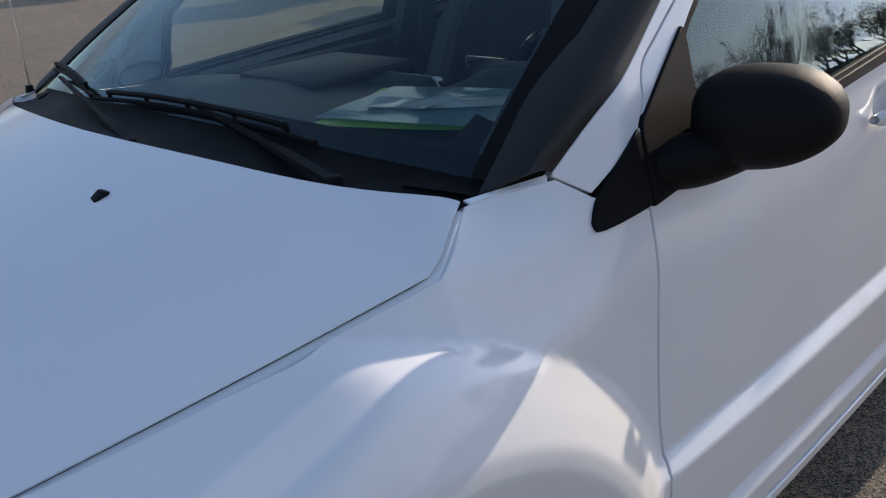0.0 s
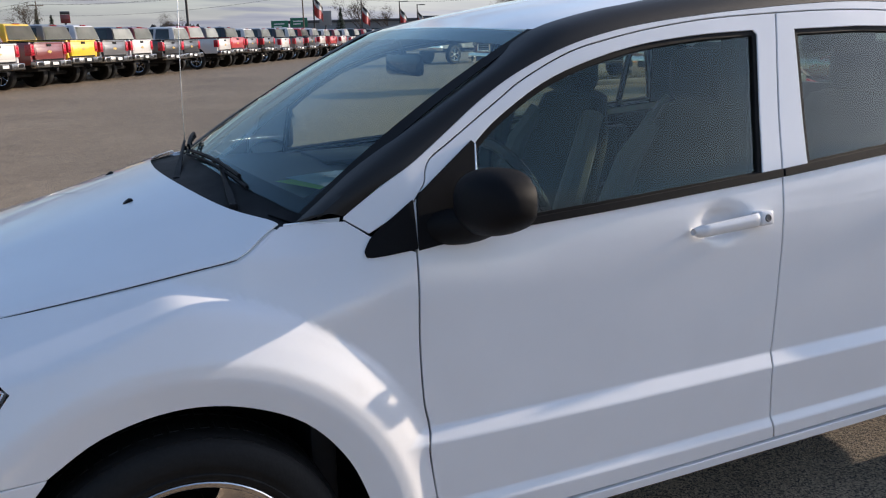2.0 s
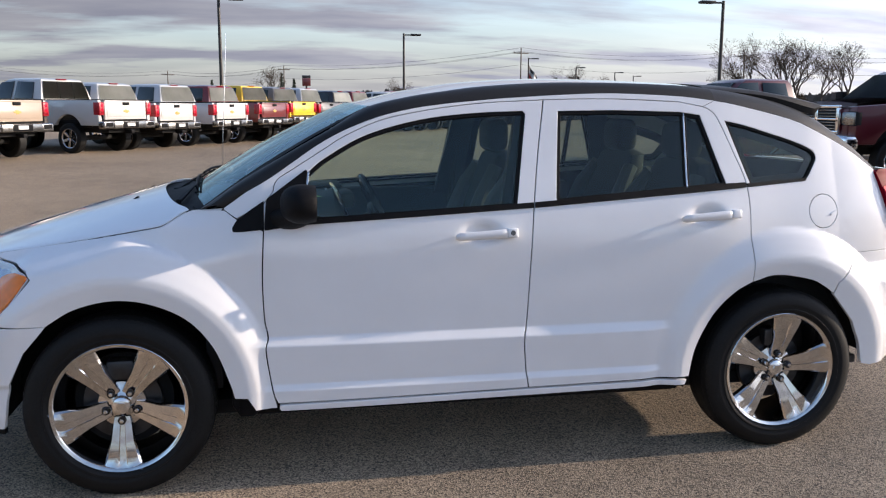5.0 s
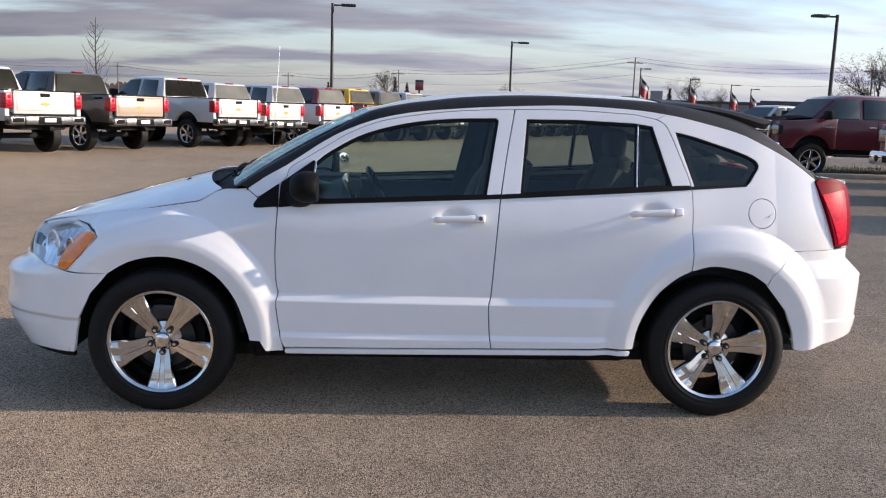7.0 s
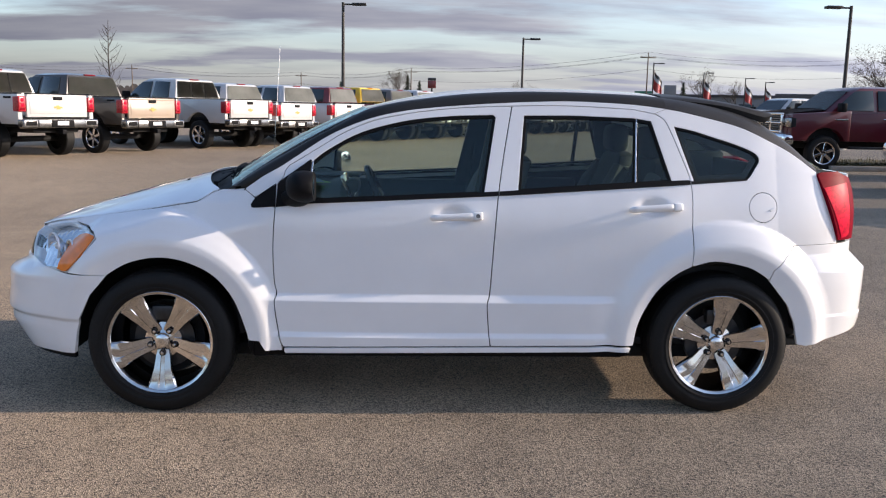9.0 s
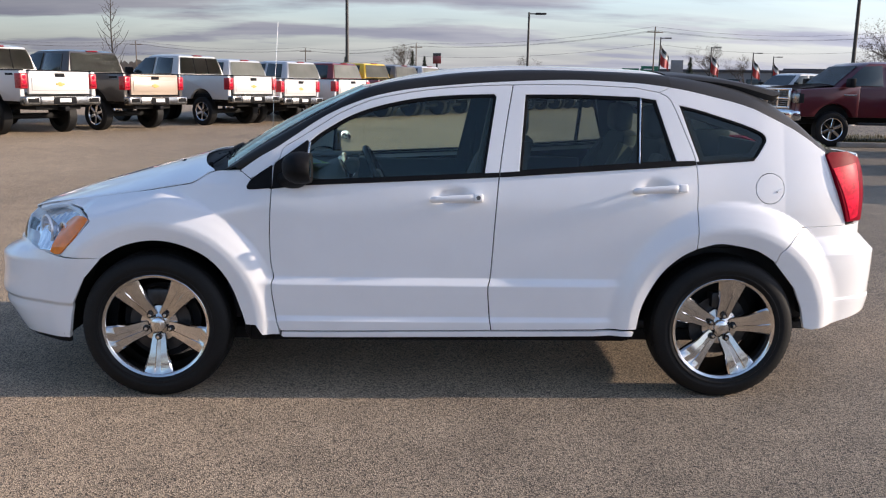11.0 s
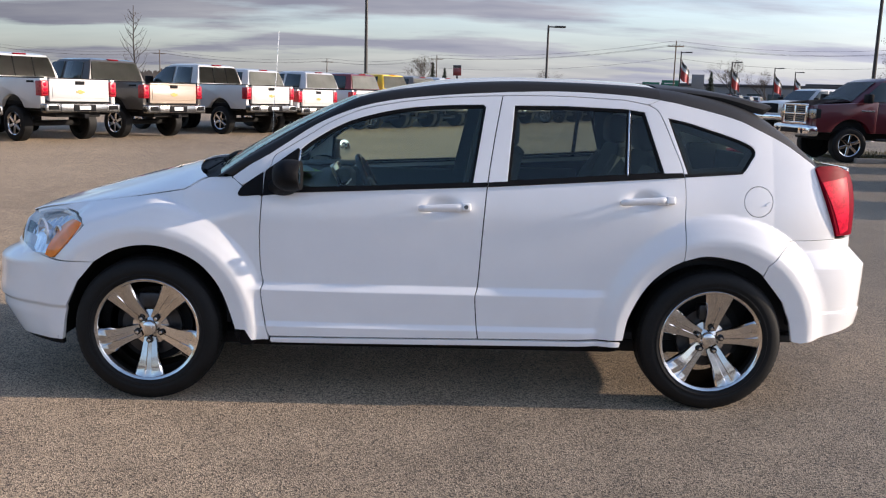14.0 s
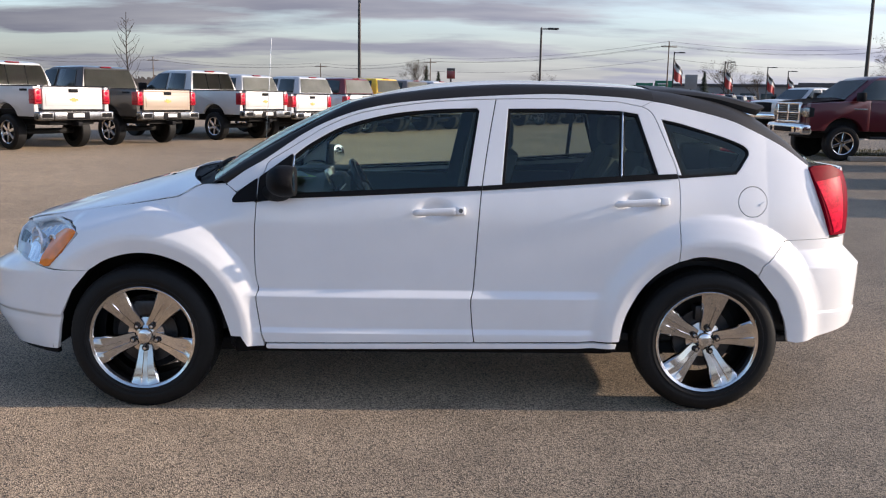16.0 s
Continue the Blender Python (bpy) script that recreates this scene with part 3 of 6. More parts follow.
for sd in (1.0, -1.0):
    panel("front_wing", WING, WHITE, car, sd, h=0.0115, levels=LEDGES)
    door = panel("front_door", DOOR_FRONT, WHITE, car, sd, holes=[GLASS_F], h=0.020, levels=LEDGES, shape=bowl(1.350, 0.944))
    rdoor = panel("rear_door", DOOR_REAR, WHITE, car, sd, holes=[GLASS_R], h=0.014, levels=LEDGES, shape=bowl(2.285, 0.992))
    quarter = panel("rear_quarter", QUARTER, WHITE, car, sd, holes=[GLASS_Q, FUEL], h=0.013, gap=0.0027)
    panel("fuel_flap", FUEL, WHITE, quarter, sd, h=0.02, gap=0.003, label="round body-coloured fuel filler flap")
    panel("flap_pull", [(2.858, 0.985), (2.888, 0.999), (2.889, 0.986), (2.862, 0.979)], WHITE, quarter, sd, h=0.01, gap=0.0, off=0.004, depth=0.006, lip=0.003)
    panel("roof_side", BAND, WHITE, car, sd, h=0.02, gap=0.002)
    panel("sill", [(0.569, 0.300), (0.570, 0.317), (1.52, 0.328), (2.205, 0.332), (2.196, 0.306), (0.577, 0.290)], WHITE, car, sd, h=0.03, off=0.004)
    panel("front_bumper", us(ARCH_F[::-1][:1] + [(-0.42, 0.652)]) + [(to_u(-0.545, 0.678), 0.678), (to_u(-0.64, 0.703), 0.703), (U_FRONT, 0.703), (U_FRONT, 0.25)] + us([(-0.40, 0.276), (-0.392, 0.320), (-0.365, 0.450), (-0.310, 0.560)]), WHITE, car, sd, in_x=False, levels=(0.419, 0.424, 0.430, 0.435, 0.440, 0.446, 0.451), h=0.014, gap=0.0012)
    panel("chin_lip", us([(-0.405, 0.284)]) + [(U_FRONT, 0.256), (U_FRONT, 0.222)] + us([(-0.405, 0.246)]), BLACK_PLASTIC, car, sd, in_x=False, h=0.02, off=-0.014, depth=0.02, label="black plastic lip under the front bumper")
    panel("rear_bumper", us([(2.852, 0.655), (2.868, 0.703), (2.982, 0.8155), (3.308, 0.820)]) + [(U_REAR, 0.82), (U_REAR, 0.38)] + us([(3.384, 0.395), (3.060, 0.338), (3.018, 0.345), (3.000, 0.430), (2.955, 0.535)]), WHITE, car, sd, in_x=False, levels=(0.463, 0.468, 0.472, 0.476, 0.480, 0.485, 0.684, 0.690, 0.696, 0.764, 0.770, 0.776), h=0.014, gap=0.0012)
    panel("tailgate", [(to_u(3.338, 0.83), 0.824), (U_REAR, 0.824), (U_REAR, 1.15), (to_u(3.315, 1.14), 1.15)], WHITE, car, sd, in_x=False, h=0.03)
    panel("grille", [(to_u(-0.64, 0.78), 0.705), (to_u(-0.64, 0.78), 0.80), (U_FRONT, 0.80), (U_FRONT, 0.705)], GLOSS_BLACK, car, sd, in_x=False, h=0.04, off=-0.01)
    # lamps
    lamp = panel("headlamp", LAMP, BRIGHT_CHROME, car, sd, h=0.009, off=-0.030, depth=0.02, shape=lambda u, z: 0.0011 * np.abs(np.sin(u * 75 + 1.5 * np.sin(z * 20))) + 0.004 * np.sin(z * 50), label="headlamp with chrome bowl and amber side marker")
    panel("lens", LAMP, CLEAR, lamp, sd, h=0.02, off=0.001, depth=0.003, lip=0.002)
    panel("housing_wall", LAMP, LAMP_SILVER, lamp, sd, gap=0.001, holes=[inset(resample(LAMP, 0.03), 0.004)], h=0.02, off=-0.002, depth=0.04, lip=0.001)
    for bx, bz, br in ((-0.520, 0.775, 0.060), (-0.425, 0.775, 0.040)):
        q = np.array(skin(to_u(bx, bz), bz, sd)); nn = skin_normal(np.array([to_u(bx, bz)]), np.array([bz]), sd)[0]
        mm = Matrix.Translation(Vector(q - nn * 0.030)) @ Vector((-0.75, -0.65 * sd, 0)).to_track_quat("-Y", "Z").to_matrix().to_4x4()
        part("reflector_bowl", lathe([(0.0, -0.020), (br * 0.5, -0.014), (br * 0.9, 0.012), (br, 0.026), (br * 1.06, 0.024)], 28, mm), BRIGHT_CHROME, lamp)
        part("bowl_rim", lathe([(br * 1.02, 0.024), (br * 1.05, 0.031), (br * 1.13, 0.030), (br * 1.15, 0.022)], 28, mm), LAMP_SILVER, lamp)
        part("bulb", lathe([(0.0, 0.022), (br * 0.2, 0.018), (br * 0.26, 0.0), (br * 0.26, -0.02)], 16, mm), LAMP_SILVER, lamp)
    panel("side_marker", S([(-0.476, 0.670), (-0.424, 0.663), (-0.345, 0.740), (-0.286, 0.820), (-0.304, 0.834), (-0.350, 0.834), (-0.412, 0.802), (-0.446, 0.740)], 3), AMBER, lamp, sd, h=0.012, off=0.0035, depth=0.012, label="amber side marker")
    tail = panel("tail_lamp", TAIL, RED_LENS, car, sd, h=0.015, off=0.010, depth=0.03, label="tall red tail lamp with bevelled rim",
                 shape=lambda u, z: 0.009 * np.sin(np.clip((z - 0.84) / 0.3, 0, 1) * math.pi))
    panel("lens_facet", [(3.136, 1.085), (3.278, 1.108), (3.293, 0.860), (3.246, 0.846)], RED_BRIGHT, tail, sd, h=0.015, off=0.0125, gap=0.0, depth=0.006, lip=0.002, label="bright red reflector facet",
          shape=lambda u, z: 0.009 * np.sin(np.clip((z - 0.84) / 0.3, 0, 1) * math.pi))
    # side windows with rubber seals
    for own, hole, glass, bars in ((door, GLASS_F, GLASS_FRONT, 0.0095), (rdoor, GLASS_R, GLASS_REAR, 0.0095), (quarter, GLASS_Q, GLASS_REAR, 0.007)):
        ring = inset(resample(hole, 0.05), bars)
        panel("window_seal", inset(resample(hole, 0.05), -0.004), COWL_BLACK, own, sd, gap=0.0, holes=[ring], h=0.02, off=-0.004, depth=0.02)
        panel("window_glass", inset(resample(hole, 0.05), 0.002), glass, own, sd, gap=0.0, h=0.05, off=-0.012, depth=0.004)
    panel("glass_border", inset(resample(GLASS_Q, 0.05), 0.002), DARK, quarter, sd, gap=0.0, holes=[inset(resample(GLASS_Q, 0.05), 0.036)], h=0.02, off=-0.020, depth=0.004)
    panel("bar_base", [(2.196, 1.090), (2.216, 1.090), (2.226, 1.402), (2.206, 1.402)], COWL_BLACK, rdoor, sd, gap=0.0, off=-0.006, depth=0.015, h=0.02)
    # thin chrome strip puts a highlight along the middle of the black bar
    panel("window_bar", [(2.204, 1.090), (2.208, 1.090), (2.219, 1.400), (2.215, 1.400)], CHROME, rdoor, sd, gap=0.0, off=-0.004, depth=0.015, h=0.02)
    panel("window_bar", [(0.672, 1.004), (0.679, 1.004), (0.703, 1.188), (0.696, 1.183)], CHROME, door, sd, gap=0.0, off=-0.003, depth=0.015, h=0.02)
    # sail panels and waistline trim
    panel("sail_panel", [(0.534, 0.977), (0.672, 0.998), (0.696, 1.183), (0.690, 1.188), (0.546, 1.084), (0.541, 1.066)], BLACK_PLASTIC, door, sd, gap=0.001, off=0.006, depth=0.02, h=0.03)
    panel("sail_tip", S([(0.531, 0.975), (0.434, 0.966), (0.420, 0.973), (0.423, 0.986), (0.448, 1.016), (0.533, 1.076)], 3), BLACK_PLASTIC, car, sd, gap=0.0005, off=0.006, depth=0.02, h=0.02)
    panel("waist_trim", [(0.534, 0.971), (0.682, 0.989), (1.557, 1.037), (1.559, 1.057), (0.671, 1.003), (0.534, 0.980)], BLACK_PLASTIC, door, sd, gap=0.001, off=0.007, depth=0.02, h=0.03)
    panel("waist_trim", [(1.563, 1.037), (2.470, 1.101), (2.462, 1.120), (2.382, 1.117), (1.565, 1.057)], BLACK_PLASTIC, rdoor, sd, gap=0.001, off=0.007, depth=0.02, h=0.03)
    panel("waist_trim", [(2.475, 1.102), (2.748, 1.122), (2.756, 1.134), (2.470, 1.116)], BLACK_PLASTIC, quarter, sd, gap=0.001, off=0.004, depth=0.02, h=0.03)
    # dark inner shell behind the gaps
    panel("inner_shell", [(-0.33, 0.66), (-0.30, 0.83), (-0.05, 0.93), (0.20, 0.99), (0.30, 1.02), (0.52, 0.96), (1.55, 1.02), (2.46, 1.08), (2.95, 1.10), (3.14, 1.10), (3.2, 0.84), (2.95, 0.78)] + S(ARCH_R)[::-1] + [(2.205, 0.34), (0.5, 0.31)] + S(ARCH_F), DARK, car, sd, gap=0.004, off=-0.026, depth=0.004, h=0.06)
    panel("pillar_shell", S(TOP_F)[::-1][2:] + [(1.7, 1.452), (2.19, 1.446), (2.19, 1.42), (1.70, 1.42), (1.66, 1.05), (1.47, 1.04), (1.545, 1.412), (1.33, 1.41), (1.12, 1.388), (0.92, 1.335), (0.72, 1.22)], DARK, car, sd, gap=0.0, off=-0.028, depth=0.004, h=0.05)

    # rails over the doors, from the windscreen's foot to the tail
    low = [np.array(skin(x, z, sd)) for x, z in S(STRIP_LOW, 6)]
    edge = np.array(S(RAIL_TOP, 6))
    up = [np.array((x, -sd * np.interp(x, edge[:, 0], edge[:, 1]), np.interp(x, edge[:, 0], edge[:, 2]))) for x in [p[0] - 0.09 * (1 - float(ramp(p[0], 0.45, 1.4))) for p in S(STRIP_LOW, 6)]]
    loft("roof_rail", [[a + (b - a) * t + np.array((0, -sd * 0.022, 0.016)) * math.sin(math.pi * min(1, t)) for t in (0, 0.12, 0.3, 0.5, 0.7, 0.88, 1)] for a, b in zip(low, up)], GREY_RAIL, car, "dark grey matt roof rail strip", thick=0.006)
    low = [np.array(skin(to_u(x, z), z, sd)) for x, z in S(STRIP_TAIL, 6)]
    up = [np.array((x, -y * sd, z)) for x, y, z in S([(2.361, 0.548, 1.506), (2.52, 0.545, 1.488), (2.70, 0.545, 1.452), (2.86, 0.55, 1.395), (3.01, 0.565, 1.292), (3.125, 0.58, 1.180)], 6)]
    loft("rear_rail", [[a + (b - a) * t + np.array((0, -sd * 0.016, 0.012)) * math.sin(math.pi * t) for t in (0, 0.15, 0.4, 0.7, 1)] for a, b in zip(low, up)], GREY_RAIL, car, thick=0.006)


# bonnet
def hood_point(s, v):
    xf, xr = -0.750 + 0.125 * abs(v) ** 2.2, 0.11 + 0.149 * v * v
    x = xf + (xr - xf) * s
    yc = min(0.716 + 0.238 * x, 0.757 - 0.45 * (x - 0.17))
    yc *= 1 - 0.40 * max(0.0, -0.45 - x)
    k = max(0, 0.12 - s) / 0.12
    edge = 0.037 * float(ramp(x, 0.15, 0.265))
    z = 0.9615 + 0.174 * x + edge + (max(0.0, 0.0853 + 0.12 * x) - edge) * (1 - abs(v) ** 2.2) - (0.035 - 0.027 * abs(v)) * k ** 2
    z += 0.008 * (float(1 - ramp(abs(v), 0.40, 0.62)) - 0.5) * float(ramp(s, 0.10, 0.4)) * float(1 - ramp(s, 0.55, 0.97))
    z -= 0.003 * max(0, (abs(v) - 0.96) / 0.04) ** 2
    return (x, v * (yc - 0.0045 - 0.002 * float(ramp(x, -0.1, 0.2))), z + 0.002)


vv = [math.sin(math.pi / 2 * k / 22) * (1 if True else 0) for k in range(-22, 23)]
def hood_nose(v, dx, dz):
    x, y, z = hood_point(0.0, v)
    k = float(1 - 0.65 * ramp(abs(v), 0.5, 0.8))
    return (x + dx, y * (1 - 0.2 * dz), z - dz * k)


nose = [[hood_nose(v, dx, dz) for v in vv] for dx, dz in ((0.040, 0.085), (0.012, 0.065), (-0.002, 0.045), (-0.008, 0.026), (-0.006, 0.010))]
hood = loft("bonnet", nose + [[hood_point(s / 36, v) for v in vv] for s in range(37)], WHITE, car, thick=0.003)
for sd in (1, -1):
    bm = prism([(-0.024, 1.022), (0.014, 1.026), (0.020, 1.048), (0.011, 1.050), (-0.010, 1.035)], -0.257 * sd - 0.012, -0.257 * sd + 0.012, 0.003)
    part("washer_jet", bm, BLACK_PLASTIC, hood)

for sd in (1, -1):
    seam = [hood_point(0.03 + 0.965 * i / 48, 1.0) for i in range(49)]
    part("bonnet_seal", tube([(x, sd * -(y - 0.004), z - 0.020) for x, y, z in seam], 0.014, 8), WHITE, car)
    outer = [np.array(skin(x, z, sd)) for x, z in S([(0.268, 1.0385), (0.30, 1.0405), (0.34, 1.042), (0.378, 1.041)], 4)]
    loft("wing_top", [[a + (np.array((a[0] + 0.004, -sd * (0.703 + 0.40 * (a[0] - 0.268)), 1.039 + 0.09 * (a[0] - 0.268))) - a) * t for t in (0, 0.25, 0.5, 0.75, 1.0)] for a in outer], WHITE, car, thick=0.003)
    foot = [[(0.265, 0.60, 1.043), (0.280, 0.65, 1.041), (0.292, 0.684, 1.038), (0.305, 0.705, 1.030)], [(0.34, 0.60, 1.068), (0.35, 0.65, 1.060), (0.355, 0.690, 1.046), (0.362, 0.722, 1.033)], [(0.43, 0.585, 1.100), (0.43, 0.635, 1.088), (0.42, 0.690, 1.062), (0.408, 0.742, 1.040)]]
    loft("pillar_foot", [[(x, -sd * y, z) for x, y, z in row] for row in foot], COWL_BLACK, car, thick=0.006)

# cowl and windscreen
def cowl_edge(v):
    x, y, z = hood_point(1.0, v)
    return np.array((x - 0.012, y * 0.985, z - 0.014))


def screen(t, v):
    xb, zb, yb = 0.235 + 0.085 * v * v, 1.085 - 0.036 * v * v, 0.702
    xt, zt, yt = 0.90 + 0.050 * v * v, 1.438 - 0.017 * v ** 2, 0.584
    b = 0.020 * 4 * t * (1 - t)
    return np.array((xb + (xt - xb) * t - b * 0.5, v * (yb + (yt - yb) * t), zb + (zt - zb) * t + b * 0.85))


cv = [k / 16 for k in range(-16, 17)]
loft("cowl", [[cowl_edge(v) + (screen(0.06, v) - np.array((0, 0, 0.006)) - cowl_edge(v)) * t - np.array((0, 0, 0.018 * math.sin(math.pi * t))) for v in cv] for t in (0, 0.2, 0.4, 0.6, 0.8, 1)], COWL_BLACK, car, "black plastic cowl below the windscreen", thick=0.006)
loft("windscreen", [[screen(t / 14, v * 0.99) for v in cv] for t in range(15)], GLASS_SHIELD, car, "raked tinted windscreen")
loft("windscreen_band", [[screen(0.90 + 0.012 * t, v * 0.99) - np.array((-0.002, 0, 0.003)) for v in cv] for t in range(9)], GLOSS_BLACK, car, thick=0.001)
for sd in (1, -1):
    loft("windscreen_edge", [[screen(t / 14, sd * v) + np.array((-0.001, 0, 0.002)) for v in (0.966, 0.982, 1.0, 1.035)] for t in range(15)], COWL_BLACK, car, thick=0.002)


def roof_edge(x):
    pts = np.array(S(RAIL_TOP, 6))
    return np.interp(x, pts[:, 0], pts[:, 1]), np.interp(x, pts[:, 0], pts[:, 2])


rows = []
for i in range(31):
    row = []
    for v in cv:
        x = (0.90 + 0.050 * v * v) + (2.70 - 0.90 - 0.050 * v * v) * i / 30
        ye, ze = roof_edge(max(x, 0.935))
        z = ze + (0.018 + 0.012 * float(ramp(x, 0.9, 1.4))) * (1 - v * v)
        row.append((x, v * (ye + 0.004), z - 0.001))
    rows.append(row)
loft("roof", rows, WHITE, car, "white roof panel", thick=0.012)

# spoiler, rear window and closing panels
rows = []
for i in range(15):
    x = 2.37 + 0.56 * i / 14
    top = float(np.interp(x, (2.36, 2.50, 2.63, 2.78, 2.93), (1.507, 1.503, 1.492, 1.468, 1.436)))
    low = float(np.interp(x, (2.36, 2.60, 2.70, 2.885, 2.93), (1.488, 1.464, 1.450, 1.388, 1.426)))
    wide = 0.570 + 0.010 * float(ramp(x, 2.6, 2.9)) - 0.012 * float(ramp(x, 2.88, 2.93))
    crown = [0.028 * (1 - v * v) for v in cv]
    over = [(x - 0.02 * v * v + 0.02, v * (wide - (0.012 if abs(v) > 0.99 else 0)), top + c - (0.004 if abs(v) > 0.99 else 0)) for v, c in zip(cv, crown)]
    edge = 0.5 * (top + low)
    rows.append(over + [(x, wide, edge)] + [(x - 0.02 * v * v + 0.02, v * (wide - 0.008), low + c) for v, c in zip(cv[::-1], crown)] + [(x, -wide, edge)])
loft("spoiler", rows, GREY_RAIL, car, "dark grey rear roof spoiler", closed=True)
loft("spoiler_end", [rows[-1][:len(cv)], rows[-1][len(cv) + 1:2 * len(cv) + 1][::-1]], GREY_RAIL, car)
loft("rear_window", [[(2.80 + 0.40 * t, v * (0.545 + 0.045 * t), 1.40 - 0.235 * t + 0.02 * (1 - v * v)) for v in cv] for t in (0, 0.25, 0.5, 0.75, 1)], GLASS_REAR, car, thick=0.004)


# wheels
def wheel(parent_car, x, z, side, turn):
    m = pose(x, -0.755 * side, z) @ (Matrix.Identity(4) if side > 0 else pose(0, 0, 0, 0, 0, 180))
    hub = part("wheel", lathe([(0.0, 0.060), (0.034, 0.058), (0.036, 0.050), (0.052, 0.044), (0.085, 0.036), (0.088, 0.0), (0.0, 0.0)], 40), CHROME, parent_car, "five-spoke chrome alloy wheel with black tyre")
    hub.matrix_basis = m
    R = 0.338
    prof = [(0.241, 0.085), (0.246, 0.098), (0.253, 0.104), (0.258, 0.1065), (0.262, 0.1065), (0.264, 0.1040), (0.275, 0.1048), (0.278, 0.1062), (0.285, 0.106), (0.300, 0.104), (0.316, 0.098), (0.328, 0.088), (0.334, 0.076), (R, 0.06), (R, 0.03)]
    part("tyre", lathe(prof + [(r, -a) for r, a in prof[::-1]], 72), RUBBER, hub, "black all-season tyre")
    bm = bmesh.new()
    for k in range(72):
        for a0, a1, tw in ((0.020, 0.052, 0.010), (-0.052, -0.020, -0.010), (0.057, 0.086, 0.012)):
            a = 2 * math.pi * k / 72
            r = R - 0.0005 if a0 < 0.05 else 0.3305
            vs = add_box(bm, (-0.0085, -a1, -0.008), (0.0085, -a0, 0.002 if a0 < 0.05 else 0.0))
            bmesh.ops.transform(bm, matrix=pose(0, 0, 0, 0, math.degrees(a), 0) @ Matrix.Translation((0, 0, r)), verts=vs)
    tagged(part("tread", bm, RUBBER, hub), kind="stuff")
    part("rim", lathe([(0.2440, 0.090), (0.2432, 0.0970), (0.2410, 0.0985), (0.2385, 0.0970), (0.232, 0.0955), (0.2285, 0.092), (0.2265, 0.084), (0.205, 0.0), (0.192, -0.05), (0.192, -0.08), (0.232, -0.09), (0.241, -0.088)], 64), CHROME, hub)
    bm = bmesh.new()
    for k in range(5):
        w0, w1 = 0.040, 0.062
        sec = []
        for r, w, a in ((0.045, 0.030, 0.050), (0.075, w0 * 0.9, 0.056), (0.13, w0 * 1.08, 0.074), (0.185, w1 * 0.94, 0.084), (0.221, w1 * 1.08, 0.089), (0.236, w1 * 1.26, 0.0965)):
            dip = 0.004 if 0.07 < r < 0.2 else 0.0
            sec.append([(-w, a - 0.030, r), (-w, a - 0.007, r), (-w * 0.88, a, r), (-w * 0.26, a + 0.001, r), (-w * 0.20, a - dip, r), (w * 0.20, a - dip, r), (w * 0.26, a + 0.001, r), (w * 0.88, a, r), (w, a - 0.007, r), (w, a - 0.030, r)])
        vr = [[bm.verts.new((p, -q, s)) for p, q, s in row] for row in sec]
        for a, b in zip(vr, vr[1:]):
            for i in range(len(a) - 1):
                bm.faces.new((a[i], b[i], b[i + 1], a[i + 1]))
        bmesh.ops.transform(bm, matrix=pose(0, 0, 0, 0, 72 * k + turn, 0), verts=[v for row in vr for v in row])
    part("spokes", bm, CHROME, hub)
    nut = None
    for k in range(5):
        a = math.radians(72 * k + turn)
        c = Vector((0.057 * math.sin(a), -0.062, 0.057 * math.cos(a)))
        if nut is None:
            nut = part("lug_nut", lathe([(0.0, 0.014), (0.007, 0.013), (0.0095, 0.009), (0.0098, -0.02)], 6), CHROME, hub, "chrome lug nut in a dark recess")
            ring = part("nut_recess", lathe([(0.0, 0.0), (0.0135, 0.0), (0.0145, 0.002), (0.0150, -0.004)], 20), GLOSS_BLACK, hub)
            here, round_it = nut, ring
        else:
            here, round_it = new("lug_nut", nut.data), new("nut_recess", ring.data)
            here.parent = round_it.parent = hub
        here.location = c
        round_it.location = c + Vector((0, -0.0015, 0))
    part("cap", lathe([(0.0, 0.070), (0.020, 0.069), (0.031, 0.064), (0.034, 0.055)], 32), BRIGHT_CHROME, hub, "chrome centre cap")
    part("cap_emblem", prism([(-0.012, 0.012), (0.012, 0.012), (0.017, -0.002), (0.006, -0.016), (-0.006, -0.016), (-0.017, -0.002)], -0.074, -0.068), CHROME, hub)
    part("brake_disc", lathe([(0.05, 0.012), (0.14, 0.012), (0.142, 0.0), (0.142, -0.01), (0.05, -0.01)], 40), STEEL, hub)
    part("caliper", box((-0.05, -0.045, 0.09), (0.05, 0.03, 0.165), 0.012), STEEL, hub)
    back = 0.178 if x < 1 else 0.128
    part("dust_shield", lathe([(0.0, -0.03), (back, -0.03), (back + 0.001, -0.04)], 32), DARK, hub)


for wx, wz in WHEELS:
    for sd in (1, -1):
        wheel(car, wx, wz, sd, 180 if wx < 1 else 8)
# wheel housings and underside
for (wx, wz) in WHEELS:
    for sd in (1, -1):
        bm = bmesh.new()
        low_end = -8 if wx < 1 else 6
        arcs = [[(wx + 0.425 * math.cos(a), -sd * y, wz + 0.425 * math.sin(a)) for a in [math.radians(low_end + (188 - low_end) * k / 24) for k in range(25)]] for y in (0.825, 0.70, 0.50)]
        vr = [[bm.verts.new(p) for p in r] for r in arcs]
        for a, b in zip(vr, vr[1:]):
            for i in range(24):
                bm.faces.new((a[i], a[i + 1], b[i + 1], b[i]))
        bm.faces.new(vr[-1])
        part("wheel_housing", bm, DARK, car)
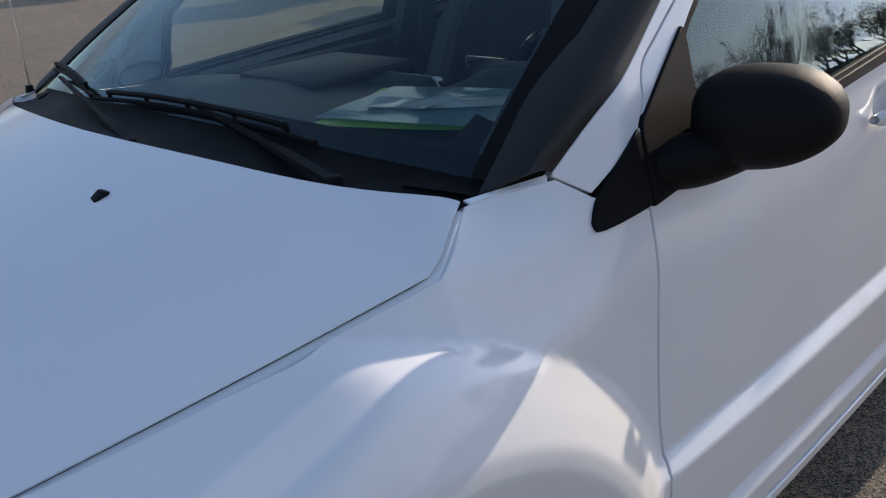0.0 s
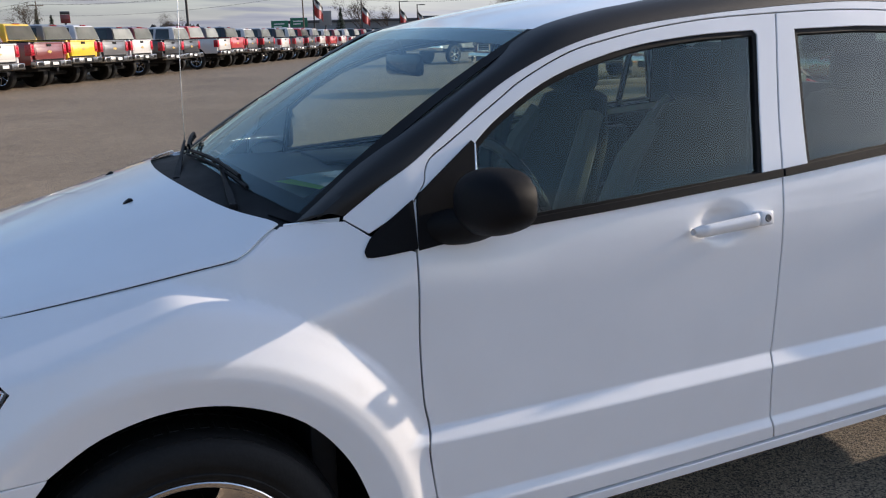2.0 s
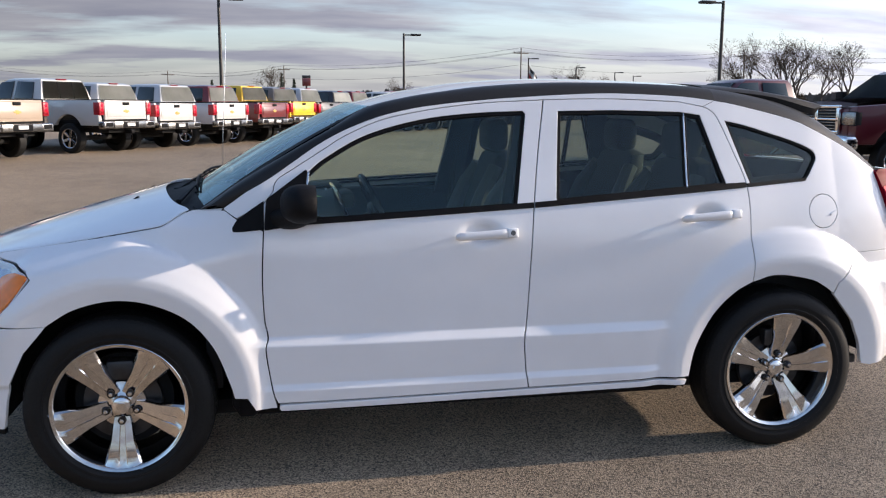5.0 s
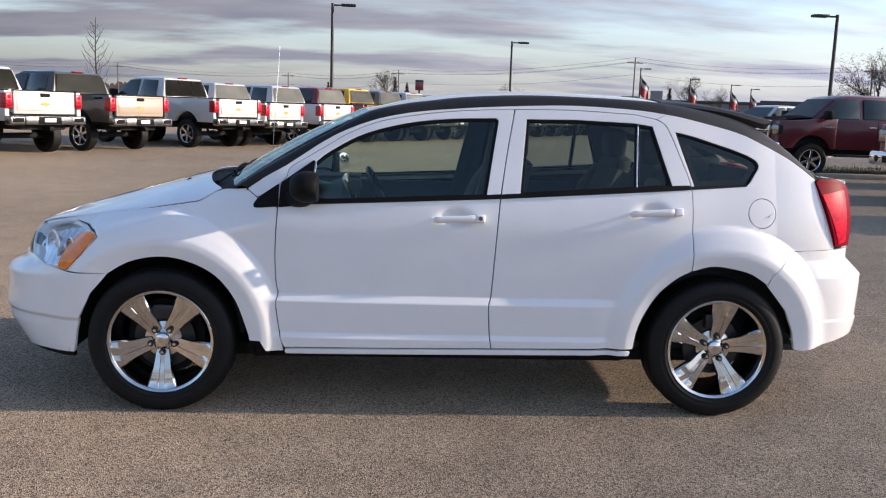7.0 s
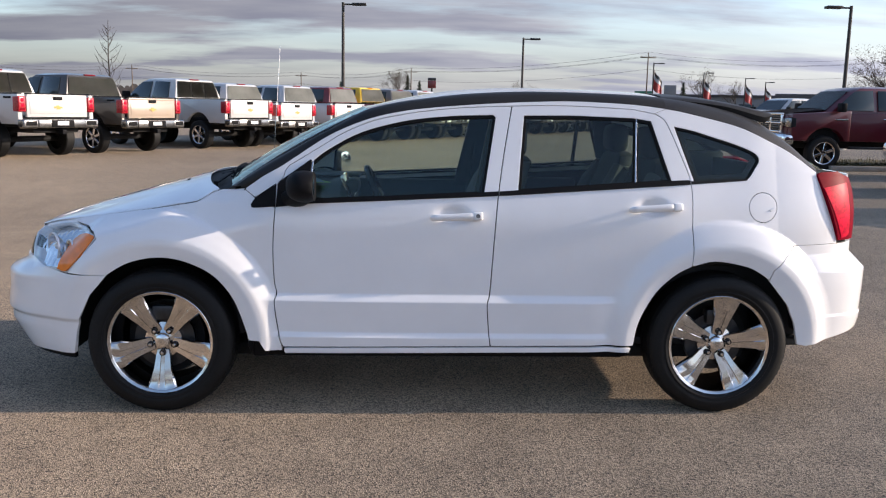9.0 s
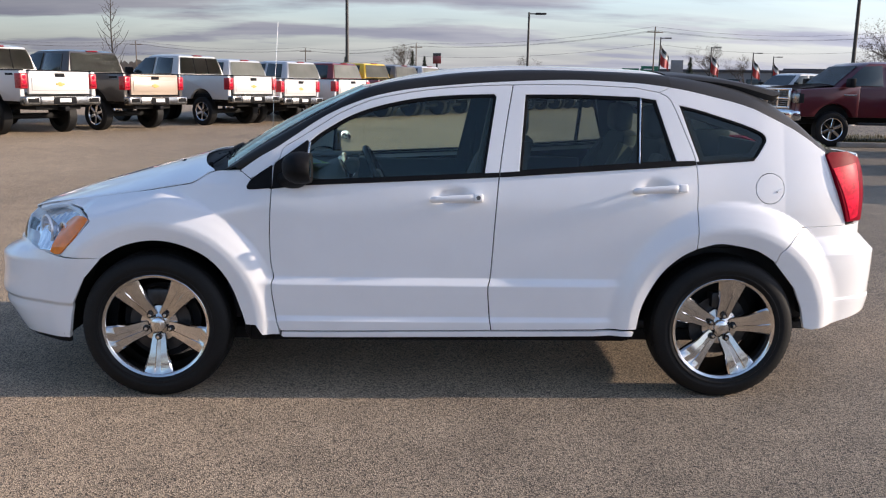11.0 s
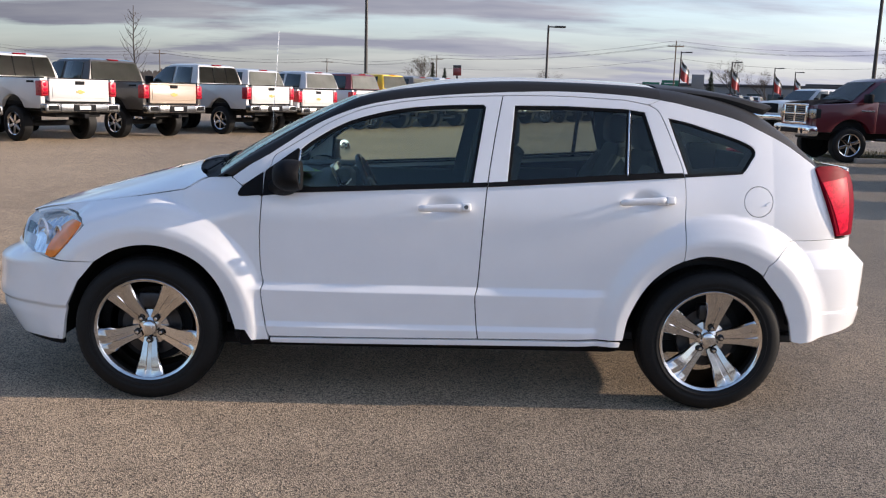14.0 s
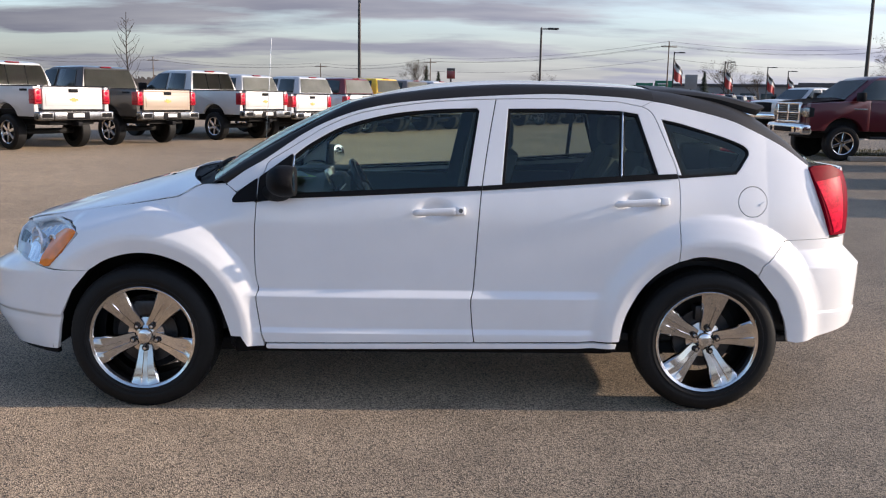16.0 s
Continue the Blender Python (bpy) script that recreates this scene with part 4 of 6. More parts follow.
part("mud_flap", prism([(0.400, 0.40), (0.50, 0.37), (0.50, 0.285), (0.475, 0.262), (0.425, 0.262), (0.396, 0.31)], -0.815, -0.66, 0.008), BLACK_PLASTIC, car)
part("mud_flap", box((2.17, -0.80, 0.265), (2.20, -0.68, 0.36), 0.008), BLACK_PLASTIC, car)
part("underside", box((-0.36, -0.70, 0.235), (2.90, 0.70, 0.30), 0.02), DARK, car)
# unseen box added to cut the sun that reaches under the rear bumper
part("exhaust_box", box((2.98, -0.50, 0.33), (3.26, 0.52, 0.42), 0.03), STEEL, car)
part("rear_apron", box((3.04, -0.66, 0.36), (3.27, 0.66, 0.44), 0.03), DARK, car)
for sd in (1, -1):
    part("sill_base", box((0.46, -0.78 if sd > 0 else 0.70, 0.255), (2.19, -0.70 if sd > 0 else 0.78, 0.315), 0.01), BLACK_PLASTIC, car)

# door handles
for sd in (1.0, -1.0):
    for own, x0, x1, z0, z1 in (("front_door", 1.245, 1.452, 0.932, 0.942), ("rear_door", 2.170, 2.386, 0.980, 0.993)):
        pts = []
        rows = []
        for i in range(19):
            t = i / 18
            x, z = x0 + (x1 - x0) * t, z0 + (z1 - z0) * t
            base = np.array(skin(x, z, sd)); nn = skin_normal(np.array([x]), np.array([z]), sd)[0]
            lift = max(0.010, 0.026 * min(1.0, math.sqrt(9 * t), math.sqrt(14 * (1 - t))))
            w = (0.0150 + 0.003 * t) * min(1, 8 * t + 0.55, 9 * (1 - t) + 0.75)
            rows.append([base + nn * (lift + 0.010 * math.cos(a)) + np.array((0, 0, 1)) * w * math.sin(a) for a in [k * math.pi / 6 for k in range(12)]])
        owner = [c for c in car.children if c.name.startswith(own)][0 if sd > 0 else 1]
        h = loft("door_handle", rows, WHITE, owner, "white pull handle", closed=True)
        zc = z1 + 0.0015
        q = np.array(skin(x1 + 0.012, zc, sd)); nn = skin_normal(np.array([x1 + 0.012]), np.array([zc]), sd)[0]
        lie = Matrix.Translation(Vector(q)) @ Vector(nn).to_track_quat("-Y", "Z").to_matrix().to_4x4()
        part("handle_cap", box((-0.0215, -0.034, -0.0185), (0.0215, 0.004, 0.0185), 0.007, lie, 3), WHITE, h, "fixed white end cap of the handle")
        if own == "front_door":
            part("keyhole", lathe([(0.0, 0.0355), (0.005, 0.0355), (0.0065, 0.037), (0.0085, 0.037), (0.010, 0.034)], 20, lie), BUMPER_DARK, h, "dark metal key cylinder")


# door mirrors
for sd in (1.0, -1.0):
    bm = bmesh.new()
    bmesh.ops.create_uvsphere(bm, u_segments=40, v_segments=28, radius=1.0)
    for v in bm.verts:
        x, y, z = v.co
        e = 2.7
        k = (abs(y) ** e + abs(z) ** e) ** (1 / e) if (y or z) else 0
        r = math.sqrt(y * y + z * z)
        f = r / k if k > 1e-6 else 1
        y, z = y * f, z * f
        shrink = max(1e-6, math.sqrt(max(0.0, 1 - x * x)))
        swell = shrink ** 0.75 / shrink
        y, z = max(-1, min(1, y * swell)), max(-1, min(1, z * swell))
        o = -y * sd    # 1 at the outer end
        taper = 1 - 0.24 * max(0, o) ** 2
        front = 0.078 * (1 - 0.22 * max(0, o))
        v.co = (0.670 + (x * front if x < 0 else min(x, 0.5) * 0.098), sd * (-0.900 - 0.102 * o), 1.077 + z * (0.070 if z > 0 else 0.072 * (1 - 0.14 * max(0, o) + 0.22 * max(0, -o))) * taper + 0.004 * o)
    bmesh.ops.recalc_face_normals(bm, faces=bm.faces[:])
    mir = part("door_mirror", bm, BLACK_PLASTIC, car, "black plastic door mirror housing")
    part("mirror_glass", lathe([(0.0, 0.002), (0.85, 0.002), (0.98, 0.0), (1.0, -0.004)], 36, pose(0.717 if sd > 0 else 0.740, sd * -0.900, 1.078 if sd > 0 else 1.086, 0, 0, 91 if sd > 0 else 62) @ Matrix.Diagonal((0.074, 1, 0.052 if sd > 0 else 0.057, 1))), BRIGHT_CHROME, mir)
    rows = []
    for i in range(13):
        t = i / 12
        y, z, x = -0.772 - 0.115 * t, 1.008 + 0.016 * t + 0.010 * t * t, 0.606 + 0.056 * t
        wide, tall = 0.072 - 0.020 * t, 0.034 + 0.010 * math.sin(math.pi * t) - 0.004 * t
        rows.append([(x + wide * math.cos(a), sd * y, z + tall * math.copysign(abs(math.sin(a)) ** 0.8, math.sin(a))) for a in [k * math.pi / 10 for k in range(20)]])
    arm = loft("mirror_arm", rows, BLACK_PLASTIC, mir, closed=True)


# wipers and aerial
def wiper(pivot, elbow, blade_a, blade_b, parent):
    p, e = Vector(pivot), Vector(elbow)
    bm = bmesh.new()
    for q, r in ((p, 0.011),):
        add_lathe(bm, [(0.0, 0.014), (r * 0.8, 0.012), (r, 0.004), (r, -0.02)], 14, Matrix.Translation(q) @ pose(0, 0, 0, -90))
    d = (e - p).normalized()
    w = d.cross(Vector((0, 0, 1))).normalized()
    l = (e - p).length
    sec = [(p, 0.009, 0.006), (p + d * l * 0.12, 0.010, 0.008), (p + d * l * 0.30, 0.0095, 0.008), (p + d * l * 0.40, 0.006, 0.006), (e, 0.004, 0.004)]
    rings = [[bm.verts.new(c + w * a + Vector((0, 0, b))) for a, b in ((-ww, 0), (-ww * 0.8, hh), (ww * 0.8, hh), (ww, 0))] for c, ww, hh in sec]
    for a, b in zip(rings, rings[1:]):
        for i in range(4):
            bm.faces.new((a[i], a[(i + 1) % 4], b[(i + 1) % 4], b[i]))
    bm.faces.new(rings[0]); bm.faces.new(rings[-1][::-1])
    arm = part("wiper_arm", bm, BLACK_PLASTIC, parent, "black wiper arm")
    a, b = Vector(blade_a), Vector(blade_b)
    bm = bmesh.new()
    n = 10
    mid = [a + (b - a) * i / n + Vector((0, 0, 0.012 * math.sin(math.pi * i / n))) for i in range(n + 1)]
    add_tube(bm, [q + Vector((0, 0, 0.014)) for q in mid[1:-1]], 0.0055, 6)
    add_tube(bm, [q for q in mid], 0.0045, 6)
    for i in (1, 3, 5, 7, 9):
        add_tube(bm, [mid[i] + Vector((0, 0, 0.016)), mid[i] + Vector((0.004, 0, -0.002))], 0.004, 5)
    part("wiper_blade", bm, BLACK_PLASTIC, arm)


wiper((0.205, -0.535, 1.050), (0.262, -0.09, 1.106), (0.230, 0.22, 1.088), (0.262, -0.425, 1.078), car)
wiper((0.150, -0.08, 1.054), (0.255, 0.42, 1.106), (0.318, 0.60, 1.098), (0.236, 0.24, 1.088), car)
part("aerial", tube([(0.300, 0.735, 1.03), (0.303, 0.738, 1.08), (0.312, 0.750, 1.30), (0.328, 0.768, 1.55), (0.342, 0.785, 1.80)], 0.0021, 6, 0.6), CHROME, car, "thin whip aerial")
part("aerial_base", lathe([(0.0, 0.03), (0.008, 0.03), (0.014, 0.0)], 12, pose(0.300, 0.735, 1.025, -90)), BLACK_PLASTIC, car)

# ---- cabin ----
part("cabin_floor", box((0.40, -0.70, 0.30), (3.10, 0.70, 0.34), 0.01), INTERIOR, car)
part("bulkhead", box((0.30, -0.70, 0.34), (0.36, 0.70, 1.02), 0.01), INTERIOR, car)
part("load_floor", box((2.38, -0.66, 0.34), (3.10, 0.66, 0.74), 0.02), INTERIOR, car)
rows = []
for i in range(10):
    t = i / 9
    x = 0.28 + 0.53 * t
    rows.append([(x + 0.10 * v * v * (1 - t), v * 0.66, 1.052 - 0.030 * v * v - 0.035 * t ** 3 + (0.068 * float(ramp(t, 0.80, 0.96)) * math.exp(-((v + 0.56) / 0.26) ** 4)) + 0.012 * math.exp(-((v - 0.30) / 0.22) ** 4) * float(ramp(t, 0.4, 0.6))) for v in cv])
last = rows[-1]
rows.append([(p[0] + 0.03, p[1], p[2] - 0.03) for p in last])
rows.append([(p[0] + 0.02, p[1], 0.62) for p in last])
rows.append([(p[0] - 0.15, p[1], 0.42) for p in last])
loft("dashboard", rows, DASH_GREY, car, "dark grey moulded dashboard", thick=0.01)
part("dash_panel", box((0.60, 0.02, 1.045), (0.88, 0.30, 1.060), 0.006, pose(0, 0, 0)), INTERIOR, car)
part("centre_stack", prism([(0.70, 1.020), (0.775, 1.046), (0.805, 1.046), (0.850, 0.960), (0.88, 0.80), (0.78, 0.80)], -0.13, 0.13, 0.008), DASH_GREY, car)
part("stack_trim", prism([(0.790, 1.046), (0.812, 1.044), (0.860, 0.960), (0.838, 0.958)], -0.134, 0.134, 0.004), LAMP_SILVER, car, "silver centre stack trim")
part("stack_panel", prism([(0.799, 1.036), (0.817, 1.036), (0.855, 0.970), (0.838, 0.970)], -0.137, 0.137, 0.003), GLOSS_BLACK, car)
part("gauge_bezel", prism([(0.806, 1.092), (0.822, 1.092), (0.868, 0.982), (0.850, 0.978)], -0.525, -0.205, 0.003), CHROME, car, "silver bezel round the dials")
part("dial_panel", prism([(0.817, 1.084), (0.825, 1.084), (0.865, 0.990), (0.857, 0.990)], -0.529, -0.201, 0.002), GLOSS_BLACK, car)
part("column_shroud", box((0.835, -0.47, 1.005), (0.900, -0.27, 1.075), 0.025), DASH_GREY, car)
part("centre_console", box((0.90, -0.12, 0.36), (1.55, 0.12, 0.60), 0.04), INTERIOR, car)
wheel_m = pose(1.011, -0.37, 0.967, 0, 64, 0)
bm = bmesh.new()
vr = []
for i in range(40):
    a = 2 * math.pi * i / 40
    vr.append([bm.verts.new(((0.178 + 0.016 * math.cos(b)) * math.cos(a), (0.178 + 0.016 * math.cos(b)) * math.sin(a), 0.016 * math.sin(b))) for b in [2 * math.pi * k / 10 for k in range(10)]])
for i in range(40):
    a, b = vr[i], vr[(i + 1) % 40]
    for k in range(10):
        bm.faces.new((a[k], b[k], b[(k + 1) % 10], a[(k + 1) % 10]))
bmesh.ops.transform(bm, matrix=wheel_m, verts=bm.verts[:])
steer = part("steering_wheel", bm, GLOSS_BLACK, car, "black leather steering wheel")
bm = bmesh.new()
add_box(bm, (-0.06, -0.075, -0.035), (0.07, 0.075, 0.015), 0.02)
for a in (90, -90, 35, -35):
    add_box(bm, (0.04, -0.018, -0.012), (0.172, 0.018, 0.004), 0.004, pose(0, 0, 0, 0, 0, a))
bmesh.ops.transform(bm, matrix=wheel_m, verts=bm.verts[:])
part("steering_hub", bm, INTERIOR, steer)
part("steering_column", tube([(0.98, -0.37, 0.94), (0.80, -0.37, 0.86)], 0.045, 12), INTERIOR, car)


def seat(x, y, wide=0.25, rest=True, name="front_seat"):
    bm = bmesh.new()
    add_box(bm, (x - 0.48, y - wide, 0.50), (x + 0.04, y + wide, 0.64), 0.05, None, 3)
    s = part(name, bm, CLOTH, car, "dark cloth bucket seat with grey bolsters")
    rows = []
    for i in range(11):
        t = i / 10
        w = wide * (0.92 + 0.10 * math.sin(math.pi * t) - 0.22 * float(ramp(t, 0.75, 1.0)))
        cx, z = x + 0.02 + 0.17 * t, 0.60 + 0.58 * t
        d = 0.075 - 0.02 * t
        rows.append([(cx + d * math.copysign(abs(math.cos(a)) ** 0.6, math.cos(a)) - 0.025 * abs(math.sin(a)) ** 3, y + w * math.copysign(abs(math.sin(a)) ** 0.7, math.sin(a)), z) for a in [k * math.pi / 12 for k in range(24)]])
    top = rows[-1]
    c = (x + 0.19, y, 1.205)
    rows.append([tuple(c[k] + (p[k] - c[k]) * 0.6 + (0.012 if k == 2 else 0) for k in range(3)) for p in top])
    rows.append([tuple(c[k] + (p[k] - c[k]) * 0.05 + (0.004 if k == 2 else 0) for k in range(3)) for p in top])
    loft("backrest", rows, CLOTH, s, closed=True)
    for e in (1, -1):
        part("bolster", tube([(x - 0.05, y + e * wide * 0.93, 0.66), (x - 0.01, y + e * wide * 0.97, 0.82), (x + 0.06, y + e * wide * 0.92, 1.0), (x + 0.13, y + e * wide * 0.74, 1.12)], 0.055, 10, 0.7), SEAT_GREY, s, "grey side bolster")
        part("headrest_post", tube([(x + 0.175, y + e * 0.055, 1.16), (x + 0.17, y + e * 0.055, 1.26)], 0.006, 8), BRIGHT_CHROME, s)
    part("headrest", box((x + 0.105, y - 0.125, 1.195), (x + 0.215, y + 0.125, 1.36), 0.045, None, 4), CLOTH, s)


seat(1.52, -0.37)
seat(1.53, 0.37)
for yy in (-0.36, 0.36):
    seat(2.22, yy, 0.31, name="rear_seat")
part("rearview_mirror", box((0.835, -0.12, 1.30), (0.868, 0.12, 1.365), 0.014, pose(0, 0, 0)), GLOSS_BLACK, car, "black interior mirror")
part("mirror_stalk", tube([(0.85, 0.0, 1.36), (0.83, 0.0, 1.405)], 0.010, 8), GLOSS_BLACK, car)
loft("headliner", [[(x, v * 0.60, 1.405 + 0.03 * (1 - v * v) + 0.03 * math.sin(math.pi * (x - 1.08) / 1.7)) for v in cv] for x in np.linspace(1.08, 2.70, 10)], INTERIOR, car, thick=0.008)
for sd in (1, -1):
    # inner door trims and pillars
    for x0, x1 in ((0.56, 1.52), (1.56, 2.22)):
        part("door_trim", box((x0, -0.775 if sd > 0 else 0.715, 0.36), (x1, -0.715 if sd > 0 else 0.775, 0.985 + 0.02 * (x0 > 1)), 0.015), INTERIOR, car)
        part("armrest", box((x0 + 0.25, -0.72 if sd > 0 else 0.655, 0.70), (x1 - 0.12, -0.655 if sd > 0 else 0.72, 0.765), 0.02), INTERIOR, car)
    bm = bmesh.new()
    for lo, hi, w0, w1 in (((1.51, -0.735, 0.95), (1.60, -0.62, 1.46), 0.075, 0.055),):
        ring0 = [(lo[0] - w0, lo[1] * sd, lo[2]), (lo[0] + w0, lo[1] * sd, lo[2]), (lo[0] + w0, (lo[1] + 0.04) * sd, lo[2]), (lo[0] - w0, (lo[1] + 0.04) * sd, lo[2])]
        ring1 = [(hi[0] - w1, hi[1] * sd, hi[2]), (hi[0] + w1, hi[1] * sd, hi[2]), (hi[0] + w1, (hi[1] + 0.04) * sd, hi[2]), (hi[0] - w1, (hi[1] + 0.04) * sd, hi[2])]
        a, b = [bm.verts.new(p) for p in ring0], [bm.verts.new(p) for p in ring1]
        for i in range(4):
            bm.faces.new((a[i], a[(i + 1) % 4], b[(i + 1) % 4], b[i]))
        bm.faces.new(a); bm.faces.new(b)
    part("pillar_trim", bm, INTERIOR, car)
    part("seat_belt", tube([(1.575, sd * -0.635, 1.34), (1.54, sd * -0.66, 1.1), (1.52, sd * -0.69, 0.85)], 0.016, 6), CLOTH, car)
    # rear pillar trim between door and quarter window
    a = [np.array(skin(x, z, sd)) + np.array((0, 0.035 * sd, 0)) for x, z in ((2.36, 1.10), (2.30, 1.40))]
    b = [np.array(skin(x, z, sd)) + np.array((0, 0.035 * sd, 0)) for x, z in ((2.52, 1.10), (2.42, 1.38))]
    loft("pillar_trim", [a, b], INTERIOR, car, thick=0.01)
    part("quarter_trim", box((2.36, -0.72 if sd > 0 else 0.60, 0.70), (3.05, -0.60 if sd > 0 else 0.72, 1.085), 0.02), INTERIOR, car)
    # windscreen pillar trim
    loft("pillar_trim", [[screen(t, sd * v) - np.array((-0.01, 0, 0.02)) for v in (0.93, 1.0)] for t in (0.0, 0.25, 0.5, 0.75, 1.0)], INTERIOR, car, thick=0.01)

# added blocks that keep the sunlit tail lamps from showing through the cabin
for sd in (1, -1):
    part("pillar_trim", box((2.88, sd * -0.605 - 0.045, 0.98), (3.12, sd * -0.605 + 0.045, 1.20), 0.02), INTERIOR, car)
part("hatch_trim", box((3.05, -0.60, 0.70), (3.08, 0.60, 1.165), 0.01), INTERIOR, car)

# papers on the dashboard
papers = empty("paper_stack", pose(0.568, -0.365, 1.054, 0, 0, 18), "plastic-covered blue papers with painted white glare on green card lying on the dashboard", "papers")


def sheet(name, w, d, z, turn, mat, curl, label):
    bm = bmesh.new()
    n = 10
    vs = [[bm.verts.new((w * (i / n - 0.5), d * (j / n - 0.5), z + curl * (math.sin(5 * i / n + turn) * math.sin(4 * j / n)) )) for j in range(n + 1)] for i in range(n + 1)]
    for i in range(n):
        for j in range(n):
            bm.faces.new((vs[i][j], vs[i + 1][j], vs[i + 1][j + 1], vs[i][j + 1]))
    bmesh.ops.solidify(bm, geom=bm.faces[:], thickness=0.001)
    o = part(name, bm, mat, papers, label)
    o.matrix_basis = pose(0, 0, 0, 0, 0, turn)
    return o


sheet("card", 0.285, 0.34, 0.004, 5, GREEN, 0.002, "lime green card")
sheet("paper", 0.25, 0.335, 0.008, -3, PAPER_BLUE, 0.002, "pale blue printed paper")
# two white sheets added as the glare patches over the blue paper
sheet("paper", 0.075, 0.24, 0.013, 12, PAPER_GLARE, 0.005, "white sheet painted as glare on the papers")
sheet("paper", 0.11, 0.06, 0.017, -20, PAPER_GLARE, 0.004, "white sheet painted as glare on the papers")


# ---- ground ----
def asphalt():
    m = bpy.data.materials.new("worn_asphalt")
    m.use_nodes = True
    nt = m.node_tree
    N, L = nt.nodes.new, nt.links.new
    b = nt.nodes["Principled BSDF"]
    tc = N("ShaderNodeTexCoord")
    vo, wide, mid = N("ShaderNodeTexVoronoi"), N("ShaderNodeTexNoise"), N("ShaderNodeTexNoise")
    vo.inputs["Scale"].default_value = 190
    wide.inputs["Scale"].default_value, wide.inputs["Detail"].default_value = 0.25, 8
    mid.inputs["Scale"].default_value, mid.inputs["Detail"].default_value = 3.0, 8
    for n in (vo, wide, mid):
        L(tc.outputs["Object"], n.inputs["Vector"])
    r1 = N("ShaderNodeValToRGB")
    r1.color_ramp.elements[0].color, r1.color_ramp.elements[1].color = (0.026, 0.021, 0.016, 1), (0.462, 0.355, 0.243, 1)
    sep = N("ShaderNodeSeparateColor")
    L(vo.outputs["Color"], sep.inputs[0]); L(sep.outputs[0], r1.inputs[0])
    r2 = N("ShaderNodeMapRange"); r2.inputs["From Min"].default_value, r2.inputs["From Max"].default_value = 0.3, 0.7
    r2.inputs["To Min"].default_value, r2.inputs["To Max"].default_value = 0.82, 1.18
    r3 = N("ShaderNodeMapRange"); r3.inputs["From Min"].default_value, r3.inputs["From Max"].default_value = 0.3, 0.7
    r3.inputs["To Min"].default_value, r3.inputs["To Max"].default_value = 0.85, 1.15
    L(wide.outputs["Fac"], r2.inputs["Value"]); L(mid.outputs["Fac"], r3.inputs["Value"])
    last = r1.outputs[0]
    for r in (r2, r3):
        mu = N("ShaderNodeMix"); mu.data_type, mu.blend_type = "RGBA", "MULTIPLY"; mu.inputs[0].default_value = 1
        L(last, mu.inputs[6]); L(r.outputs[0], mu.inputs[7]); last = mu.outputs[2]
    L(last, b.inputs["Base Color"])
    b.inputs["Roughness"].default_value, b.inputs["Diffuse Roughness"].default_value = 0.8, 0.75
    b.inputs["Specular IOR Level"].default_value = 0.4
    bp = N("ShaderNodeBump"); bp.inputs["Strength"].default_value, bp.inputs["Distance"].default_value = 0.6, 0.004
    L(vo.outputs["Distance"], bp.inputs["Height"]); L(bp.outputs[0], b.inputs["Normal"])
    return m


bm = bmesh.new()
bmesh.ops.create_grid(bm, x_segments=40, y_segments=40, size=1500)
ground = tagged(part("ground", bm, asphalt()), "worn grey-tan asphalt car park", "ground", kind="structure")


# ---- pickup trucks ----
PAINT = {}


def paint(name, rgb, metal=0.0):
    if name not in PAINT:
        PAINT[name] = material("paint_" + name, rgb, 0.35, metal=metal, coat=0.9 if name != "maroon" else 0.5, stain=0.05, stain_scale=1.5)
    return PAINT[name]


# tan is the brown paint with sunlight put into its colour
for key, rgb in (("white", (0.56, 0.55, 0.53)), ("tan", (0.42, 0.33, 0.25)), ("silver", (0.48, 0.49, 0.51)), ("brown", (0.055, 0.047, 0.040)), ("maroon", (0.085, 0.004, 0.011)), ("dark_red", (0.15, 0.015, 0.015)), ("yellow", (0.78, 0.50, 0.02)),
                 ("grey", (0.10, 0.10, 0.105)), ("black", (0.012, 0.012, 0.014)), ("red", (0.42, 0.02, 0.02)), ("blue", (0.012, 0.03, 0.10)), ("gold", (0.55, 0.36, 0.08))):
    paint(key, rgb)
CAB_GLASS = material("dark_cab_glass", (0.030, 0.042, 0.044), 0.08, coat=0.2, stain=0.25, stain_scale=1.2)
BUMPER_CHROME = material("weathered_chrome", (0.30, 0.295, 0.285), 0.25, metal=1.0, stain=0.2, stain_scale=3)
TRUCK_RED = material("truck_lamp_red", (0.36, 0.005, 0.014), 0.28, coat=0.3, stain=0.3, stain_scale=14)
SCREEN_GLASS = material("green_grey_screen", (0.085, 0.105, 0.10), 0.1, coat=0.2, stain=0.3, stain_scale=1.2)
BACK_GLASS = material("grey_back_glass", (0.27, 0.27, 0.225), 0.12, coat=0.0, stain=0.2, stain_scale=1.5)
PLATE = material("plate_white", (0.7, 0.7, 0.68), 0.4)
MESHES = {}


def cached(key, maker, mat):
    """Share one mesh between all parts that look alike."""
    k = (key, mat.name)
    if k not in MESHES:
        bm = maker()
        bmesh.ops.recalc_face_normals(bm, faces=bm.faces[:])
        me = bpy.data.meshes.new(key)
        bm.to_mesh(me)
        bm.free()
        me.polygons.foreach_set("use_smooth", [True] * len(me.polygons))
        me.materials.append(mat)
        me.set_sharp_from_angle(angle=radians(32))
        MESHES[k] = me
    return MESHES[k]


def piece(key, maker, mat, parent, m=None, label="", name=None):
    ob = new(name or key, cached(key, maker, mat))
    ob.parent = parent
    if m is not None:
        ob.matrix_basis = m
    return tagged(ob, label)


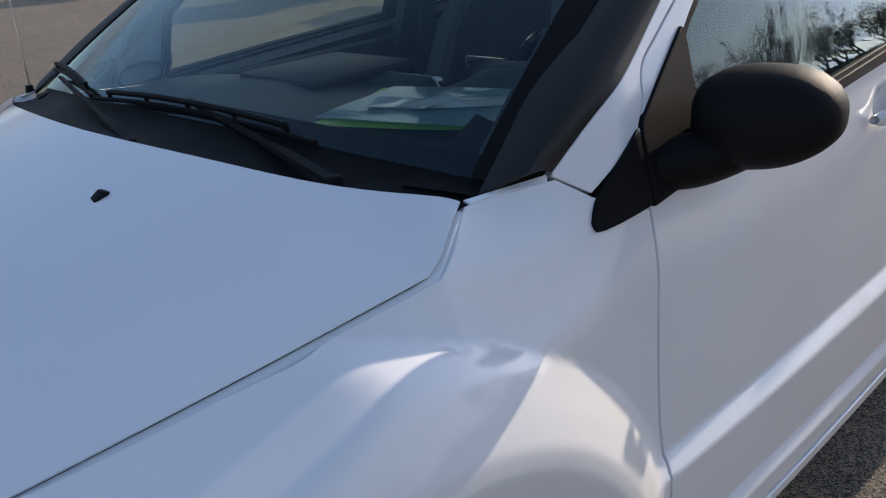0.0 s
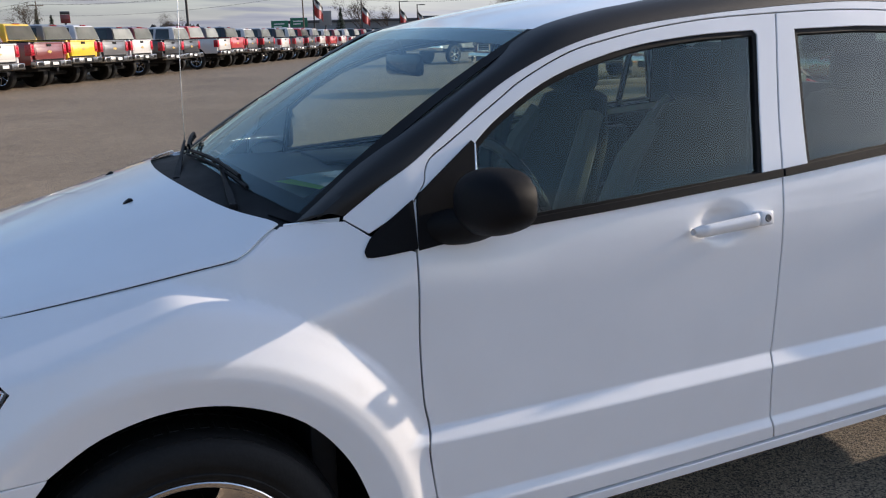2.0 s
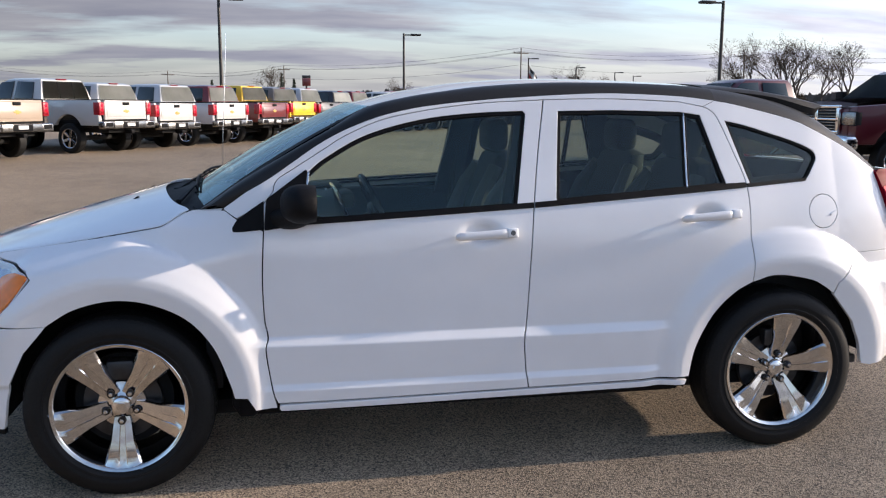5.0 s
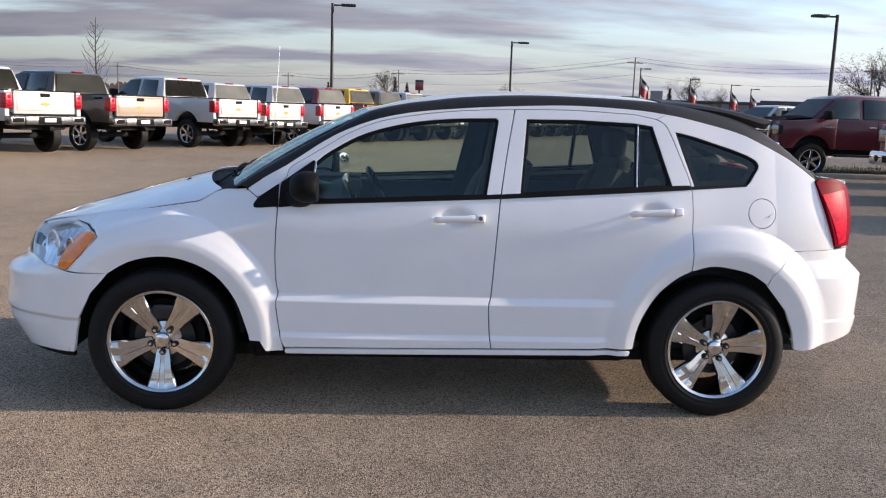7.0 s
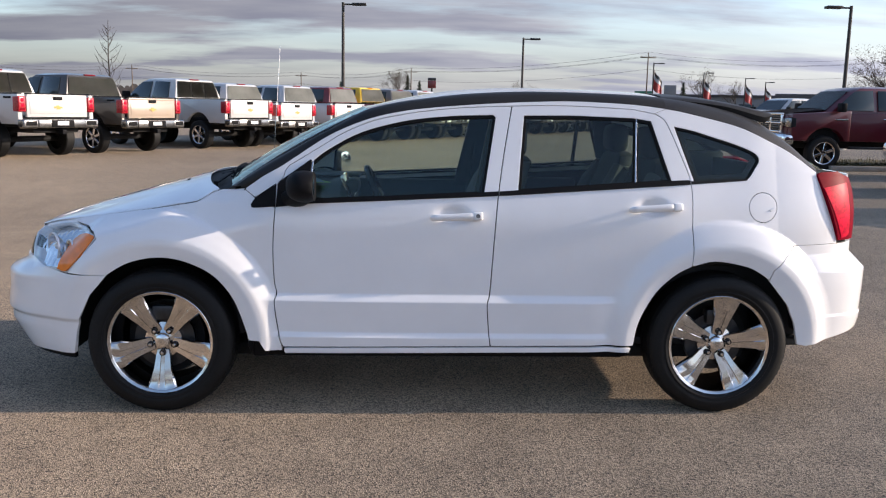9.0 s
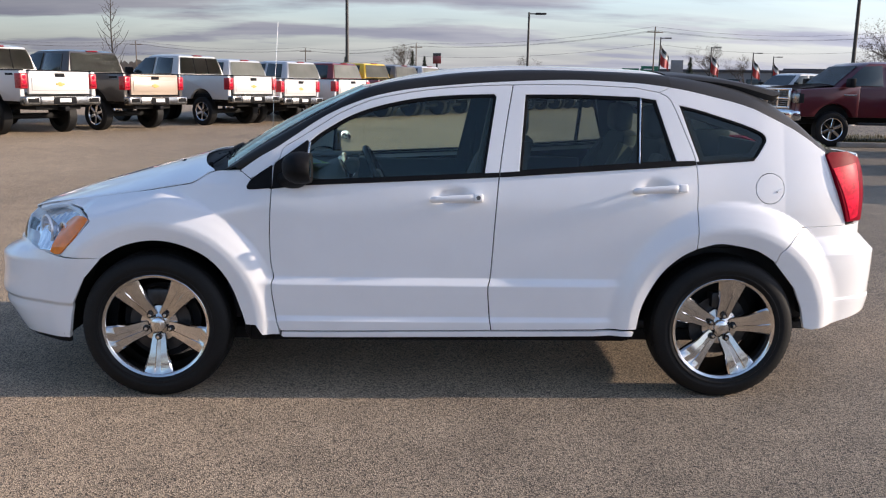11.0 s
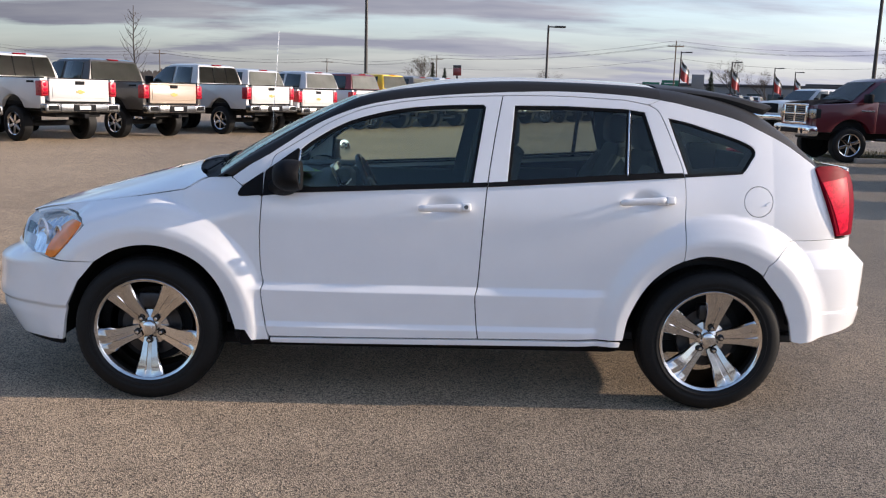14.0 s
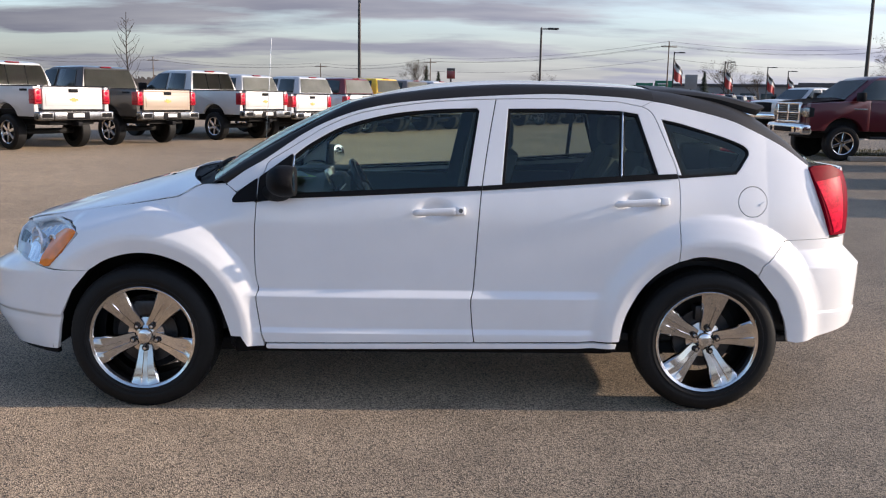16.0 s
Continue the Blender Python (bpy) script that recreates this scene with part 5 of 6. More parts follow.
def arch_outline(x0, x1, z0, z1, cx, cz, r, front_drop=0.0, n=14):
    """A side panel with a wheel arch cut from its lower edge."""
    a0 = math.asin(max(-1, min(1, (z0 - cz) / r)))
    arc = [(cx + r * math.cos(a0 + (math.pi - 2 * a0) * i / n), cz + r * math.sin(a0 + (math.pi - 2 * a0) * i / n)) for i in range(n + 1)]
    return [(x0, z0), (x0, z1), (x1, z1 - front_drop), (x1, z0)] + arc


def truck_wheel(parent, m, mud=False):
    hub = piece("truck_tyre", lambda: lathe([(0.255, 0.10), (0.275, 0.125), (0.33, 0.135), (0.385, 0.125), (0.41, 0.10), (0.415, 0.05), (0.415, -0.05), (0.41, -0.10), (0.385, -0.125), (0.26, -0.12)], 36), RUBBER, parent, m, name="wheel")

    def spokes():
        bm = bmesh.new()
        add_lathe(bm, [(0.262, 0.108), (0.255, 0.112), (0.245, 0.095), (0.235, 0.03), (0.235, -0.10)], 36)
        add_lathe(bm, [(0.262, 0.106), (0.275, 0.118), (0.268, 0.124), (0.250, 0.112)], 36)
        add_lathe(bm, [(0.0, 0.085), (0.055, 0.082), (0.065, 0.06), (0.065, 0.0)], 16)
        for k in range(6):
            add_box(bm, (-0.036, -0.098, 0.05), (0.036, -0.055, 0.25), 0.008, pose(0, 0, 0, 0, 60 * k + 10, 0), 1)
        return bm
    piece("truck_rim", spokes, CHROME, hub, name="rim")
    piece("wheel_back", lambda: lathe([(0.0, 0.0), (0.24, 0.0), (0.245, -0.02)], 24), DARK, hub)


def pickup(m, colour, label, group="trucks parked in a row", lift=0.06, tail_colour=None, chrome_face=False, cap=False, twin=None, decal=False, slider=False):
    """A crew-cab pickup: forward is +x, its left side +y, the rear axle over the origin."""
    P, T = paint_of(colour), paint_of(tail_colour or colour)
    cabP = paint_of(twin or colour)
    t = empty("pickup_truck", m, label, "truck", group)
    up = pose(0, 0, lift)
    cab_at = up @ pose(0.45 if chrome_face else 0.0, 0, 0)
    for s in (1, -1):
        fl = Matrix.Diagonal((1, s, 1, 1))
        piece("bed_side", lambda: prism(arch_outline(-1.10, 0.93, 0.62, 1.30, 0, 0.42, 0.50), 0.88, 0.995, 0.018), P, t, up @ fl)
        piece("bed_rail_cap", lambda: box((-1.10, 0.87, 1.298), (0.93, 1.0, 1.325), 0.008), BLACK_PLASTIC, t, up @ fl)
        lamp = piece("tail_lamp", lambda: box((-1.150, 0.812, 0.90), (-0.930, 1.006, 1.25), 0.03, None, 3), TRUCK_RED, t, up @ fl)
        for lz in (1.165, 1.055):
            piece("lamp_chamber", lambda: lathe([(0.0, 0.006), (0.030, 0.005), (0.046, 0.0), (0.046, -0.01)], 14, pose(-1.150, 0.905, 0, 0, 0, -90)), RED_BRIGHT, lamp, pose(0, 0, lz))
        piece("reverse_lens", lambda: box((-1.154, 0.845, 0.945), (-1.146, 0.965, 0.985), 0.004), RED_LENS, lamp)
        piece("lamp_step", lambda: box((-1.1535, 0.809, 1.000), (-0.935, 1.0090, 1.008), 0.002), RED_LENS, lamp)
        if decal:
            piece("decal", lambda: box((-0.88, 0.994, 1.195), (-0.60, 0.9975, 1.245), 0.001), BLACK_PLASTIC, t, up @ fl, "dark sticker on the bed side")
        piece("cab_side", lambda: prism([(0.97, 0.60), (0.97, 1.30), (3.05, 1.28), (3.10, 0.60)], 0.86, 0.985, 0.02), cabP, t, up @ fl)
        piece("front_wing", lambda: prism(arch_outline(3.06, 4.52, 0.60, 1.34, 3.66, 0.42, 0.50, 0.10), 0.72, 0.995, 0.03), cabP, t, up @ fl)
        piece("door_line", lambda: box((2.02, 0.983, 0.66), (2.035, 0.989, 1.29)), DARK, t, up @ fl)
        piece("door_handle", lambda: box((2.08, 0.985, 1.12), (2.26, 1.01, 1.155), 0.008), BRIGHT_CHROME, t, up @ fl)
        piece("door_handle", lambda: box((2.08, 0.985, 1.12), (2.26, 1.01, 1.155), 0.008), BRIGHT_CHROME, t, up @ fl @ pose(-0.95, 0, 0))
        piece("running_board", lambda: box((0.95, 0.86, 0.42), (3.05, 1.03, 0.48), 0.02), STEEL, t, up @ fl)
        mirror = piece("door_mirror", lambda: box((2.86, 1.0, 1.30), (3.0, 1.24, 1.52), 0.03), BLACK_PLASTIC, t, cab_at @ fl)
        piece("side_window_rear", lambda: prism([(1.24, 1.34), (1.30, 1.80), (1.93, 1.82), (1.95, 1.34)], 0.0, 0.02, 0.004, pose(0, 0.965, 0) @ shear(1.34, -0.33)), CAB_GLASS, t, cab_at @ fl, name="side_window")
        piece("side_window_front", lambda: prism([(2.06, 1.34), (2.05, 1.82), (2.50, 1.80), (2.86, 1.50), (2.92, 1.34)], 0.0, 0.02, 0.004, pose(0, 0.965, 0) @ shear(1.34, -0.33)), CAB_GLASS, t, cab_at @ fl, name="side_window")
        piece("headlamp", lambda: box((4.44, 0.64, 0.97), (4.60, 0.99, 1.20), 0.03), PLATE if not chrome_face else BUMPER_CHROME, t, up @ fl @ (pose(-0.035, 0, -0.05) if chrome_face else pose(0, 0, 0)))
        for wx in (0.0, 3.66):
            truck_wheel(t, pose(wx, s * 0.86, 0.415) @ (pose(0, 0, 0, 0, 0, 180) if s > 0 else Matrix.Identity(4)))
        piece("wheel_liner", lambda: box((-0.5, 0.45, 0.55), (0.5, 0.80, 0.92), 0.05), DARK, t, up @ fl)
        piece("wheel_liner", lambda: box((-0.5, 0.45, 0.55), (0.5, 0.80, 0.92), 0.05), DARK, t, up @ fl @ pose(3.66, 0, 0))
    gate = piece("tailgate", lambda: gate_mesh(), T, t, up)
    piece("gate_handle", lambda: box((-1.168, -0.12, 1.17), (-1.14, 0.12, 1.25), 0.012), BLACK_PLASTIC, gate)
    piece("emblem", lambda: prism([(-0.10, 1.03), (-0.03, 1.03), (-0.03, 1.055), (0.05, 1.055), (0.05, 1.03), (0.12, 1.03), (0.10, 0.985), (0.04, 0.985), (0.04, 0.96), (-0.05, 0.96), (-0.05, 0.985), (-0.12, 0.985)], 1.150, 1.162, 0, pose(0, 0, 0, 0, 0, 90)), paint_of("gold"), gate)
    piece("top_cap", lambda: box((-1.15, -0.80, 1.29), (-1.06, 0.80, 1.32), 0.01), BLACK_PLASTIC, gate)
    bump = piece("rear_bumper", lambda: rear_bumper(), BUMPER_CHROME, t, up)
    for s in (1, -1):
        piece("bumper_pocket", lambda: box((-1.292, 0.66, 0.60), (-1.275, 0.93, 0.70), 0.004), BLACK_PLASTIC, bump, Matrix.Diagonal((1, s, 1, 1)))
    piece("plate", lambda: box((-1.318, -0.15, 0.60), (-1.306, 0.15, 0.69), 0.004), PLATE, bump)
    piece("plate_recess", lambda: box((-1.310, -0.30, 0.56), (-1.296, 0.30, 0.72), 0.006), BLACK_PLASTIC, bump)
    piece("tow_hitch", lambda: box((-1.36, -0.06, 0.40), (-1.10, 0.06, 0.50), 0.01), BLACK_PLASTIC, t, up)
    piece("bed_floor", lambda: box((-1.08, -0.89, 0.66), (0.95, 0.89, 0.78), 0.01), BLACK_PLASTIC, t, up)
    piece("chassis", lambda: box((-1.05, -0.60, 0.42), (4.3, 0.60, 0.66), 0.03), DARK, t, up)
    piece("rear_axle", lambda: tube([(0, -0.75, 0.415), (0, 0.75, 0.415)], 0.07, 10), DARK, t)
    piece("cab_back", lambda: box((0.96, -0.87, 0.60), (1.04, 0.87, 1.32), 0.02), cabP, t, up)
    piece("greenhouse", cab_top, cabP, t, cab_at)
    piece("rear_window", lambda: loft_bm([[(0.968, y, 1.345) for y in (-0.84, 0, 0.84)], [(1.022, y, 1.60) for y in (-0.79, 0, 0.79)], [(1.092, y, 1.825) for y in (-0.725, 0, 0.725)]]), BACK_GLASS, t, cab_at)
    for y0 in (-0.27, 0.25) if slider else ():
        piece("window_divider", lambda: prism([(0.948, 1.35), (0.962, 1.35), (1.074, 1.815), (1.060, 1.815)], -0.27, -0.25), BLACK_PLASTIC, t, cab_at @ pose(0, y0 + 0.27, 0))
    piece("brake_light", lambda: box((1.13, -0.17, 1.868), (1.22, 0.17, 1.90), 0.008), RED_LENS, t, cab_at)
    piece("windscreen", lambda: loft_bm([[(3.225, y, 1.31) for y in (-0.82, 0, 0.82)], [(2.895, y, 1.58) for y in (-0.76, 0, 0.76)], [(2.585, y, 1.82) for y in (-0.69, 0, 0.69)]]), SCREEN_GLASS if chrome_face else CAB_GLASS, t, cab_at)
    piece("bonnet", lambda: loft_bm([[(x, y, z + 0.05 * (1 - (y / 0.85) ** 2)) for y in (-0.85, -0.6, -0.3, 0, 0.3, 0.6, 0.85)] for x, z in ((3.04, 1.345), (3.5, 1.345), (4.0, 1.325), (4.4, 1.28), (4.54, 1.20))], 0.03), cabP, t, up)
    piece("front_panel", lambda: box((4.40, -0.80, 0.60), (4.54, 0.80, 1.21), 0.03), cabP, t, up)
    g = piece("grille", lambda: box((4.53, -0.60, 0.82), (4.585, 0.60, 1.22), 0.03), BLACK_PLASTIC, t, up)
    if chrome_face:
        def surround():
            bm = bmesh.new()
            for lo, hi in (((4.56, -0.64, 1.21), (4.62, 0.64, 1.26)), ((4.56, -0.64, 0.78), (4.62, 0.64, 0.83)), ((4.56, -0.64, 0.82), (4.62, -0.57, 1.22)), ((4.56, 0.57, 0.82), (4.62, 0.64, 1.22)), ((4.57, -0.04, 0.82), (4.62, 0.04, 1.22)), ((4.57, -0.60, 1.00), (4.615, 0.60, 1.04))):
                add_box(bm, lo, hi, 0.012)
            return bm
        piece("grille_surround", surround, BRIGHT_CHROME, g)
        for k in range(7):
            piece("grille_slat", lambda: box((4.580, -0.575, -0.008), (4.600, 0.575, 0.008), 0.004), BUMPER_CHROME, g, pose(0, 0, 0.862 + 0.052 * k))
        for s in (1, -1):
            piece("lamp_bezel", lambda: box((4.43, 0.625, 0.955), (4.575, 1.000, 1.215), 0.035), DARK, t, up @ pose(-0.035, 0, -0.05) @ Matrix.Diagonal((1, s, 1, 1)))
            piece("wing_badge", lambda: box((3.14, 0.994, 1.10), (3.46, 1.000, 1.14), 0.002), BUMPER_CHROME, t, up @ Matrix.Diagonal((1, s, 1, 1)))
            piece("fog_lamp", lambda: lathe([(0.0, 0.004), (0.055, 0.003), (0.062, 0.0), (0.062, -0.01)], 16, pose(4.722, 0.70, 0.62, 0, 0, 90)), DARK, t, up @ Matrix.Diagonal((1, s, 1, 1)))
        piece("bumper_intake", lambda: box((4.70, -0.50, 0.56), (4.726, 0.50, 0.68), 0.01), BLACK_PLASTIC, t, up)
    piece("front_bumper", lambda: box((4.42, -1.0, 0.50), (4.72, 1.0, 0.76), 0.07, None, 3), BRIGHT_CHROME, t, up)
    if cap:
        def shell():
            bm = bmesh.new()
            add_box(bm, (-1.08, -0.93, 1.31), (0.96, 0.93, 1.88), 0.08, None, 3)
            return bm
        c = piece("bed_cap", shell, P, t, up)
        piece("cap_window", lambda: box((-1.095, -0.72, 1.42), (-1.075, 0.72, 1.76), 0.008), BACK_GLASS, c)
    return t


def shear(z0, k):
    m = Matrix.Identity(4)
    m[1][2] = k
    m[1][3] = -k * z0
    return m


def paint_of(name):
    return PAINT[name]


def loft_bm(rows, thick=0.02):
    bm = bmesh.new()
    vr = [[bm.verts.new(p) for p in r] for r in rows]
    for a, b in zip(vr, vr[1:]):
        for i in range(len(a) - 1):
            bm.faces.new((a[i], a[i + 1], b[i + 1], b[i]))
    bmesh.ops.solidify(bm, geom=bm.faces[:], thickness=thick)
    return bm


def gate_mesh():
    bm = box((-1.14, -0.795, 0.78), (-1.06, 0.795, 1.30), 0.02)
    add_box(bm, (-1.152, -0.72, 0.86), (-1.13, 0.72, 1.14), 0.01)
    add_box(bm, (-1.150, -0.78, 1.24), (-1.12, 0.78, 1.295), 0.01)
    return bm


def rear_bumper():
    bm = box((-1.30, -0.62, 0.54), (-1.10, 0.62, 0.73), 0.025)
    add_box(bm, (-1.285, -1.0, 0.53), (-1.06, -0.60, 0.74), 0.04, None, 3)
    add_box(bm, (-1.285, 0.60, 0.53), (-1.06, 1.0, 0.74), 0.04, None, 3)
    return bm


def cab_top():
    """Pillars and roof as a rounded hull from the waist up."""
    bm = bmesh.new()
    lo = [(0.97, 0.955), (3.22, 0.955)]
    rows = []
    for z, x0, x1, y in ((1.28, 0.98, 3.24, 0.965), (1.34, 0.99, 3.16, 0.955), (1.60, 1.05, 2.84, 0.87), (1.80, 1.11, 2.58, 0.80), (1.87, 1.16, 2.44, 0.755), (1.905, 1.28, 2.28, 0.66), (1.92, 1.42, 2.10, 0.50)):
        rows.append([(x0, -y + 0.04, z), (x0, y - 0.04, z), (x0 + 0.06, y, z), (x1 - 0.10, y, z), (x1, y - 0.10, z), (x1, -y + 0.10, z), (x1 - 0.10, -y, z), (x0 + 0.06, -y, z)])
    vr = [[bm.verts.new(p) for p in r] for r in rows]
    for a, b in zip(vr, vr[1:]):
        for i in range(8):
            bm.faces.new((a[i], a[(i + 1) % 8], b[(i + 1) % 8], b[i]))
    bm.faces.new(vr[-1])
    return bm


ROW_AT, ROW_DIR = Vector((-8.04, 16.35, 0)), Vector((0.53, 0.85, 0)).normalized()
ROW_TURN = math.degrees(math.atan2(0.53, -0.85))
# the brown truck's tan tail_colour paints the sun onto its tailgate
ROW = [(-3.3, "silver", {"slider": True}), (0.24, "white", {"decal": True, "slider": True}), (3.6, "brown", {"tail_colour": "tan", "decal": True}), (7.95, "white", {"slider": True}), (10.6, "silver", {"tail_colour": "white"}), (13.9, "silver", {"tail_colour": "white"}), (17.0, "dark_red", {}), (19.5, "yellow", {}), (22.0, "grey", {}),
       (24.7, "silver", {"tail_colour": "white"}), (28.0, "black", {}), (30.3, "black", {"twin": "dark_red"}), (35.2, "white", {}), (37.2, "red", {}), (40.0, "grey", {}), (43.2, "black", {}), (47.0, "white", {}), (50.6, "grey", {}), (54.0, "black", {}),
       (57.5, "white", {}), (61.0, "red", {}), (65.0, "white", {}), (69.0, "white", {}), (73.0, "dark_red", {}), (77.5, "white", {}), (82.0, "black", {}), (87.0, "red", {}), (92.0, "black", {}), (98.0, "grey", {}), (104.0, "white", {})]
LABELS = {"white": "white crew-cab pickup truck with chrome bumper, tail towards the lot", "silver": "silver crew-cab pickup truck with pale tailgate parked in the row", "brown": "brown crew-cab pickup truck with sunlight painted on its tan tailgate, chrome bumper",
          "dark_red": "dark red crew-cab pickup truck parked tail outwards", "yellow": "bright yellow pickup truck with black bumper step", "grey": "dark grey crew-cab pickup truck parked in the row", "black": "black crew-cab pickup truck with chrome bumper", "red": "red pickup truck parked tail outwards in the row"}
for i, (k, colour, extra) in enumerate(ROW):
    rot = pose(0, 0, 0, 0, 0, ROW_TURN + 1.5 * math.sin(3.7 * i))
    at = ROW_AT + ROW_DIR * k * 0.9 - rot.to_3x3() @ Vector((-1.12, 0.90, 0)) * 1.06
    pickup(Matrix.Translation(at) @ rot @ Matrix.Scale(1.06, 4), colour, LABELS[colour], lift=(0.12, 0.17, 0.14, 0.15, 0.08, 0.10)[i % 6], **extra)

# the row on the other side of the lot, noses to the aisle
for (x, y, turn, colour, text, face) in ((15.85, 18.40, 181, "maroon", "maroon pickup truck with chrome grille standing on the grass verge", True), (18.6, 14.75, 180, "blue", "dark blue pickup truck with chrome bumper", True),
                                        (15.6, 10.95, 179, "maroon", "second maroon pickup truck with dark roof bars", True), (15.9, 7.4, 181, "grey", "grey pickup truck parked nose to the aisle", False)):
    tr = pickup(pose(x, y, 0.0, 0, 0, turn) @ Matrix.Scale(1.07, 4), colour, text, "trucks parked nose out", 0.10, chrome_face=face)


def saloon(m, colour, label):
    """A plain passenger car with its own glass, lamps and wheels; forward is +x."""
    t = empty("parked_car", m, label, "car", "cars on the far lot")
    P = paint_of(colour)

    def low():
        bm = bmesh.new()
        rows = []
        for x, z, w in ((-2.2, 0.80, 0.72), (-2.1, 0.95, 0.82), (-1.3, 1.02, 0.88), (0.0, 0.98, 0.90), (0.9, 0.98, 0.89), (1.8, 0.88, 0.84), (2.2, 0.70, 0.70)):
            rows.append([(x, -w, 0.28), (x, -w - 0.02, 0.6), (x, -w + 0.04, z - 0.06), (x, -w + 0.16, z), (x, w - 0.16, z), (x, w - 0.04, z - 0.06), (x, w + 0.02, 0.6), (x, w, 0.28)])
        vr = [[bm.verts.new(p) for p in r] for r in rows]
        for a, b in zip(vr, vr[1:]):
            for i in range(8):
                bm.faces.new((a[i], a[(i + 1) % 8], b[(i + 1) % 8], b[i]))
        bm.faces.new(vr[0]); bm.faces.new(vr[-1])
        return bm

    def top(g):
        bm = bmesh.new()
        rows = [[(-1.75 + g, -0.78 - g, 0.98), (-1.75 + g, 0.78 + g, 0.98), (1.05 - g, 0.78 + g, 0.98), (1.05 - g, -0.78 - g, 0.98)], [(-1.25 + g, -0.66 - g, 1.34), (-1.25 + g, 0.66 + g, 1.34), (0.30 - g, 0.66 + g, 1.34), (0.30 - g, -0.66 - g, 1.34)], [(-1.0, -0.55, 1.45), (-1.0, 0.55, 1.45), (0.05, 0.55, 1.45), (0.05, -0.55, 1.45)]]
        vr = [[bm.verts.new(p) for p in r] for r in rows]
        for a, b in zip(vr, vr[1:]):
            for i in range(4):
                bm.faces.new((a[i], a[(i + 1) % 4], b[(i + 1) % 4], b[i]))
        bm.faces.new(vr[-1])
        bmesh.ops.bevel(bm, geom=bm.edges[:], offset=0.04, segments=2, affect="EDGES")
        return bm
    piece("car_body", low, P, t, name="body")
    piece("car_roof", lambda: top(0.0), P, t, name="roof")
    for s in (1, -1):
        piece("car_side_glass", lambda: prism([(-1.35, 1.02), (-1.08, 1.30), (0.20, 1.30), (0.75, 1.02)], 0.0, 0.02, 0.0, pose(0, 0.775, 0) @ shear(1.0, -0.33)), CAB_GLASS, t, Matrix.Diagonal((1, s, 1, 1)), name="side_window")
        for wx in (-1.35, 1.35):
            piece("car_tyre", lambda: lathe([(0.0, 0.08), (0.20, 0.08), (0.21, 0.10), (0.30, 0.10), (0.325, 0.06), (0.325, -0.08)], 24), RUBBER, t, pose(wx, s * 0.80, 0.325) @ (pose(0, 0, 0, 0, 0, 180) if s > 0 else Matrix.Identity(4)), name="wheel")
        piece("car_lamp", lambda: box((2.0, 0.45, 0.62), (2.2, 0.80, 0.76), 0.02), PLATE, t, Matrix.Diagonal((1, s, 1, 1)), name="headlamp")
    piece("car_screen", lambda: loft_bm([[(1.0, y, 1.01) for y in (-0.68, 0, 0.68)], [(0.34, y, 1.34) for y in (-0.58, 0, 0.58)]]), CAB_GLASS, t, name="windscreen")
    return t


pickup(pose(22.2, 39.1, 0.0, 0, 0, 200) @ Matrix.Scale(1.08, 4), "white", "white pickup truck parked beyond the maroon truck", "trucks parked nose out", 0.10)
rng = random.Random(4)
for i in range(22):
    x, y = 24 + i * 2.9 + rng.uniform(-0.3, 0.3), 92 + 6 * math.sin(i * 0.4) - i * 0.8
    saloon(pose(x, y, 0, 0, 0, -70 + rng.uniform(-4, 4)) @ Matrix.Scale(1.15, 4), rng.choice(["black", "grey", "white", "black", "silver", "dark_red"]), "small distant car parked on the far sales lot")


# ---- poles, flags, wires ----
POLE = material("dark_bronze_pole", (0.022, 0.020, 0.018), 0.5, stain=0.2)
WOOD = material("weathered_pole_wood", (0.13, 0.10, 0.075), 0.85, grain=0.3, grain_scale=15, stain=0.2)
CONCRETE = material("pale_concrete", (0.36, 0.34, 0.31), 0.9, grain=0.15, grain_scale=60, stain=0.15, bump=0.2)


def light_pole(x, y, h, turn, flag=False):
    p = empty("light_pole", pose(x, y, 0), "dark bronze parking-lot light pole with box lamp" if not flag else "dark light pole carrying a waving striped flag", "light pole", "lot light poles")
    part("base", lathe([(0.0, 0.75), (0.26, 0.75), (0.28, 0.70), (0.28, -0.05)], 20, pose(0, 0, 0, -90)), CONCRETE, p, "round concrete footing")
    part("shaft", tube([(0, 0, 0.7), (0, 0, h * 0.5), (0, 0, h)], 0.085, 10, 0.75), POLE, p)
    m = pose(0, 0, h, 0, 0, turn)
    part("arm", box((0.0, -0.035, -0.12), (0.5, 0.035, -0.05), 0.01, m), POLE, p)
    part("lamp_head", box((0.40, -0.18, -0.13), (1.05, 0.18, -0.02), 0.03, m), POLE, p)
    if flag:
        n = 14
        for j, (name, mat) in enumerate((("dark_stripe", paint_of("black")), ("white_stripe", paint_of("white")), ("red_stripe", paint_of("red")))):
            rows = []
            for i in range(n + 1):
                t = i / n
                drop = 1.3 * t + 0.10 * math.sin(6 * t)
                top, low = ((0.0, 0.42), (0.42, 0.86), (0.86, 1.95))[j]
                z1, z0 = h - 0.7 - drop - top * (1 - 0.3 * t), h - 0.7 - drop - low * (1 - 0.3 * t)
                bend = 0.16 * math.sin(8 * t + 0.4 * j)
                rows.append([(0.08 + 0.85 * t, bend, z0), (0.08 + 0.85 * t, bend * 0.8, z1)])
            o = loft(name, rows, mat, p, thick=0.01)
            o.matrix_basis = pose(0, 0, 0, 0, 0, turn)
    return p


light_pole(-1.67, 36.0, 6.02, 0)
light_pole(8.45, 50.0, 5.74, 0)
light_pole(19.03, 30.5, 5.75, 180)
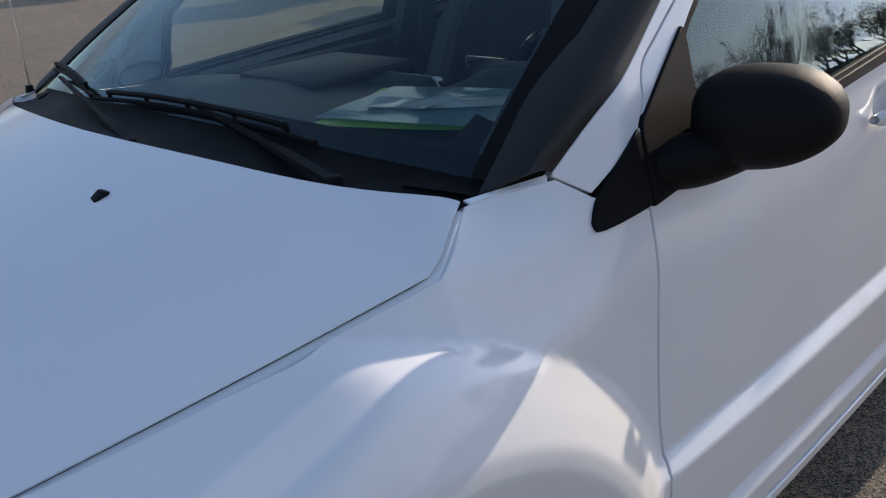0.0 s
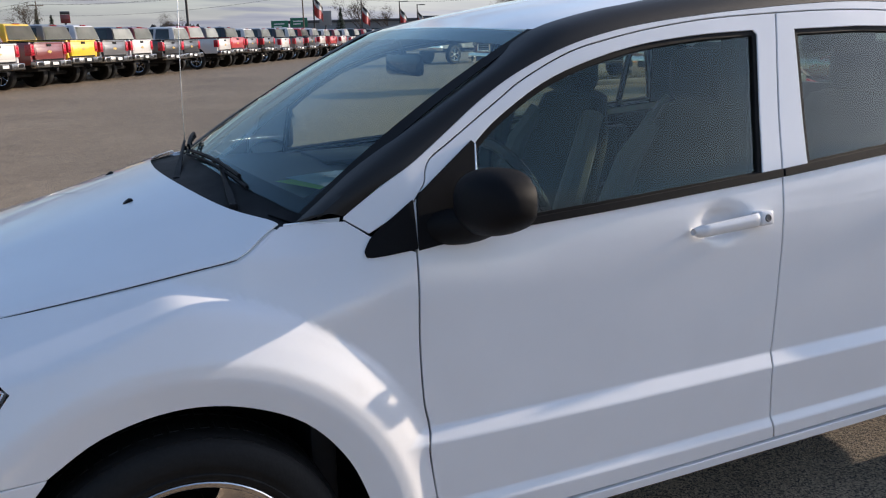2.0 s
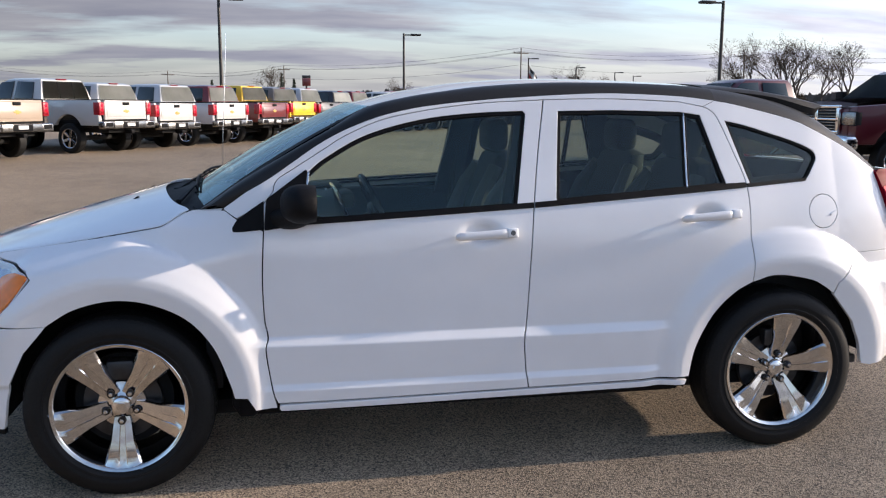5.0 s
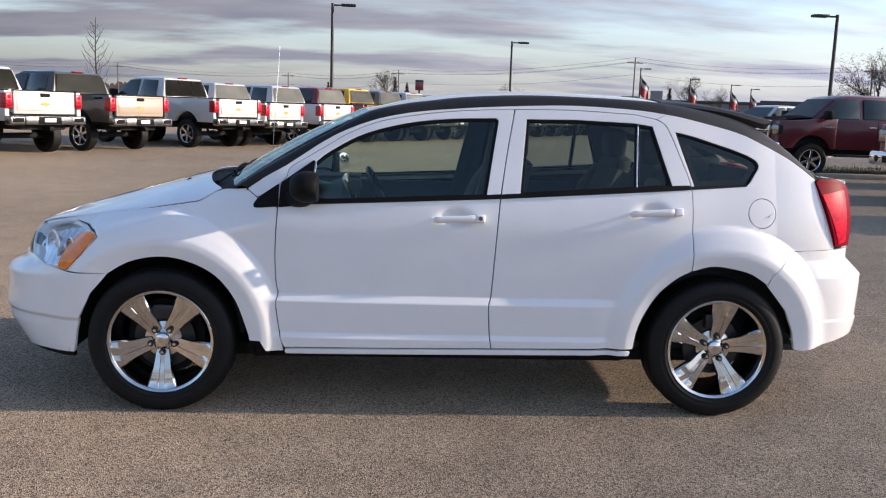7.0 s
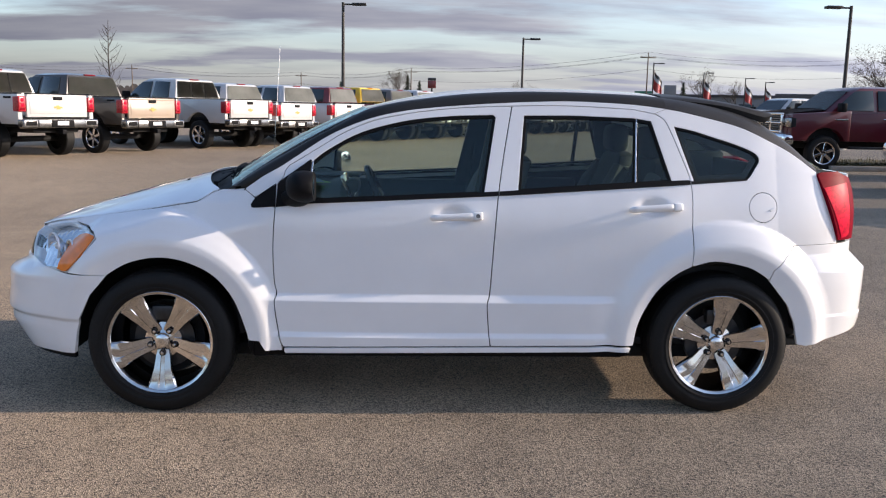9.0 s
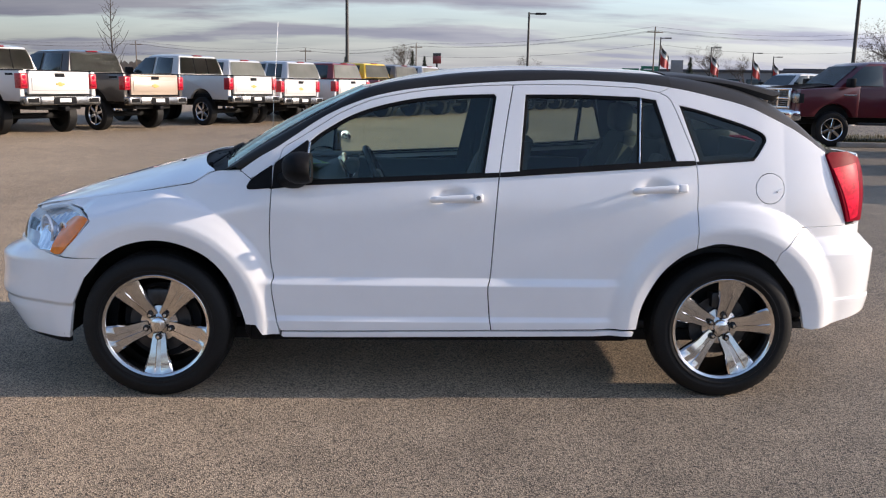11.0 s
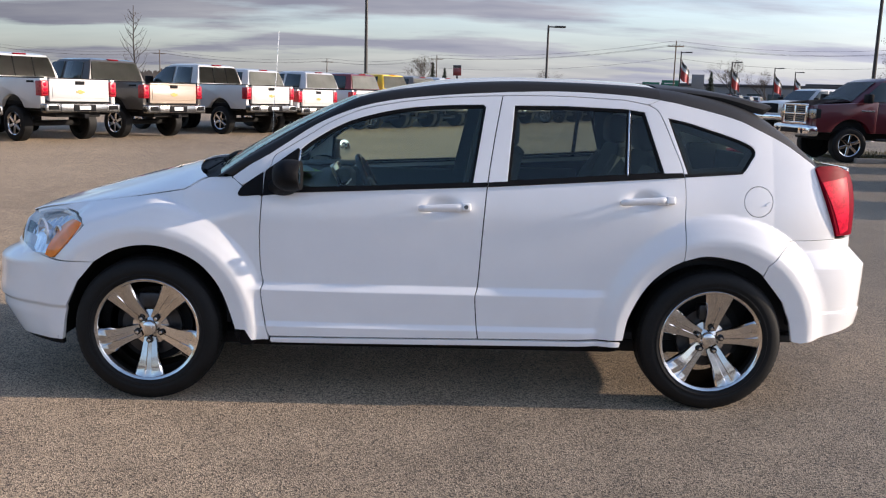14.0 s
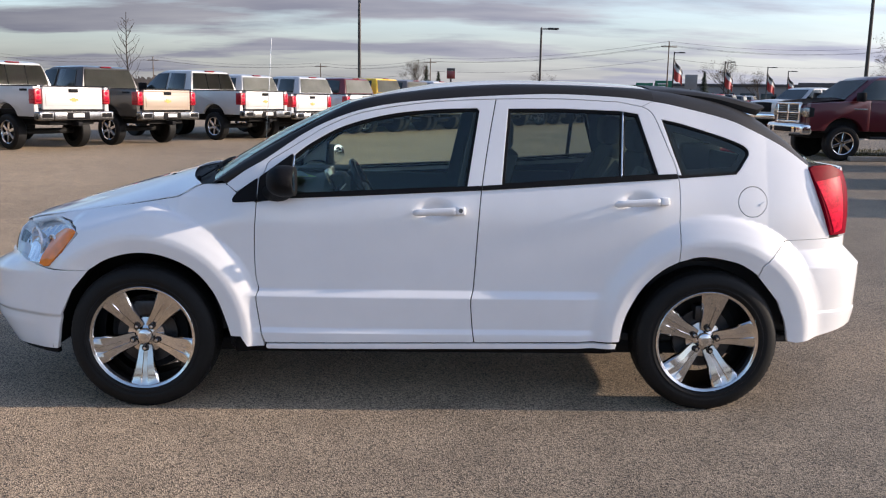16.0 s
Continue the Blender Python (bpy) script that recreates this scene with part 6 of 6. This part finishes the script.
for x, y, h in ((26.6, 85.0, 6.3), (34.6, 93.0, 5.8), (42.5, 101.0, 5.6), (47.5, 107.0, 5.4)):
    light_pole(x, y, h, -12, True)


def utility_pole(x, y, h):
    p = empty("utility_pole", pose(x, y, 0, 0, 0, 8), "weathered wooden utility pole with cross-arm", "utility pole", "utility poles")
    part("shaft", tube([(0, 0, -0.05), (0, 0, h)], 0.12, 8, 0.65), WOOD, p)
    part("crossarm", box((-1.1, -0.06, h - 0.75), (1.1, 0.06, h - 0.62), 0.01), WOOD, p)
    for dx in (-1.0, -0.5, 0.5, 1.0):
        part("insulator", lathe([(0.0, 0.16), (0.05, 0.14), (0.06, 0.0)], 8, pose(dx, 0, h - 0.62, -90)), CONCRETE, p)
    return p


UTIL = [(-78.0, 157.0, 8.2), (-50.8, 167.4, 8.2), (-19.0, 170.0, 7.6), (2.4, 155.0, 8.2), (34.0, 114.0, 9.2), (64.0, 108.0, 8.8), (95.0, 104.0, 8.8)]
for u in UTIL:
    utility_pole(*u)
WIRE = material("black_cable", (0.02, 0.02, 0.02), 0.7)
for k, dz in ((-1.0, -0.5), (0.0, 0.05), (1.0, -0.5), (0.2, -2.2)):
    for (x0, y0, h0), (x1, y1, h1) in zip(UTIL, UTIL[1:]):
        bm = add_tube(bmesh.new(), [(x0 + (x1 - x0) * t + k * 0.3, y0 + (y1 - y0) * t + k, h0 + (h1 - h0) * t + dz - 0.9 * 4 * t * (1 - t)) for t in [i / 8 for i in range(9)]], 0.018, 4, 1.0, False)
        tagged(part("overhead_cable", bm, WIRE), "thin dark overhead cable slung between poles", "cable", "overhead cables")

# ---- grass verge with kerb ----
GRASS = material("dry_grass", (0.17, 0.135, 0.065), 0.95, grain=0.5, grain_scale=25, bump=0.8, stain=0.3, stain_scale=1.2)
KERB = material("kerb_concrete", (0.30, 0.28, 0.25), 0.9, grain=0.2, grain_scale=40, stain=0.2, bump=0.2)
verge = empty("grass_verge", pose(0, 0, 0), "dry winter grass verge behind a low concrete kerb", "verge", kind="structure")
part("turf", box((12.3, 17.3, 0.0), (70.0, 21.2, 0.10), 0.03), GRASS, verge)
for i in range(16):
    part("kerb_stone", box((12.1 + i * 3.0, 17.08, 0.0), (15.08 + i * 3.0, 17.28, 0.13), 0.02), KERB, verge)
bm = bmesh.new()
rg = random.Random(9)
for i in range(2600):
    x, y = 12.4 + 18 * rg.random() ** 1.3, 17.35 + 3.6 * rg.random()
    h, a, l = rg.uniform(0.05, 0.16), rg.uniform(0, 6.28), rg.uniform(-0.06, 0.06)
    w = 0.012
    vs = [bm.verts.new(q) for q in ((x - w * math.cos(a), y - w * math.sin(a), 0.09), (x + w * math.cos(a), y + w * math.sin(a), 0.09), (x + l, y + l * 0.6, 0.09 + h))]
    bm.faces.new(vs)
tagged(part("grass_blades", bm, GRASS), "dry straw-coloured grass blades on the verge", "grass", kind="stuff")

# ---- trees ----
BARK = material("grey_bark", (0.055, 0.045, 0.037), 0.95, grain=0.3, grain_scale=12, stain=0.2)
LEAF = material("dead_brown_leaf", (0.07, 0.047, 0.026), 0.9, grain=0.3, grain_scale=3, stain=0.3, stain_scale=0.6)
PINE = material("dark_pine", (0.025, 0.04, 0.022), 0.9, grain=0.3, grain_scale=4, stain=0.3)


def branch_mesh(seed, height, depth=6, spread=0.55, first=0.3, thin=0.024):
    r = random.Random(seed)
    bm, tips = bmesh.new(), []

    def grow(p, d, length, rad, level):
        n = 3 if level < 3 else 2
        pts = [p]
        for i in range(n):
            d = (d + Vector((r.uniform(-1, 1), r.uniform(-1, 1), r.uniform(-0.3, 0.6))) * 0.13).normalized()
            pts.append(pts[-1] + d * length / n)
        add_tube(bm, pts, rad, 6 if level < 2 else 4 if level < 4 else 3, 0.62, False)
        if level >= depth:
            tips.append(pts[-1])
            return
        for k in range(3 if level in (0, 1, 2) or r.random() < 0.35 else 2):
            side = Vector((r.uniform(-1, 1), r.uniform(-1, 1), r.uniform(-0.15, 0.5)))
            nd = (d * (1 - spread * 0.5) + side * spread).normalized()
            at = pts[-1] if k < 2 else pts[-2]
            grow(at, nd, length * r.uniform(0.62, 0.84), rad * 0.58, level + 1)
    grow(Vector((0, 0, -0.05)), Vector((0, 0, 1)), height * first, height * thin, 0)
    return bm, tips


def leaf_mesh(tips, seed, per, size, reach):
    r = random.Random(seed)
    bm = bmesh.new()
    for t in tips:
        for _ in range(per):
            c = t + Vector((r.gauss(0, reach), r.gauss(0, reach), r.gauss(0, reach)))
            a, b = Vector((r.uniform(-1, 1), r.uniform(-1, 1), r.uniform(-1, 1))).normalized() * size, Vector((r.uniform(-1, 1), r.uniform(-1, 1), r.uniform(-1, 1))).normalized() * size * 0.7
            bm.faces.new([bm.verts.new(c + a), bm.verts.new(c + b), bm.verts.new(c - a)])
    return bm


def bare_tree(name, seed, height, depth, leaves, label, **kw):
    t = empty(name, pose(0, 0, 0), label, "tree", "bare winter trees")
    bm, tips = branch_mesh(seed, height, depth, **kw)
    part("trunk", bm, BARK, t)
    if leaves:
        part("crown", leaf_mesh(tips, seed, leaves, height * 0.012, height * 0.02), LEAF, t)
    return t


T1 = bare_tree("bare_tree", 3, 10.5, 7, 2, "bare winter tree with fine twigs and a few dead leaves")
T2 = bare_tree("bare_tree", 8, 11.0, 7, 1, "tall bare winter tree with spreading limbs")
T3 = empty("young_tree", pose(0, 0, 0), "slim young bare tree in the lot", "tree")
rt3 = random.Random(31)
bm = add_tube(bmesh.new(), [(0, 0, -0.05), (0.03, 0.02, 1.6), (-0.02, 0.0, 3.3), (0.02, 0.03, 5.0)], 0.055, 7, 0.25)
for i in range(26):
    z = 1.7 + 3.0 * i / 26
    a, l = i * 2.4 + rt3.uniform(-0.4, 0.4), (1.25 - 0.9 * i / 26) * rt3.uniform(0.6, 1.0)
    p = Vector((0, 0, z))
    q = p + Vector((math.cos(a) * l * 0.55, math.sin(a) * l * 0.55, l * 0.45))
    e = q + Vector((math.cos(a) * l * 0.25, math.sin(a) * l * 0.25, l * 0.5))
    add_tube(bm, [p, q, e], 0.015, 4, 0.4, False)
    add_tube(bm, [q, q + Vector((rt3.uniform(-0.3, 0.3), rt3.uniform(-0.3, 0.3), l * 0.4))], 0.008, 3, 0.5, False)
part("trunk", bm, BARK, T3)
T4 = bare_tree("bare_bush", 12, 6.0, 6, 4, "brown leafless thicket of shrubs", first=0.16, spread=0.75)
T1.matrix_basis = pose(69.7, 106.7, 0, 0, 0, 30)
T2.matrix_basis = pose(77.2, 103.7, 0)
T3.matrix_basis = pose(-12.2, 36.0, 0)
T4.matrix_basis = pose(-18.5, 88.0, 0)
rt = random.Random(21)
for x, y, s, src in ((60.5, 112, 1.0, T1), (62.2, 108, 0.9, T1), (66.0, 111, 1.05, T2), (67.8, 108, 0.85, T1), (58.5, 113, 0.7, T1), (64.8, 107, 0.8, T4), (61.0, 110, 1.2, T4), (67.0, 112, 1.3, T4), (69.5, 110, 0.9, T4), (57.0, 114, 1.0, T4),
                     (81.0, 99.0, 0.85, T2), (85.0, 97.0, 0.62, T1), (92.0, 92.0, 0.8, T1), (98.0, 90.0, 0.9, T2), (104.0, 86.0, 0.8, T1), (112.0, 80.0, 0.9, T2), (72.0, 128, 0.7, T4),
                     (-25.0, 92.0, 0.75, T4), (-20.5, 90.0, 0.8, T4), (-34.0, 96.0, 0.6, T4), (0.5, 95.0, 0.55, T2), (18.0, 130.0, 0.5, T1), (50.0, 135.0, 0.75, T1), (47.5, 134.0, 0.8, T4), (52.0, 136.0, 0.8, T4), (56.0, 138.0, 0.6, T1), (75.0, 132.0, 0.55, T1), (79.0, 130.0, 0.6, T2)):
    far_right = 55 < x < 90 and y < 115
    copy_thing(src, pose(x + 5.7 * far_right, y - 3.3 * far_right, 0, 0, 0, rt.uniform(0, 360)) @ Matrix.Scale(s, 4))
# woods behind the camera, seen in the side glass
for i in range(46):
    az, far_off = (-12 - 2.4 * i if i < 30 else -10 - 0.9 * (i - 30)) + rt.uniform(-1, 1), rt.uniform(84, 108)
    big = rt.uniform(0.8, 1.1) * (1.0 if i < 8 or 20 < i < 30 else 0.75 if i < 30 else 0.9)
    copy_thing((T1, T2, T4, T1)[i % 4], pose(far_off * math.cos(radians(az)), far_off * math.sin(radians(az)), 0, 0, 0, rt.uniform(0, 360)) @ Matrix.Scale(big, 4))

# nearer trees beyond the lot's south side
for az, dist, big, src in ((-29.5, 64, 1.0, T1), (-31.2, 66, 1.05, T2), (-34.5, 64, 0.95, T1), (-37, 66, 1.1, T2), (-39, 64, 1.05, T1), (-41, 66, 1.0, T2), (-26.5, 70, 0.85, T4), (-24, 72, 0.9, T1), (-28, 70, 1.2, T4), (-22, 72, 0.9, T4), (-35.5, 70, 1.2, T4), (-38, 70, 1.3, T4)):
    copy_thing(src, pose(dist * math.cos(radians(az)), dist * math.sin(radians(az)), 0, 0, 0, 53 * az) @ Matrix.Scale(big, 4))


def evergreen(x, y, h, seed):
    r = random.Random(seed)
    t = empty("evergreen_tree", pose(x, y, 0), "small dark evergreen with a ragged outline", "tree", "evergreens")
    part("trunk", tube([(0, 0, -0.05), (0, 0, h * 0.9)], 0.12, 6, 0.3), BARK, t)
    bm = bmesh.new()
    for i in range(900):
        z = r.random() ** 1.2
        rad = (1 - z) * h * 0.24 * r.uniform(0.3, 1.1)
        a = r.uniform(0, 6.283)
        c = Vector((rad * math.cos(a), rad * math.sin(a), h * (0.08 + 0.92 * z)))
        d = Vector((math.cos(a), math.sin(a), -0.35)) * h * 0.045
        w = Vector((-math.sin(a), math.cos(a), 0.1)) * h * 0.018
        bm.faces.new([bm.verts.new(c - d), bm.verts.new(c + w), bm.verts.new(c + d), bm.verts.new(c - w)])
    part("crown", bm, PINE, t)


for x, y, h, s in ((1.6, 112.0, 5.4, 1), (3.2, 114.0, 4.8, 2), (36.5, 106.0, 5.0, 3), (-7.0, 110.0, 4.4, 4)):
    evergreen(x, y, h, s)


# ---- distant woods, buildings and signs ----
HAZE = material("far_woods", (0.085, 0.075, 0.070), 1.0, grain=0.35, grain_scale=0.4, stain=0.3, stain_scale=0.03)
bm = bmesh.new()
r = random.Random(77)
for ring, (dist, h, n) in enumerate(((300, 5.2, 2600), (520, 9.5, 2600))):
    for i in range(n):
        a = 2 * math.pi * (i + r.random()) / n
        d = dist * r.uniform(0.96, 1.04)
        hh = h * (0.55 + 0.3 * math.sin(a * 9 + ring) ** 2 + 0.3 * r.random() + 0.15 * math.sin(a * 41))
        w = dist * 0.0035 * r.uniform(0.6, 1.6)
        c, s = math.cos(a), math.sin(a)
        px, py = d * c, d * s
        top = [(-w, hh * r.uniform(0.5, 0.8)), (-w * 0.4, hh * r.uniform(0.8, 1.0)), (w * 0.2, hh), (w * 0.7, hh * r.uniform(0.7, 0.95)), (w, hh * r.uniform(0.4, 0.7))]
        vs = [bm.verts.new((px - s * q, py + c * q, z)) for q, z in [(-w, -0.5)] + top + [(w, -0.5)]]
        bm.faces.new(vs)
tagged(part("far_woods", bm, HAZE), "grey-brown belt of distant leafless woods", "woods", kind="stuff")

BLOCK = material("grey_metal_cladding", (0.20, 0.205, 0.21), 0.6, grain=0.06, grain_scale=3, stain=0.1, stain_scale=0.1)
SLATE = material("dark_roof_sheet", (0.06, 0.06, 0.065), 0.7, stain=0.2, stain_scale=0.2)


def hall(x, y, w, d, h, turn, label, n):
    b = empty("commercial_building", pose(x, y, 0, 0, 0, turn), label, "building", "far commercial buildings")
    part("wall", box((-w / 2, -d / 2, -0.1), (w / 2, d / 2, h), 0.03), BLOCK, b)
    part("roof", box((-w / 2 - 0.3, -d / 2 - 0.3, h), (w / 2 + 0.3, d / 2 + 0.3, h + 0.45), 0.05), SLATE, b)
    for i in range(n):
        u = -w / 2 + w * (i + 0.5) / n
        win = part("window", box((u - w / n * 0.36, -d / 2 - 0.06, h * 0.25), (u + w / n * 0.36, -d / 2 + 0.02, h * 0.72), 0.02), CAB_GLASS, b)
        part("sill", box((u - w / n * 0.40, -d / 2 - 0.14, h * 0.25 - 0.12), (u + w / n * 0.40, -d / 2 - 0.01, h * 0.25 - 0.02), 0.01), CONCRETE, win)
    return b


hall(58.0, 150.0, 30.0, 16.0, 3.9, -18, "low grey commercial hall with a dark flat roof", 9)
hall(84.0, 160.0, 22.0, 14.0, 4.6, -25, "pale far showroom with a strip of windows", 7)
hall(-2.0, 190.0, 20.0, 12.0, 3.6, 0, "pale low building beyond the lot", 6)
hall(-13.0, 170.0, 14.0, 10.0, 3.4, 0, "white flat-roofed building with dark roof edge", 4)
SIGN_GREEN = material("road_sign_green", (0.012, 0.13, 0.075), 0.5, stain=0.05)
sg = empty("road_sign", pose(35.8, 127.0, 0, 0, 0, -14), "green highway sign in two panels on posts", "sign")
for dx, dz in ((-1.5, 0.0), (1.3, 0.35)):
    pl = part("panel", box((dx - 1.3, -0.05, 2.7 + dz), (dx + 1.2, 0.05, 4.0 + dz), 0.02), SIGN_GREEN, sg)
    part("lettering", box((dx - 0.9, -0.07, 3.45 + dz), (dx + 0.6, -0.052, 3.60 + dz), 0.0), PLATE, pl)
    part("lettering", box((dx - 0.9, -0.07, 3.05 + dz), (dx + 0.2, -0.052, 3.20 + dz), 0.0), PLATE, pl)
    part("post", tube([(dx, 0.08, -0.05), (dx, 0.08, 2.9)], 0.07, 8), STEEL, sg)
bs = empty("pylon_sign", pose(41.2, 127.0, 0, 0, 0, -14), "grey roadside pylon sign board", "sign")
part("panel", box((-0.9, -0.15, 3.2), (0.9, 0.15, 5.3), 0.03), BLOCK, bs)
part("post", tube([(0, 0, -0.05), (0, 0, 3.3)], 0.14, 8), STEEL, bs)
rs = empty("pylon_sign", pose(5.2, 125.0, 0, 0, 0, 0), "tall red and dark roadside sign board", "sign")
part("panel", box((-0.6, -0.15, 4.1), (0.6, 0.15, 5.2), 0.03), paint_of("dark_red"), rs)
part("panel_top", box((-0.6, -0.15, 5.22), (0.6, 0.15, 5.6), 0.03), paint_of("black"), rs)
part("post", tube([(0, 0, -0.05), (0, 0, 4.2)], 0.14, 8), STEEL, rs)
